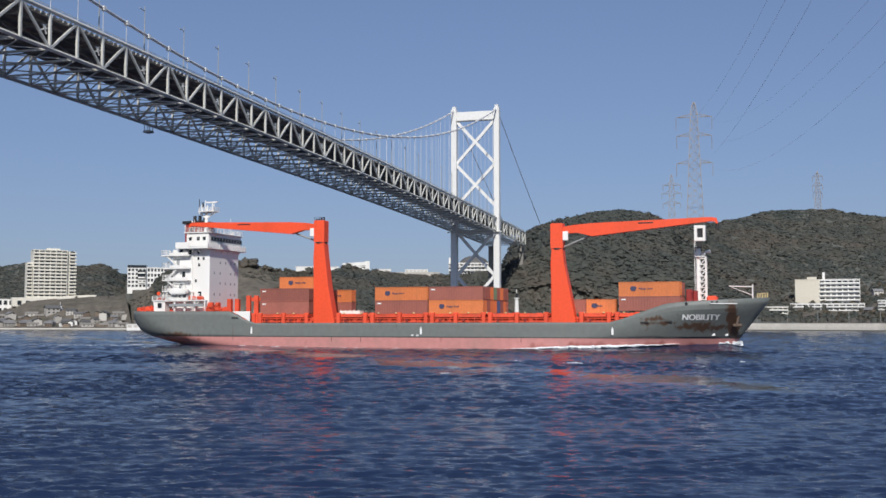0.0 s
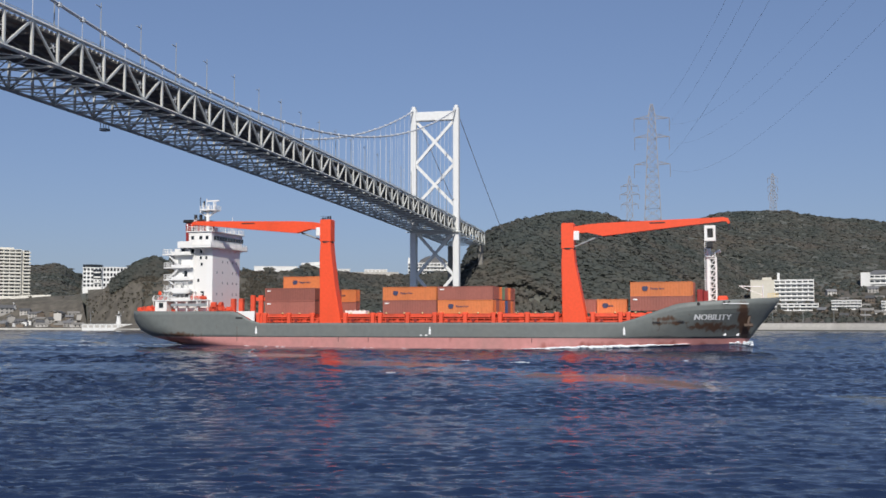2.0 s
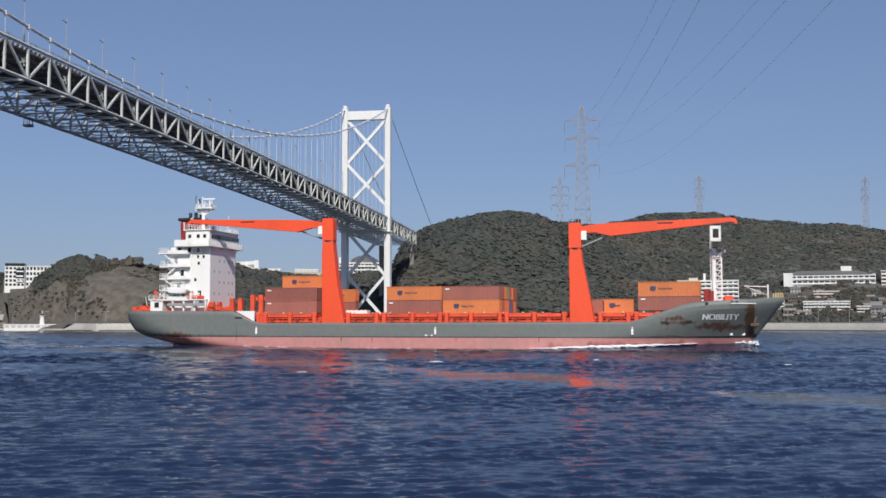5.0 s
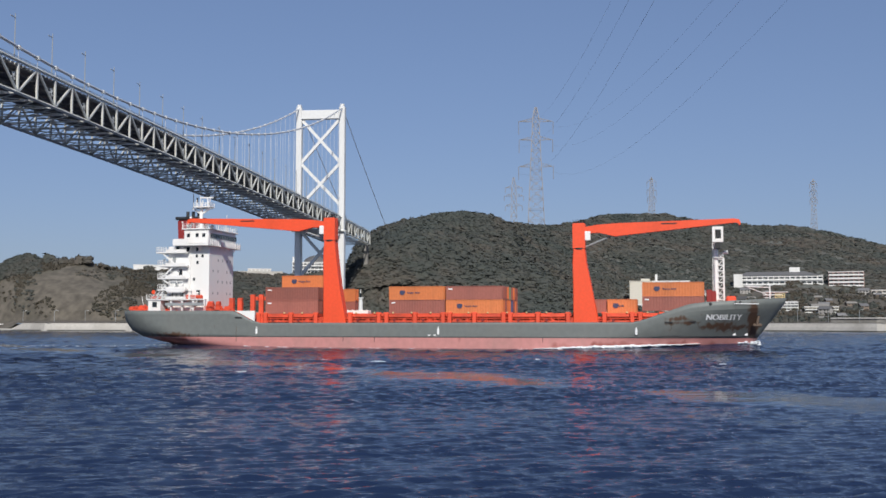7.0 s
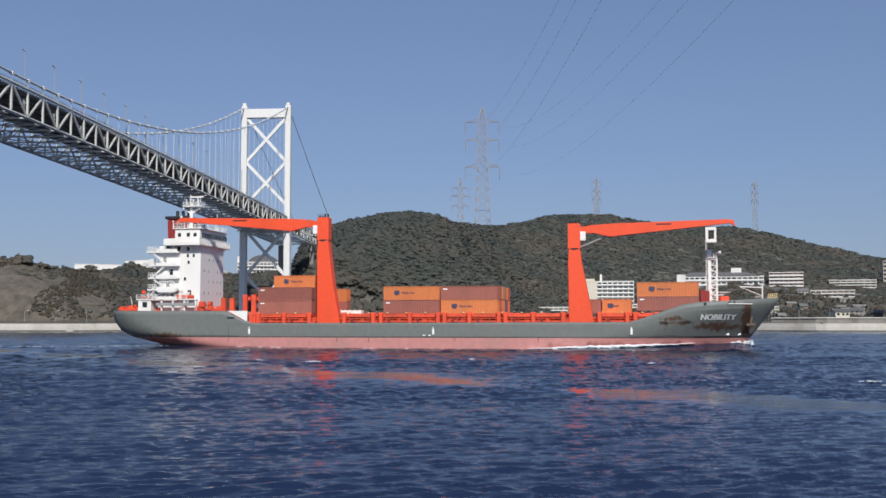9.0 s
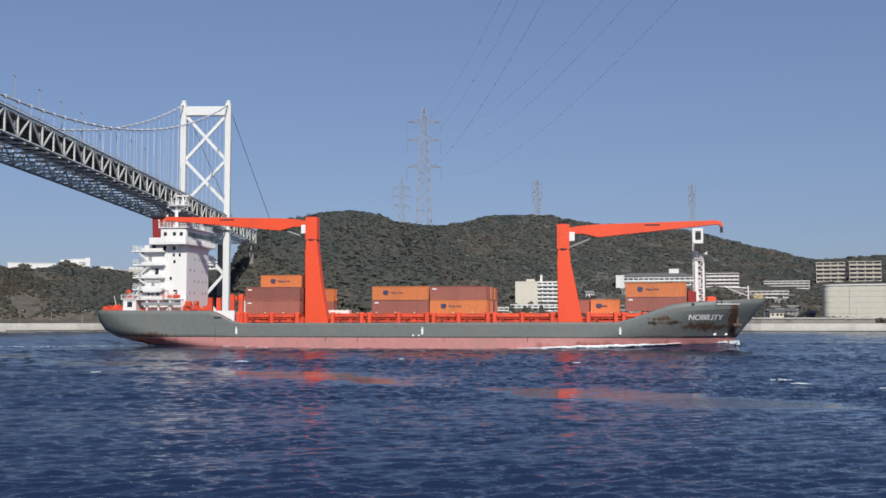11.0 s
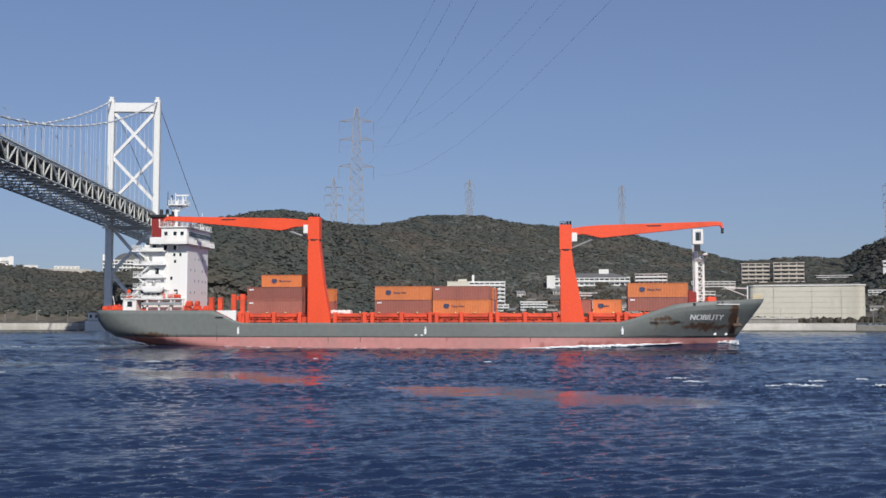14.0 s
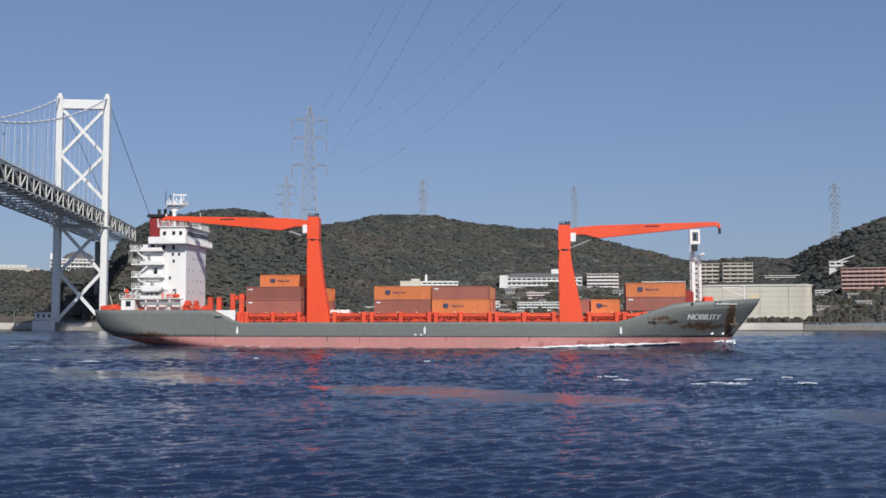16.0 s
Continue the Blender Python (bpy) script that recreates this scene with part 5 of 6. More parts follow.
    for z, w in ((18.9, 0.5),):
        pb = box(57.0 - w, 58.2 + w * 0.5, MID - 1.0, MID + 1.0, z, z + 0.14)
        rail([(57.0 - w, MID - 0.95, z + 0.1), (58.2 + w * 0.5, MID - 0.95, z + 0.1)], 0.7, 0.9, pb)
        part("platform", pb, "white", mast)
    part("lamp_screen", box(56.7, 57.9, MID - 0.86, MID - 0.6, 20.7, 22.1, bevel=0.04), "black", mast)
    hb = bmesh.new()
    for x0, x1, z0, z1 in ((56.3, 56.85, 22.2, 25.4), (58.05, 58.5, 22.2, 25.4), (56.85, 58.05, 22.2, 22.9), (56.85, 58.05, 24.8, 25.4)):
        box(x0, x1, MID - 0.8, MID + 0.8, z0, z1, hb)
    part("mast_head", hb, "white", mast)
    part("mast_lamp", box(57.1, 57.8, MID - 0.4, MID + 0.3, 22.9, 24.6, bevel=0.1), "black", mast)
    part("horn", rod((58.4, MID, 19.9), (59.4, MID, 20.1), 0.15, r2=0.4), "white", mast)
    part("windlass", box(58.8, 60.8, 7.2, 10.8, 9.0, 10.9, bevel=0.3), "deck_red", ship)
    part("stores_box", box(54.9, 56.0, 6.0, 10.8, 8.8, 12.2, bevel=0.1), "red", ship)
    jb = rod((67.6, MID, 9.5), (67.6, MID, 13.2), 0.14)
    gantry = part("jackstaff", jb, "white", ship)
    part("boom", rod((67.6, MID, 12.7), (63.0, MID, 12.9), 0.1), "white", gantry)
    part("stay", rod((67.6, MID, 11.0), (63.4, MID, 12.7), 0.06), "white", gantry)
    # marks on the side, anchor
    for x in (-40.8, 0.0, 41.0):
        part("draught_mark", box(x - 0.22, x + 0.22, -0.05, 0.06, 3.0, 4.2, bevel=0.03), "lettering", ship)
        part("draught_mark", box(x - 0.12, x + 0.12, -0.05, 0.06, 4.25, 4.55), "lettering", ship)
    for x in (-2.2, -1.0):
        part("load_line", box(x, x + 0.5, -0.05, 0.06, 2.7, 2.95), "lettering", ship)
    part("side_port", box(-45.9, -44.2, MID - half_breadth(-45, 6.5) - 0.05, MID - half_breadth(-45, 6.5) + 0.2, 6.35, 6.7), "black", ship)
    for x in (-45.6, -21.0, -14.0, 22.0):
        part("hull_seam", box(x, x + 0.12, MID - half_breadth(x, 3.0) - 0.03, MID - half_breadth(x, 3.0) + 0.1, 1.4, 4.6 if x < -40 else 2.4), "black" if x > -40 else "rusty", ship)
    ya = MID - half_breadth(64.6, 6.0)
    ab = rod((64.7, ya - 0.35, 5.0), (65.1, ya - 0.2, 7.0), 0.26)
    box(63.9, 65.7, ya - 0.5, ya + 0.5, 4.6, 5.3, ab, 0.2)
    part("anchor", ab, "rusty", ship, "rusty stockless anchor in its pocket")
    # proud bow plating with a ledge on top, ending in a sharp edge abaft the stem
    for side in (-1, 1):
        kb = bmesh.new()
        rows = []
        for u in np.linspace(0, 1, 20):
            row = []
            for f in np.linspace(0, 1, 9):
                x = 50.0 + (12.9 + 2.5 * f) * u
                z = 2.7 + (interp(x, TOP) - 0.95 - 2.7) * f
                h = half_breadth(x, z) + 0.03 + 0.5 * u * u * min(1, f * 3)
                row.append((x, MID + side * h, z))
            x, y, z = row[-1]
            row.append((x, MID + side * (half_breadth(x, z) - 0.15), z + 0.02))
            rows.append([kb.verts.new(p) for p in row])
        for p, q in zip(rows, rows[1:]):
            for k in range(len(p) - 1):
                kb.faces.new((p[k], q[k], q[k + 1], p[k + 1]))
        lip = [kb.verts.new((v.co.x - 0.1, MID + side * (half_breadth(v.co.x, v.co.z) - 0.2), v.co.z)) for v in rows[-1][:-1]]
        for k in range(len(lip) - 1):
            kb.faces.new((rows[-1][k], lip[k], lip[k + 1], rows[-1][k + 1]))
        bmesh.ops.recalc_face_normals(kb, faces=kb.faces[:])
        part("bow_plating", kb, "hull", ship, "grey proud bow plating with rust running from its edge")
    zl = interp(65.0, TOP) - 0.9
    part("fairlead", beam((60.2, MID - half_breadth(60.2, zl) - 0.35, zl), (65.0, MID - half_breadth(65.0, zl) - 0.45, zl), 0.12, 0.14), "lettering", ship)
    for x in (55.6, 60.4, 61.3):
        z = interp(x, TOP) - 0.45
        part("mooring_pipe", rod((x, MID - half_breadth(x, z) - 0.06, z), (x, MID - half_breadth(x, z) + 0.3, z), 0.32, sides=12), "black", ship)
    for x, z in ((60.2, 3.1), (62.6, 3.1)):
        part("thruster_mark", box(x - 0.3, x + 0.3, MID - half_breadth(x, z) - 0.25, MID - half_breadth(x, z) - 0.1, z - 0.25, z + 0.25, bevel=0.05), "lettering", ship)
    for x, z, w in ((46.6, 5.5, 1.6), (51.0, 5.7, 1.8)):
        part("side_port", box(x, x + w, MID - half_breadth(x + w / 2, z) - 0.12, MID - half_breadth(x + w / 2, z) + 0.3, z - 0.12, z + 0.16), "black", ship)
    fx = 68.6
    yb = rail([(fx, MID - 1.4, 10.2), (fx + 1.9, MID, 10.3)], 0.6, 1.1, r=0.06)
    part("bow_rail", yb, "yellow", ship)
    # name on the bow, laid on the flared side
    cu = bpy.data.curves.new("ship_name", "FONT")
    cu.body, cu.size, cu.align_x, cu.shear, cu.offset = "NOBILITY", 1.6, "CENTER", 0.2, 0.0
    text = new("ship_name", cu)
    flat = bpy.data.meshes.new_from_object(text)
    bpy.data.objects.remove(text)
    bm = bmesh.new()
    bm.from_mesh(flat)
    twin = bmesh.ops.duplicate(bm, geom=bm.verts[:] + bm.edges[:] + bm.faces[:])["geom"]
    bmesh.ops.translate(bm, verts=[g for g in twin if isinstance(g, bmesh.types.BMVert)], vec=(0.15, 0, 0.01))
    bmesh.ops.triangulate(bm, faces=bm.faces[:])
    long_edges = [e for e in bm.edges if e.calc_length() > 0.5]
    bmesh.ops.subdivide_edges(bm, edges=long_edges, cuts=2)
    for v in bm.verts:
        x, z = 58.0 + v.co.x, 6.0 + v.co.y
        v.co = Vector((x, MID - half_breadth(x, z) - 0.14 - 0.5 * ((x - 50.0) / 14.5) ** 2 - v.co.z, z))
    part("ship_name", bm, "lettering", ship, "white painted name on the grey bow")


def cargo_ship():
    ship = thing("cargo_ship", "grey-hulled general cargo ship with orange cranes, under way", "ship")
    lo = [lambda x: -3.0, lambda x: -1.0, lambda x: 0.0, lambda x: 1.2, lambda x: 2.3]
    hull_levels = [lambda x, f=f: 2.3 + (interp(x, TOP) - 2.3) * f for f in (0, 0.12, 0.25, 0.4, 0.55, 0.7, 0.85, 1.0)]
    h = part("hull", hull_shell(hull_levels), "hull", ship, "grey hull with rust streaks at bow and stern")
    h.modifiers.new("thick", "SOLIDIFY").thickness = 0.14
    part("boot_topping", hull_shell(lo), "boot", ship, "faded pink antifouling band at the waterline")
    part("poop_deck", deck_sheet(-74, -45.5, 0.75), "deck_red", ship)
    part("main_deck", deck_sheet(-46, 44, 0.9), "deck_red", ship)
    part("forecastle_deck", deck_sheet(44, 68.8, 1.1), "deck_red", ship)
    ship_house(ship)
    ship_deck(ship)
    crane(ship, -25.7, -1, 23.2, 28.2, 31.9, 28.3)
    crane(ship, 28.3, 1, 20.6, 25.9, 30.0, 25.8)
    return ship


def container(color, length, label):
    """A corrugated steel box with corner posts, castings and doors."""
    w, h = 2.44, 2.86
    c = thing("shipping_container", label, "container", group="containers on deck")
    bm = bmesh.new()
    n = max(8, int(length / 0.56)) * 2
    for y, s in ((0.06, -1), (w - 0.06, 1)):
        pts = []
        for i in range(n + 1):
            x = 0.12 + (length - 0.24) * i / n
            pts.append((x, y + (0.03 if (i // 1) % 2 else 0.0) * -s))
        lo = [bm.verts.new((x, yy, 0.16)) for x, yy in pts]
        hi = [bm.verts.new((x, yy, h - 0.12)) for x, yy in pts]
        for i in range(n):
            bm.faces.new((lo[i], lo[i + 1], hi[i + 1], hi[i]))
    part("side_panel", bm, color, c)
    part("roof_panel", box(0.08, length - 0.08, 0.08, w - 0.08, h - 0.12, h - 0.05), color, c)
    part("floor_panel", box(0.08, length - 0.08, 0.08, w - 0.08, 0.05, 0.15), "steel", c)
    fr = bmesh.new()
    for y in (0.0, w - 0.12):
        box(0.0, length, y, y + 0.12, 0.0, 0.17, fr), box(0.002, length - 0.002, y, y + 0.12, h - 0.12, h, fr)
        for x in (0.0, length - 0.14):
            box(x + 0.001, x + 0.139, y + 0.001, y + 0.119, 0.16, h - 0.11, fr)
    part("frame", fr, color, c)
    for x in (0.03, length - 0.07):
        part("end_panel", box(x, x + 0.04, 0.1, w - 0.1, 0.15, h - 0.1), color, c)
    db = bmesh.new()
    for y in (0.5, 0.95, 1.45, 1.9):
        rod((length + 0.02, y, 0.2), (length + 0.02, y, h - 0.15), 0.03, db)
    part("lock_bar", db, color, c)
    if color == "c_orange":
        e0 = length * 0.2
        eb = bmesh.new()
        for x0, x1, z0, z1 in ((0.0, 0.95, 1.2, 2.0), (0.1, 0.85, 1.05, 1.2), (0.95, 1.1, 1.45, 1.85), (-0.12, 0.0, 1.35, 1.75)):
            box(e0 + x0, e0 + x1, -0.03, 0.05, z0, z1, eb)
        part("emblem", eb, "navy", c)
        lb = bmesh.new()
        for x0, x1, z0, z1 in ((0.33, 0.338, 1.35, 1.75), (0.338, 0.35, 1.52, 1.57), (0.35, 0.358, 1.35, 1.75)) + tuple((0.365 + 0.018 * q, 0.376 + 0.018 * q, 1.35 - (0.12 if q in (1, 3) else 0), 1.6) for q in range(5)) + ((0.457, 0.467, 1.45, 1.5), (0.473, 0.481, 1.35, 1.75)) + tuple((0.487 + 0.018 * q, 0.498 + 0.018 * q, 1.35, 1.6) for q in range(4)):
            box(length * x0, length * x1, -0.03, 0.05, z0, z1, lb)
        part("lettering_bar", lb, "navy", c)
    else:
        part("lettering_bar", box(0.5, 1.4, -0.02, 0.05, h - 0.75, h - 0.5), "lettering", c)
    return c


def stack():
    """All containers with their place in the ship's space."""
    masters = {("c_orange", 12.19): container("c_orange", 12.19, "orange forty-foot steel container with navy emblem on deck"),
               ("c_brown", 12.19): container("c_brown", 12.19, "brown-red corrugated forty-foot container on deck"),
               ("c_orange", 6.06): container("c_orange", 6.06, "orange twenty-foot container with navy emblem on deck"),
               ("c_green", 12.19): container("c_green", 12.19, "green forty-foot steel container in the rear rows"),
               ("c_blue", 12.19): container("c_blue", 12.19, "dark blue forty-foot steel container in the rear rows"),
               ("c_brown", 6.06): container("c_brown", 6.06, "brown-red twenty-foot container on deck")}
    used, out = set(), []
    rng = random.Random(4)

    def put(color, length, x, y, z):
        key = (color, length)
        if key in used:
            ob = copy_thing(masters[key], Matrix.Identity(4))
        else:
            ob = masters[key]
            used.add(key)
        out.append((ob, (x, y, z)))

    H = 2.87
    B, O, G, N = "c_brown", "c_orange", "c_green", "c_blue"
    lower, upper = (O, B, O, O, N, B, O, B), (B, B, O, G, B, O, B, B)
    for k in range(8):
        y = 0.95 + 2.5 * k - (0.9 if k == 7 else 0)
        for lev in range(2):
            if y < BEAM - 2.6:
                put(B if k < 6 else O, 12.19, -39.15, y, 7.42 + H * lev)
                put((B, O)[lev] if k in (0, 3) else rng.choice((B, O)), 12.19, -11.0, y, 7.42 + H * lev)
                put((lower, upper)[lev][k], 12.19, 1.45, y, 7.42 + H * lev)
    put(O, 12.19, -38.3, 8.45, 7.42 + 2 * H)
    for k in range(3):
        put(B, 12.19, 42.2, 0.95 + 2.5 * k, 7.9)
        put(O if k == 0 else B, 12.19, 42.2, 0.95 + 2.5 * k, 7.9 + H)
    put(O, 6.06, 35.0, 3.5, 7.42)
    put(B, 6.06, 28.8, 4.2, 7.42)
    put(B, 6.06, -29.4, 13.45 + 2.5, 7.42)
    put(O, 6.06, -29.4, 13.45 + 2.5, 7.42 + H)
    panel = thing("hatch_panel", "white ribbed hatch panel lying on the hatch covers", "hatch panel")
    part("plate", box(-2.5, 2.5, -1.2, 1.2, 0.0, 0.75, bevel=0.06), "white", panel)
    rib = part("rib", box(-0.12, 0.12, -1.3, -1.15, 0.1, 0.9), "white", panel)
    for x in (-2.2, -1.1, 1.1, 2.2):
        same("rib", rib, Matrix.Translation((x, 0, 0)), panel)
    out.append((panel, (-20.6, 10.0, 7.42)))
    return out


def motions():
    """The ship turns slowly to starboard as the stream sets it along; all on its deck goes with it, and the sea drifts by."""
    def ship_pose(t):
        return pose(-37.768 + 5.3561 * t - 0.014938 * t * t, 228.864 + 0.0705 * t - 0.015204 * t * t, 0, 0, 0, math.degrees(-0.1962 - 0.0021 * t - 0.000372 * t * t))
    times = [0, 1, 2, 3, 4, 5, 6, 7, 8, 9, 10, 11, 12, 13, 14, 15, 16]
    for ob, at in [(SHIP, (0, 0, 0))] + CARGO + WASH:
        walk(ob, [(t, ship_pose(t) @ pose(*at)) for t in times])
    for ob in (SEA, CAPS):
        walk(ob, [(0, pose(0, 0, 0)), (16, pose(-13, 10, 0))])


# ---------------- far shore: buildings, pylons, beacons ----------------
def seat(az, el):
    """Distance at which the ground, seen from the near shore, stands that high over the horizon."""
    r = interp(az, SHORE) + 14
    while r < interp(az, RIDGE_R) and math.degrees(math.atan2(ground_z(az, r) - EYE[2], r)) < el:
        r += 4
    return r


def building(name, label, az0, az1, el0, el1, floors, bays, wall, style="window", turn=0.0, depth=14.0, roof="white_wall", dist=None, dark="glass", category="building"):
    """A block facing the strait: wall, storeys of windows, balconies or ribbons, parapet."""
    mid = (az0 + az1) / 2
    r = dist or seat(mid, el0)
    w = r * radians(az1 - az0)
    zb, zt = EYE[2] + r * math.tan(radians(el0)), EYE[2] + r * math.tan(radians(el1))
    zg = min(ground_z(az0, r), ground_z(az1, r), ground_z(mid, r + depth), zb) - 1.5
    b = thing(name, label, category, Matrix.Translation(spot(mid, r)) @ Matrix.Rotation(radians(-mid + turn), 4, "Z"))
    part("wall", box(-w / 2, w / 2, 0, depth, zg, zt, bevel=0.08), wall, b)
    part("parapet", box(-w / 2 - 0.3, w / 2 + 0.3, -0.3, depth + 0.3, zt, zt + 0.5), roof, b)
    fh, bw = (zt - zb) / floors, w / bays
    win = bal = None
    for i in range(floors):
        z = zb + fh * i
        if style in ("balcony", "ribbon"):
            slab = box(-w / 2 + 0.3, w / 2 - 0.3, -1.3, 0.02, z + 0.05, z + (0.46 * fh if style == "balcony" else 0.28 * fh))
            if bal is None:
                bal = part("balcony", slab, roof, b)
                z_bal = z
            else:
                slab.free()
                same("balcony", bal, Matrix.Translation((0, 0, z - z_bal)), b)
        for j in range(bays):
            x = -w / 2 + bw * (j + 0.5)
            m = Matrix.Translation((x, 0, z + fh * 0.58))
            hw = bw * (0.40 if style != "window" else 0.32)
            if win is None:
                win = part("window", box(-hw, hw, -0.08, 0.1, -fh * (0.2 if style == "ribbon" else 0.26), fh * (0.18 if style == "ribbon" else 0.30)), dark, b)
                win.matrix_basis = m
            else:
                same("window", win, m, b)
    if style == "balcony":
        fin = part("divider", box(-0.15, 0.15, -1.25, 0.0, zb, zt), wall, b)
        fin.matrix_basis = Matrix.Translation((-w / 2 + 0.3, 0, 0))
        for j in range(1, bays + 1):
            same("divider", fin, Matrix.Translation((-w / 2 + 0.3 + (w - 0.6) * j / bays, 0, 0)), b)
    b["w"], b["zt"], b["depth"] = w, zt, depth
    return b


def roof_box(b, x0, x1, h, wall="white_wall", name="penthouse"):
    w, zt = b["w"], b["zt"]
    return part(name, box(w * x0, w * x1, 3, 9, zt + 0.4, zt + h, bevel=0.06), wall, b)


def rounded_slab(w, d, r, z0, z1):
    """A block with rounded upright corners."""
    bm = bmesh.new()
    ring = []
    for cx, cy, a0 in ((w / 2 - r, d - r, 0), (-w / 2 + r, d - r, 90), (-w / 2 + r, r, 180), (w / 2 - r, r, 270)):
        ring += [(cx + r * math.cos(radians(a0 + 15 * k)), cy + r * math.sin(radians(a0 + 15 * k))) for k in range(7)]
    lo, hi = [bm.verts.new((x, y, z0)) for x, y in ring], [bm.verts.new((x, y, z1)) for x, y in ring]
    bm.faces.new(lo[::-1]), bm.faces.new(hi)
    for i in range(len(ring)):
        j = (i + 1) % len(ring)
        bm.faces.new((lo[i], lo[j], hi[j], hi[i]))
    return bm


def storage_hall():
    """The great windowless hall behind the quay: wall courses of panels and a pale coping."""
    az, r = 27.98, 752.0
    w, d, zg, zt = 73.5, 46.0, 4.0, EYE[2] + r * math.tan(radians(1.8))
    t = thing("storage_hall", "huge windowless cream storage hall with weathered panels", "hall", Matrix.Translation(spot(az, r)) @ Matrix.Rotation(radians(-az), 4, "Z"))
    courses = 7
    for i in range(courses):
        z0, z1 = zg + (zt - zg) * i / courses, zg + (zt - zg) * (i + 1) / courses - 0.12
        m = part("panel_course", rounded_slab(w - 0.06 * (i % 2), d, 5.0, z0, z1), "tank", t)
        m.location.y = 0.03 * (i % 2)
    part("core", rounded_slab(w - 0.5, d - 0.5, 5.0, zg, zt), "dark_conc", t).location.y = 0.25
    part("coping", rounded_slab(w + 1.2, d + 1.2, 5.4, zt, zt + 0.7), "white_wall", t).location.y = -0.6
    part("roof", rounded_slab(w - 4, d - 4, 4.0, zt + 0.7, zt + 1.3), "dark_conc", t).location.y = 2.0
    for x in (-20.0, 4.0, 22.0):
        part("downpipe", rod((x, -0.15, zg), (x, -0.15, zt), 0.14, sides=6), "concrete", t)


def town():
    # tall apartment block and the slab blocks on the shore to the west
    a = building("apartment_building", "tall cream apartment block with many balconies", -28.9, -27.3, 1.2, 3.55, 14, 6, "pale", "balcony", turn=8, depth=18, roof="pale", dist=terrace_r(-28) + 12)
    roof_box(a, -0.1, 0.3, 2.0, "pale")
    fh = (a["zt"] - EYE[2] - (terrace_r(-28) + 12) * math.tan(radians(1.2))) / 14
    part("wing", box(-a["w"] * 0.5 - 4.5, -a["w"] * 0.5 - 0.2, 2, 16, a["zt"] - 14.5 * fh, a["zt"] - 3.6 * fh), "pale", a)
    part("side_wing", box(a["w"] * 0.5 + 0.2, a["w"] * 0.5 + 6.6, 1.5, 17, a["zt"] - 14.5 * fh, a["zt"] - 0.1), "pale", a)
    for i in range(14):
        z = a["zt"] - (i + 1) * fh
        part("balcony", box(a["w"] * 0.5 + 1.8, a["w"] * 0.5 + 7.6, 0.1, 1.6, z + 0.1, z + 0.46 * fh, bevel=0.1), "pale", a)
        part("window", box(a["w"] * 0.5 + 2.4, a["w"] * 0.5 + 6.2, 1.4, 1.55, z + 0.46 * fh, z + 0.92 * fh), "glass", a)
        if i > 3:
            part("balcony", box(-a["w"] * 0.5 - 5.2, -a["w"] * 0.5 - 0.6, 0.6, 2.1, z + 0.1, z + 0.46 * fh, bevel=0.1), "pale", a)
            part("window", box(-a["w"] * 0.5 - 4.2, -a["w"] * 0.5 - 0.9, 1.9, 2.05, z + 0.46 * fh, z + 0.92 * fh), "glass", a)
    part("entrance_block", box(-a["w"] * 0.5 - 16, a["w"] * 0.25, -4, 8, a["zt"] - 16.6 * fh, a["zt"] - 14 * fh), "pale", a)
    for x in (-10.5, -4.0, 3.0):
        part("opening", box(-a["w"] * 0.5 + x - 1.6, -a["w"] * 0.5 + x + 1.6, -4.1, -3.9, a["zt"] - 16.2 * fh, a["zt"] - 14.9 * fh), "glass", a)
    # the white wall that follows the terrace road down to the village
    wall = thing("wall_terrace", "white wall along the ramp below the apartment block", "retaining wall")
    line = [(-29.7, 0.52), (-29.2, 0.66), (-28.4, 0.92), (-27.6, 1.2), (-27.45, 1.3), (-26.6, 1.34), (-25.9, 1.36)]
    wm = bmesh.new()
    for (a0, e0), (a1, e1) in zip(line, line[1:]):
        r0, r1 = terrace_r(a0) - 3, terrace_r(a1) - 3
        p, q = spot(a0, r0, 0), spot(a1, r1, 0)
        d = (q - p).normalized()
        n = Vector((-d.y, d.x, 0)) * 0.5
        z0, z1 = EYE[2] + r0 * math.tan(radians(e0)), EYE[2] + r1 * math.tan(radians(e1))
        v = [wm.verts.new(c) for c in (p - n + Vector((0, 0, z0 - 4.2)), q - n + Vector((0, 0, z1 - 4.2)), q + n + Vector((0, 0, z1 - 4.2)), p + n + Vector((0, 0, z0 - 4.2)),
                                       p - n + Vector((0, 0, z0)), q - n + Vector((0, 0, z1)), q + n + Vector((0, 0, z1)), p + n + Vector((0, 0, z0)))]
        for f in ((0, 1, 5, 4), (1, 2, 6, 5), (2, 3, 7, 6), (3, 0, 4, 7), (4, 5, 6, 7), (3, 2, 1, 0)):
            wm.faces.new([v[k] for k in f])
    bmesh.ops.recalc_face_normals(wm, faces=wm.faces[:])
    part("wall", wm, "pale", wall)
    building("garage", "low white building at the end of the terrace", -30.5, -29.75, 0.35, 1.1, 2, 3, "white_wall", "window", depth=9, dist=terrace_r(-30) - 4)
    c = building("office_building", "white office block with dark top storey", -24.42, -23.5, 1.72, 2.72, 5, 5, "white_wall", "window", turn=-6, depth=16, dist=terrace_r(-24) + 10)
    part("top_storey", box(-c["w"] / 2, c["w"] / 2, 0.3, 14, c["zt"] + 0.4, c["zt"] + 2.8), "glass", c)
    part("dark_bay", box(0.05 * c["w"], 0.48 * c["w"], -0.5, 0.3, c["zt"] - 9, c["zt"] - 1.5), "glass", c)
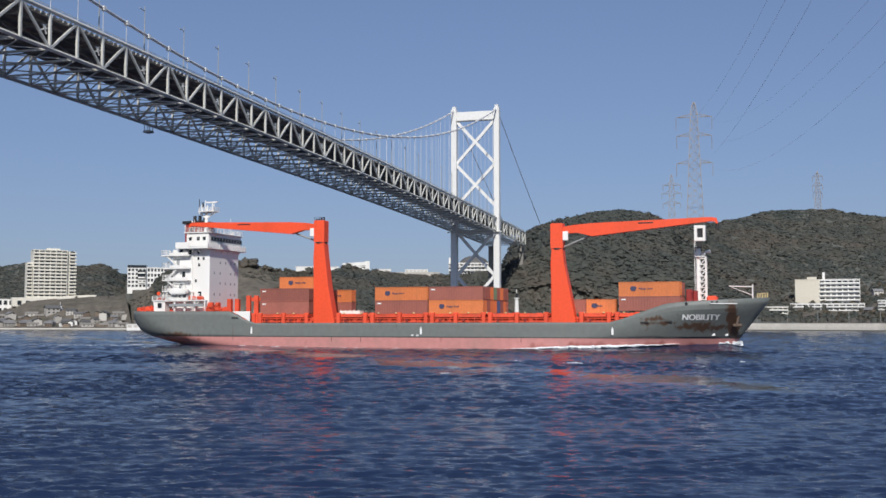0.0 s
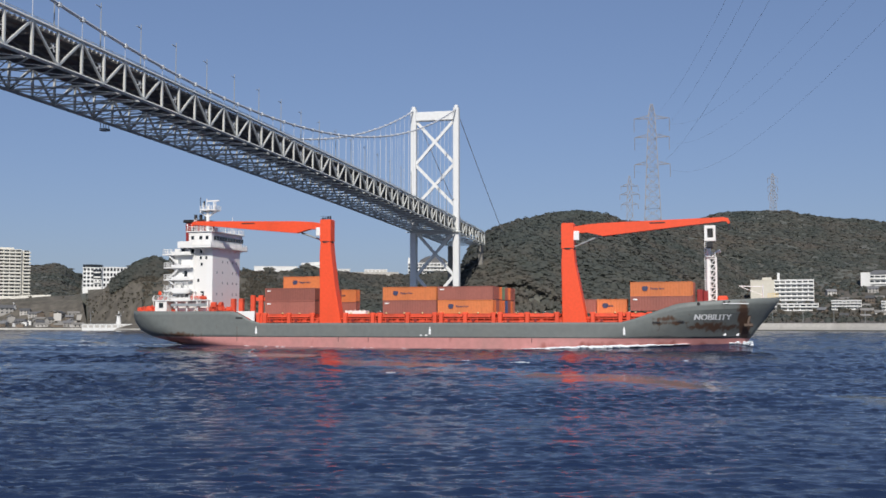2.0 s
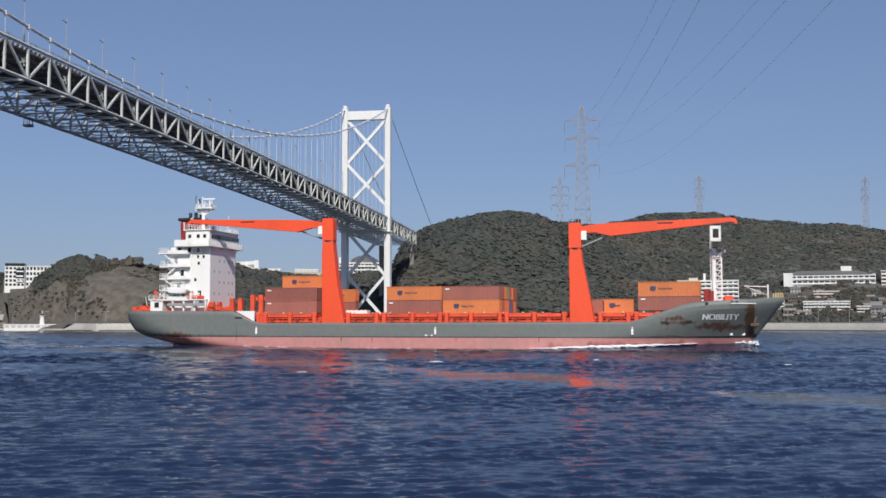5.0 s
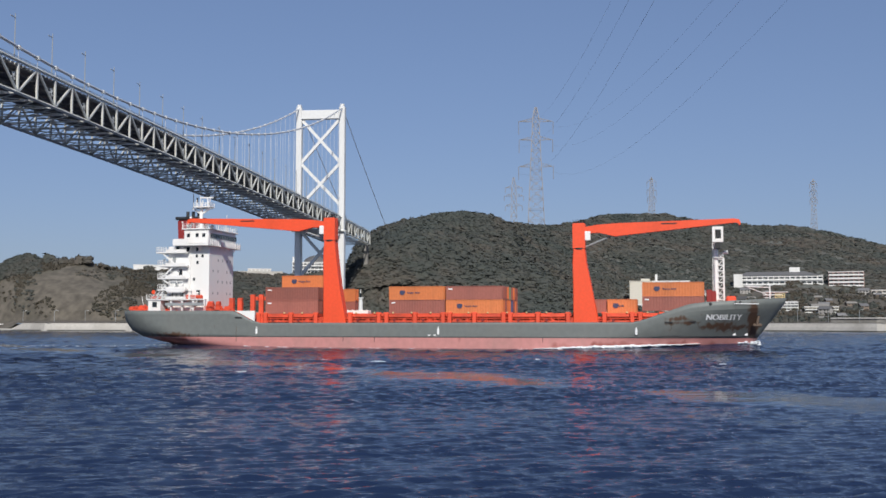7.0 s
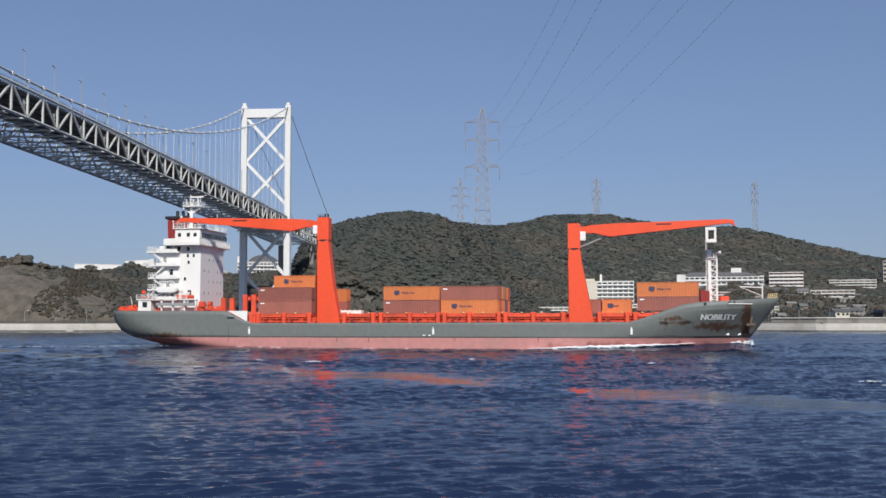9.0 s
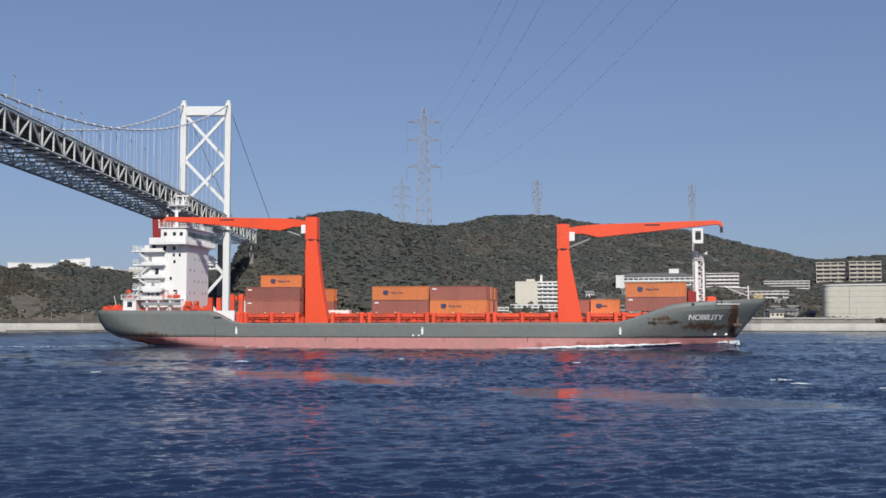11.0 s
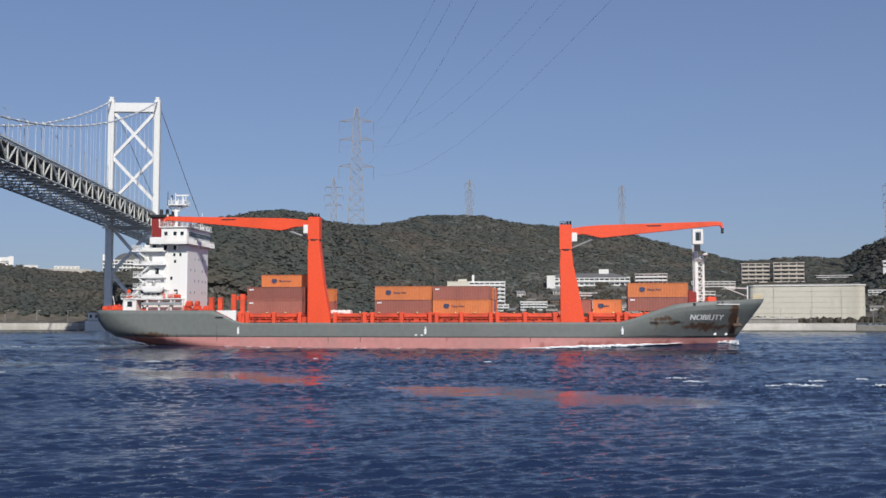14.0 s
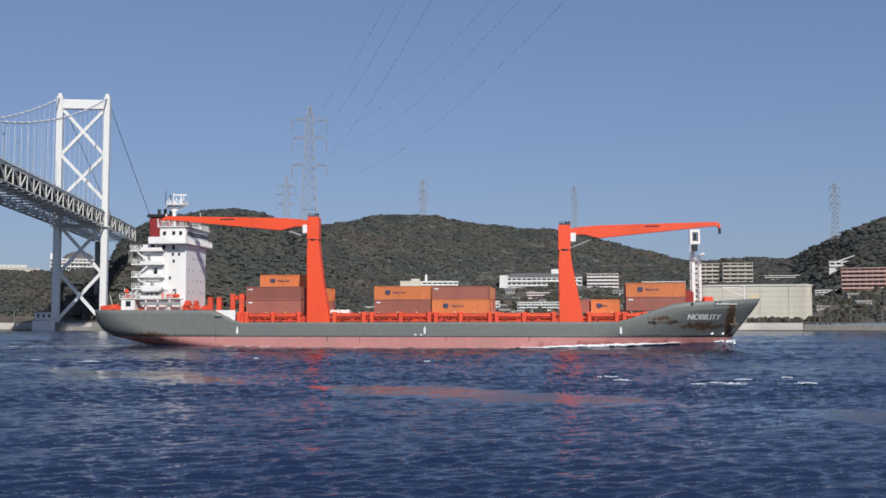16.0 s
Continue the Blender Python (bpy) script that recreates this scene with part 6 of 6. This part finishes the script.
    for z in (4.2, 8.0, 12.0):
        part("balcony", box(0.08 * c["w"], 0.44 * c["w"], -1.4, -0.4, c["zt"] - z, c["zt"] - z + 1.1), "white_wall", c)
    building("office_building", "white lower wing of the office block", -23.46, -22.3, 1.72, 2.75, 4, 7, "white_wall", "window", turn=-6, depth=14, dist=terrace_r(-23) + 12)
    building("boat_house", "long low white boat house by the water", -24.4, -20.4, -0.34, -0.13, 1, 14, "white_wall", "window", dist=interp(-22.4, SHORE) + 9, depth=7, dark="concrete")
    # on top of the bluff behind the tower
    building("hall", "low plain white hall on the bluff", -15.93, -13.7, 2.6, 2.88, 1, 3, "white_wall", "window", dist=934, depth=16, dark="white_wall")
    s = building("sports_hall", "white building with a slanted roof on the bluff", -13.5, -12.3, 2.55, 2.9, 1, 5, "dark_conc", "window", dist=936, depth=12)
    w, zt = s["w"], s["zt"]
    part("roof", prism([(-w * 0.5, zt + 0.4), (w * 0.5, zt + 1.2), (w * 0.5, zt + 4.4), (-w * 0.5, zt + 3.0)], -1, 13), "white_wall", s)
    part("stair_tower", box(w * 0.5, w * 0.5 + 3.6, -1, 10, zt - 5, zt + 5), "white_wall", s)
    part("ramp", beam((w * 0.1, -1.5, zt + 1.0), (w * 0.55, -1.5, zt - 3.0), 1.5, 1.2), "white_wall", s)
    building("office_building", "low white house on the bluff", -11.65, -10.95, 2.58, 2.76, 1, 4, "white_wall", "window", dist=934, depth=10, dark="white_wall")
    v = building("viaduct", "pale approach road viaduct along the bluff", -10.8, -8.4, 2.5, 2.6, 1, 1, "concrete", "window", dist=926, depth=8, dark="concrete", roof="concrete")
    building("office_building", "pale flat-roofed building behind the approach road", -10.2, -9.0, 2.6, 2.74, 1, 6, "white_wall", "window", dist=940, depth=8, dark="concrete")
    h = building("pavilion", "pale glazed pavilion with curved roof behind the bridge tower", -7.9, -5.6, 2.5, 3.1, 3, 12, "white_wall", "ribbon", dist=938, depth=18)
    db = bmesh.new()
    bmesh.ops.create_uvsphere(db, u_segments=24, v_segments=10, radius=1.0, matrix=Matrix.Translation((3, 9, h["zt"] - 0.5)) @ Matrix.Diagonal((h["w"] * 0.34, 8.5, 7.5, 1)))
    part("dome", db, "roof", h)
    part("stair_tower", box(-h["w"] * 0.5, -h["w"] * 0.4, 2, 8, h["zt"] - 3, h["zt"] + 5), "white_wall", h)
    # eastern town
    a = building("hotel", "cream hotel block with balconies and a roof turret", 10.9, 12.8, 0.85, 2.1, 6, 7, "white_wall", "ribbon", depth=16)
    roof_box(a, -0.42, -0.36, 6.0)
    b = building("hotel", "cream windowless hall beside the hotel", 9.75, 10.9, 0.85, 2.1, 5, 3, "cream", "window", depth=16, roof="cream", dark="cream")
    roof_box(b, 0.0, 0.4, 2.4, "cream")
    building("hotel", "white low annex in front of the hotel", 9.5, 13.0, 0.55, 0.9, 2, 12, "white_wall", "ribbon", depth=8)
    k = building("school", "long white building with a dark hipped roof", 15.1, 19.3, 1.85, 2.32, 2, 16, "white_wall", "ribbon", depth=18)
    rb = bmesh.new()
    w, zt = k["w"], k["zt"]
    lo = [rb.verts.new(p) for p in ((-w * 0.46, -1, zt + 0.5), (w * 0.46, -1, zt + 0.5), (w * 0.46, 18, zt + 0.5), (-w * 0.46, 18, zt + 0.5))]
    hi = [rb.verts.new(p) for p in ((-w * 0.38, 7, zt + 4.2), (w * 0.3, 7, zt + 4.2), (w * 0.3, 11, zt + 4.2), (-w * 0.38, 11, zt + 4.2))]
    rb.faces.new(hi), rb.faces.new(lo[::-1])
    for i in range(4):
        rb.faces.new((lo[i], lo[(i + 1) % 4], hi[(i + 1) % 4], hi[i]))
    part("roof", rb, "roof", k)
    part("penthouse", box(w * 0.12, w * 0.24, 6, 12, zt + 3, zt + 8), "white_wall", k)
    part("end_block", box(-w * 0.5 - 2, -w * 0.5 + 6, -1.5, 14, zt - 12, zt + 2), "white_wall", k)
    building("apartment_building", "pinkish four-storey apartment block with pale balconies", 19.55, 21.2, 1.75, 2.47, 4, 7, "pink", "balcony", depth=12)
    d = building("apartment_building", "beige five-storey apartment block with balconies", 24.9, 26.3, 1.95, 2.95, 5, 4, "beige", "balcony", turn=6, depth=14, roof="beige")
    d = building("apartment_building", "beige five-storey apartment block with balconies", 26.45, 27.95, 1.95, 2.97, 5, 4, "beige", "balcony", turn=6, depth=14, roof="beige")
    storage_hall()
    building("apartment_building", "red-brown brick apartment block with pale floor bands", 32.15, 35.6, 1.6, 2.62, 5, 12, "brick", "balcony", depth=14, roof="pink")
    s = building("grandstand", "white structure with a slanted roof on the slope", 31.6, 33.1, 2.72, 2.98, 1, 5, "white_wall", "ribbon", depth=10)
    part("canopy", beam((-6, 4, s["zt"] + 0.5), (s["w"] * 0.3, 4, s["zt"] + 5.5), 6, 0.7), "white_wall", s)
    for az0, az1, e0, e1, fl, ba, wall in ((15.9, 18.1, 0.55, 1.0, 3, 12, "white_wall"), (13.6, 15.0, 0.6, 1.05, 3, 8, "white_wall"), (18.4, 20.0, 0.45, 0.75, 2, 9, "cream"), (21.5, 23.6, 1.2, 1.55, 2, 8, "beige"),
                                           (16.4, 17.6, 1.2, 1.5, 2, 6, "pink"), (22.4, 24.6, 1.65, 2.05, 3, 8, "beige"), (30.9, 32.2, 1.3, 1.55, 2, 6, "white_wall"), (28.5, 31.0, 2.1, 2.3, 2, 9, "dark_conc"), (7.9, 9.4, 0.4, 0.75, 2, 6, "cream")):
        building("office_building", "low pale building among the houses of the far shore", az0, az1, e0, e1, fl, ba, wall, "ribbon", depth=10)


def house(label, w, d, h, wall, roof, tall):
    """A small house: walls, gabled roof with eaves, windows and door."""
    e = thing("house", label, "house", group="houses on the far shore")
    part("wall", box(-w / 2, w / 2, 0, d, -3, h), wall, e)
    rb = bmesh.new()
    o = 0.7
    pts = [(-d * 0.0 - o, h - 0.2), (d / 2, h + tall), (d + o, h - 0.2), (d + o, h - 0.5), (d / 2, h + tall - 0.35), (-o, h - 0.5)]
    a = [rb.verts.new((-w / 2 - o, y, z)) for y, z in pts]
    b = [rb.verts.new((w / 2 + o, y, z)) for y, z in pts]
    rb.faces.new((a[0], a[1], a[4], a[5])), rb.faces.new((a[1], a[2], a[3], a[4])), rb.faces.new((b[5], b[4], b[1], b[0])), rb.faces.new((b[4], b[3], b[2], b[1]))
    for i in range(6):
        rb.faces.new((a[(i + 1) % 6], a[i], b[i], b[(i + 1) % 6]))
    bmesh.ops.recalc_face_normals(rb, faces=rb.faces[:])
    part("roof", rb, roof, e)
    part("gable", prism([(-w / 2 + 0.05, h - 0.4), (w / 2 - 0.05, h - 0.4), (w / 2 - 0.05, h + tall * 0.55), (-w / 2 + 0.05, h + tall * 0.55)], d / 2 - 0.6, d / 2 + 0.6), wall, e)
    for x in (-w * 0.3, 0.05 * w, w * 0.33):
        for z in ([1.4, 4.2] if h > 5 else [1.4]):
            part("window", box(x - 0.8, x + 0.8, -0.06, 0.1, z - 0.6, z + 0.7), "glass", e)
    return e


def houses():
    kinds = [house("white two-storey house with a grey tiled roof", 10, 8, 5.8, "white_wall", "roof", 2.4),
             house("grey-walled house with a dark tiled roof", 12, 9, 5.6, "house_wall", "roof", 2.8),
             house("low shed-like house with a pale roof", 14, 8, 3.4, "house_wall", "dark_conc", 1.8),
             house("cream two-storey house with a low roof", 9, 9, 6.2, "cream", "roof", 1.6),
             house("brown weathered wooden house with a dark tiled roof", 10, 9, 5.6, "wood_wall", "roof", 3.0),
             house("low grey-brown boat shed", 13, 8, 3.2, "wood_wall", "dark_conc", 2.2)]
    rng = random.Random(11)
    first, placed = set(), []
    spots = [(rng.uniform(-31, -24.2), rng.uniform(-0.3, 0.02)) for _ in range(190)] + [(rng.uniform(12.9, 25), rng.uniform(0.05, 1.35)) for _ in range(48)] + [(rng.uniform(31.2, 37), rng.uniform(0.1, 1.2)) for _ in range(16)]
    for az, el in spots:
        r = seat(az, el) + rng.uniform(0, 12)
        p = spot(az, r, ground_z(az, r))
        if any((p - q).length < (7.0 if az < 0 else 13) for q in placed):
            continue
        placed.append(p)
        k = rng.choice((0, 1, 1, 1, 2, 2, 4, 5)) if az < 0 else rng.choice((0, 1, 1, 2, 2, 4, 5, 5)) if az < 30 else rng.choice((1, 2))
        m = Matrix.Translation(p) @ Matrix.Rotation(radians(-az + rng.uniform(-30, 30) + (90 if az < 0 and rng.random() < 0.55 else 0)), 4, "Z") @ Matrix.Diagonal((*[rng.uniform(0.62, 0.85) if az < 0 else rng.uniform(0.7, 1.0)] * 3, 1))
        if k in first:
            copy_thing(kinds[k], m)
        else:
            kinds[k].matrix_world = m
            first.add(k)
    for k in set(range(6)) - first:
        kinds[k].matrix_world = Matrix.Translation(spot(20 + k, 720, 6))


def pylon(label, az, r, el_top, base_half, arms, turn=0.0):
    """Lattice transmission tower: four legs, crossed bracing, arms with insulators. arms: (height angle, half span)."""
    zg = ground_z(az, r) - 1
    zt = EYE[2] + r * math.tan(radians(el_top))
    e = thing("transmission_tower", label, "pylon", Matrix.Translation(spot(az, r)) @ Matrix.Rotation(radians(-az + turn), 4, "Z"), group="pylons on the hills")

    def half(z):
        u = (z - zg) / (zt - zg)
        return base_half + (0.36 * base_half - base_half) * min(u / 0.93, 1) if u < 0.93 else 0.36 * base_half * (1 - (u - 0.93) / 0.1)
    legs = [zg + (zt - zg) * (1 - (1 - i / 14) ** 1.25) for i in range(15)]
    t = 0.6 if base_half > 8 else 0.45
    for sx, sy in ((-1, -1), (1, -1), (1, 1), (-1, 1)):
        part("leg", polyline([(sx * half(a), sy * half(a), a) for a in legs], t * 0.68, sides=4), "lattice", e)
    bar = None
    for a, b in zip(legs, legs[1:]):
        ha, hb = half(a), half(b)
        for k in range(4):
            c0, c1 = ((-1, -1), (1, -1), (1, 1), (-1, 1))[k], ((1, -1), (1, 1), (-1, 1), (-1, -1))[k]
            for p, q in (((c0[0] * ha, c0[1] * ha, a), (c1[0] * hb, c1[1] * hb, b)), ((c1[0] * ha, c1[1] * ha, a), (c0[0] * hb, c0[1] * hb, b)), ((c0[0] * hb, c0[1] * hb, b), (c1[0] * hb, c1[1] * hb, b))):
                p, q = Vector(p), Vector(q)
                if (q - p).length < 0.05:
                    continue
                m = Matrix.Translation((p + q) / 2) @ (q - p).to_track_quat("X", "Z").to_matrix().to_4x4() @ Matrix.Diagonal(((q - p).length, t * 0.55, t * 0.55, 1))
                if bar is None:
                    bar = part("brace", box(-0.5, 0.5, -0.5, 0.5, -0.5, 0.5), "lattice", e)
                    bar.matrix_basis = m
                else:
                    same("brace", bar, m, e)
    tips = []
    for el, span in arms:
        z = EYE[2] + r * math.tan(radians(el))
        for s in (-1, 1):
            bm = bmesh.new()
            for y in (-1, 1):
                beam((s * half(z), y * half(z) * 0.8, z), (s * span, 0, z), t * 0.7, t * 0.7, bm)
                beam((s * half(z), y * half(z) * 0.8, z + 3.2), (s * span, 0, z), t * 0.6, t * 0.6, bm)
            tips.append(e.matrix_world @ Vector((s * span, 0, z - 6)))
            part("arm", bm, "lattice", e)
        for s in (-1, 1):
            part("insulator", rod((s * span, 0, z - (14 if base_half > 9 else 6.5)), (s * span, 0, z), 0.3), "lattice", e)
    return tips


def power_lines():
    tips = pylon("tall red-brown lattice transmission tower on the wooded hill", 4.93, 1175, 11.23, 9.2, ((10.5, 18.6), (9.55, 18.2), (8.15, 18.8)))
    pylon("lattice transmission tower behind the tall one", 3.75, 1480, 7.58, 8.2, ((7.05, 11.5), (6.62, 13.0), (6.1, 11.5)))
    pylon("slim lattice transmission tower on the hilltop", 10.93, 1430, 7.5, 4.6, ((7.25, 6.0), (6.8, 6.0), (6.4, 5.5)))
    pylon("slim lattice transmission tower on the hilltop", 18.93, 1510, 7.12, 4.4, ((6.9, 4.6), (6.5, 4.6), (6.1, 4.6)))
    pylon("slim lattice transmission tower on the hilltop", 31.93, 1330, 6.9, 5.0, ((6.65, 5.6), (6.2, 5.6), (5.8, 5.6)))
    for i, p in enumerate(tips):
        side, level = i % 2, i // 2
        q = Vector((50 + 44 * side, -420, 192 - 4 * level))
        pts = []
        for k in range(61):
            u = k / 60
            c = p.lerp(q, u)
            c.z -= 72 * 4 * u * (1 - u)
            pts.append(c)
        tagged(link("power_line", polyline(pts, 0.045, sides=4), "steel"), "thin power line slung across the strait", "cable", group="power lines")


def beacon(az, el0, el1, label, dist=None):
    r = dist or interp(az, SHORE) + 7
    z1 = EYE[2] + r * math.tan(radians(el1))
    e = thing("beacon", label, "beacon", Matrix.Translation(spot(az, r)))
    z0 = 2.0 if dist is None else ground_z(az, r) - 1
    part("base", box(-2.6, 2.6, -2.6, 2.6, z0, z0 + (z1 - z0) * 0.25, bevel=0.15), "white_wall", e)
    part("column", rod((0, 0, z0 + (z1 - z0) * 0.25), (0, 0, z0 + (z1 - z0) * 0.8), 1.7, sides=12, r2=1.2), "white_wall", e)
    part("gallery", rod((0, 0, z0 + (z1 - z0) * 0.8), (0, 0, z0 + (z1 - z0) * 0.83), 1.9, sides=12), "white_wall", e)
    part("lantern", rod((0, 0, z0 + (z1 - z0) * 0.83), (0, 0, z0 + (z1 - z0) * 0.95), 0.8, sides=10), "glass", e)
    part("finial", rod((0, 0, z0 + (z1 - z0) * 0.95), (0, 0, z1 + 1.5), 0.25, sides=6), "white_wall", e)


def shore_things():
    beacon(-4.33, 0.3, 1.6, "white harbour beacon on the quay")
    beacon(-22.65, 0.0, 0.45, "white obelisk-like beacon on the quay")
    beacon(-27.6, 0.3, 0.88, "small white beacon above the houses", interp(-27.6, SHORE) + 72)
    p = thing("pump_house", "white two-stage pump house beside the bridge pier", "hut", Matrix.Translation(spot(-8.15, 703)) @ Matrix.Rotation(radians(8), 4, "Z"))
    part("base", box(-6.5, 6.5, -4, 6, -3, 6.0, bevel=0.2), "white_wall", p)
    part("upper_storey", box(-5, 5, -3, 5, 6.2, 11.0, bevel=0.1), "white_wall", p)
    part("roof", box(-5.6, 5.6, -3.5, 5.5, 11.0, 11.5), "concrete", p)
    for x in (-3.2, 0, 3.2):
        part("window", box(x - 0.7, x + 0.7, -3.1, -2.9, 8, 10), "glass", p)
    part("railing", rail([(-6.3, -3.9, 6.0), (6.3, -3.9, 6.0)], 2, 1.1), "steel", p)
    # street lamps along the quay road
    rng = random.Random(6)
    proto = None
    for az in np.arange(-24, 36, 1.45):
        if -9 < az < -3.5:
            continue
        r = interp(az, SHORE) + 14
        m = Matrix.Translation(spot(az, r, 4.6)) @ Matrix.Rotation(radians(-az), 4, "Z")
        if proto is None:
            proto = thing("street_lamp", "slim grey street lamp on the quay road", "street lamp", m, group="street lamps on the quay")
            part("pole", rod((0, 0, -0.5), (0, 0, 8.0), 0.13, sides=6), "steel", proto)
            part("arm", beam((0, 0, 7.9), (1.6, 0, 8.2), 0.12, 0.12), "steel", proto)
            part("lamp_head", box(1.3, 2.2, -0.15, 0.15, 8.1, 8.3), "white_wall", proto)
        else:
            copy_thing(proto, m)


# ---------------- wash and foam ----------------
def waterline(x):
    return MID - half_breadth(min(max(x, -62), 64), 0.4)


WAVE = [(-90, 0.0), (-72, 0.35), (-60, 0.6), (-48, 0.4), (-34, 0.15), (-20, 0.0), (22, 0.0), (36, 0.35), (46, 0.75), (56, 1.25), (63, 1.5), (65, 0.9), (67, 0.0), (70, -0.3)]


def ship_wave():
    """The swell that the hull pushes up at bow and stern."""
    bm = bmesh.new()
    xs = np.arange(-92, 71, 0.7)
    grids = []
    for side in (-1, 1):
        grid = []
        for x in xs:
            h = interp(x, WAVE)
            row = []
            for v in np.linspace(0, 1, 18):
                inner = (waterline(x) if -66 < x < 65.5 else MID - 0.3) + 0.5
                if x < -60:
                    inner = min(MID, waterline(-60) + (-60 - x) * 0.35)
                y = inner - 11 * v * (1 if x > 0 else 1.2)
                n = noise.noise(Vector((x * 0.5, y * 0.9, 1.7))) * 0.16 + noise.noise(Vector((x * 1.3, y * 1.7, 4.7))) * 0.08
                z = (h + 0.12) * (1 - v) ** 2 * (1 if v < 1 else 0) + n * h * 0.6 - 0.25 * v - 0.02
                row.append(bm.verts.new((x, y if side < 0 else 2 * MID - y, z)))
            grid.append(row)
        for a, b in zip(grid, grid[1:]):
            for j in range(len(a) - 1):
                bm.faces.new((a[j], b[j], b[j + 1], a[j + 1]) if side < 0 else (a[j + 1], b[j + 1], b[j], a[j]))
    for f in bm.faces:
        f.smooth = True
    return tagged(link("ship_wave", bm, "water"), "dark swell pushed up along the ship's bow and stern", "wave", kind="stuff")


def foam_clumps(bm, x, y, z, r, flat, rng):
    m = Matrix.LocRotScale((x, y, z), Euler((0, 0, rng.uniform(-0.15, 0.15))), (r, r * rng.uniform(0.35, 0.6), flat))
    v = bmesh.ops.create_icosphere(bm, subdivisions=2, radius=1.0, matrix=m)["verts"]
    for p in v:
        k = 1 + 0.55 * noise.noise(Vector((p.co.x * 1.9, p.co.y * 2.6, p.co.z * 3 + x)))
        p.co = Vector((x, y, z)) + (p.co - Vector((x, y, z))) * k


def bow_foam():
    rng = random.Random(21)
    bm = bmesh.new()
    for _ in range(130):
        u = rng.random()
        x = 20 + 33 * u
        z = interp(x, WAVE)
        thick = max(0.1, 0.42 * math.sin(math.pi * min(1, u * 1.05)) ** 0.8)
        foam_clumps(bm, x, waterline(x) - rng.uniform(0.15, 0.9), z + 0.12 + rng.uniform(-0.05, 0.35) * thick, rng.uniform(0.5, 1.3), thick * rng.uniform(0.4, 0.9), rng)
    for _ in range(130):
        x = 60.2 + 5.2 * rng.random()
        foam_clumps(bm, x, MID - half_breadth(min(x, 63.4), 0.6) - rng.uniform(0.05, 0.5), 0.4 + (x - 60.2) * 0.26 * rng.uniform(0.3, 1.05), rng.uniform(0.15, 0.34), rng.uniform(0.06, 0.14), rng)
    for _ in range(30):
        x = rng.uniform(61.0, 64.6)
        foam_clumps(bm, x, MID - half_breadth(x, 0.6) - rng.uniform(0.1, 0.6), 1.35 + rng.uniform(-0.1, 1.0) * (x - 60) / 6, rng.uniform(0.2, 0.45), rng.uniform(0.1, 0.25), rng)
    return tagged(link("bow_wave_foam", bm, "foam"), "white foam breaking along the ship's bow", "foam", kind="stuff")


def wake_foam():
    rng = random.Random(22)
    bm = bmesh.new()
    for _ in range(150):
        x = -60 - 66 * rng.random() ** 1.6
        y = 4.0 + rng.gauss(0, 1.6) + (x + 60) * 0.09
        foam_clumps(bm, x, y, 0.04 + interp(x, WAVE) * 0.8 if x > -75 else 0.07, rng.uniform(0.1, 0.55), rng.uniform(0.012, 0.035), rng)
    for _ in range(36):
        x = -44 + 70 * rng.random()
        foam_clumps(bm, x, waterline(x) - rng.uniform(0.1, 0.5), interp(x, WAVE) + 0.04, rng.uniform(0.2, 0.8), rng.uniform(0.02, 0.06), rng)
    return tagged(link("wake_foam", bm, "foam"), "thin white foam of the ship's wake", "foam", kind="stuff")


def whitecaps():
    """Short breaking crests of the tidal race; each is a low ridge of foam drawn out along its wave."""
    rng = random.Random(23)
    bm = bmesh.new()
    crests = [(rng.uniform(48, 52) + 2.6 * k, rng.uniform(78, 94), rng.uniform(0.2, 0.6)) for k in range(8)]
    crests += [(rng.uniform(-45, 45), rng.uniform(110, 190), rng.uniform(0.15, 0.25)) for _ in range(4)] + [(-3.5, 148, 0.6)]
    for x, y, size in crests:
        lean = rng.uniform(-0.25, 0.25)
        for _ in range(int(40 * size) + 8):
            u = rng.triangular(-0.5, 0.5, 0.1)
            high = 0.22 * size * max(0.1, 1 - abs(u * 2)) * rng.random()
            foam_clumps(bm, x + u * 4.2 * size + rng.gauss(0, 0.2), y + u * lean * 3 + rng.gauss(0, 0.25), 0.07 + high, rng.uniform(0.06, 0.3) * size ** 0.5, rng.uniform(0.015, 0.05), rng)
    return tagged(link("whitecaps", bm, "foam"), "small white breaking crests in the tidal stream", "foam", kind="stuff")


SEA = water()
land()
seawall()
near_shore()
bridge()
woods()
town()
power_lines()
shore_things()
SHIP = cargo_ship()
CARGO = stack()
WASH = [(ship_wave(), (0, 0, 0)), (bow_foam(), (0, 0, 0)), (wake_foam(), (0, 0, 0))]
CAPS = whitecaps()
houses()
motions()
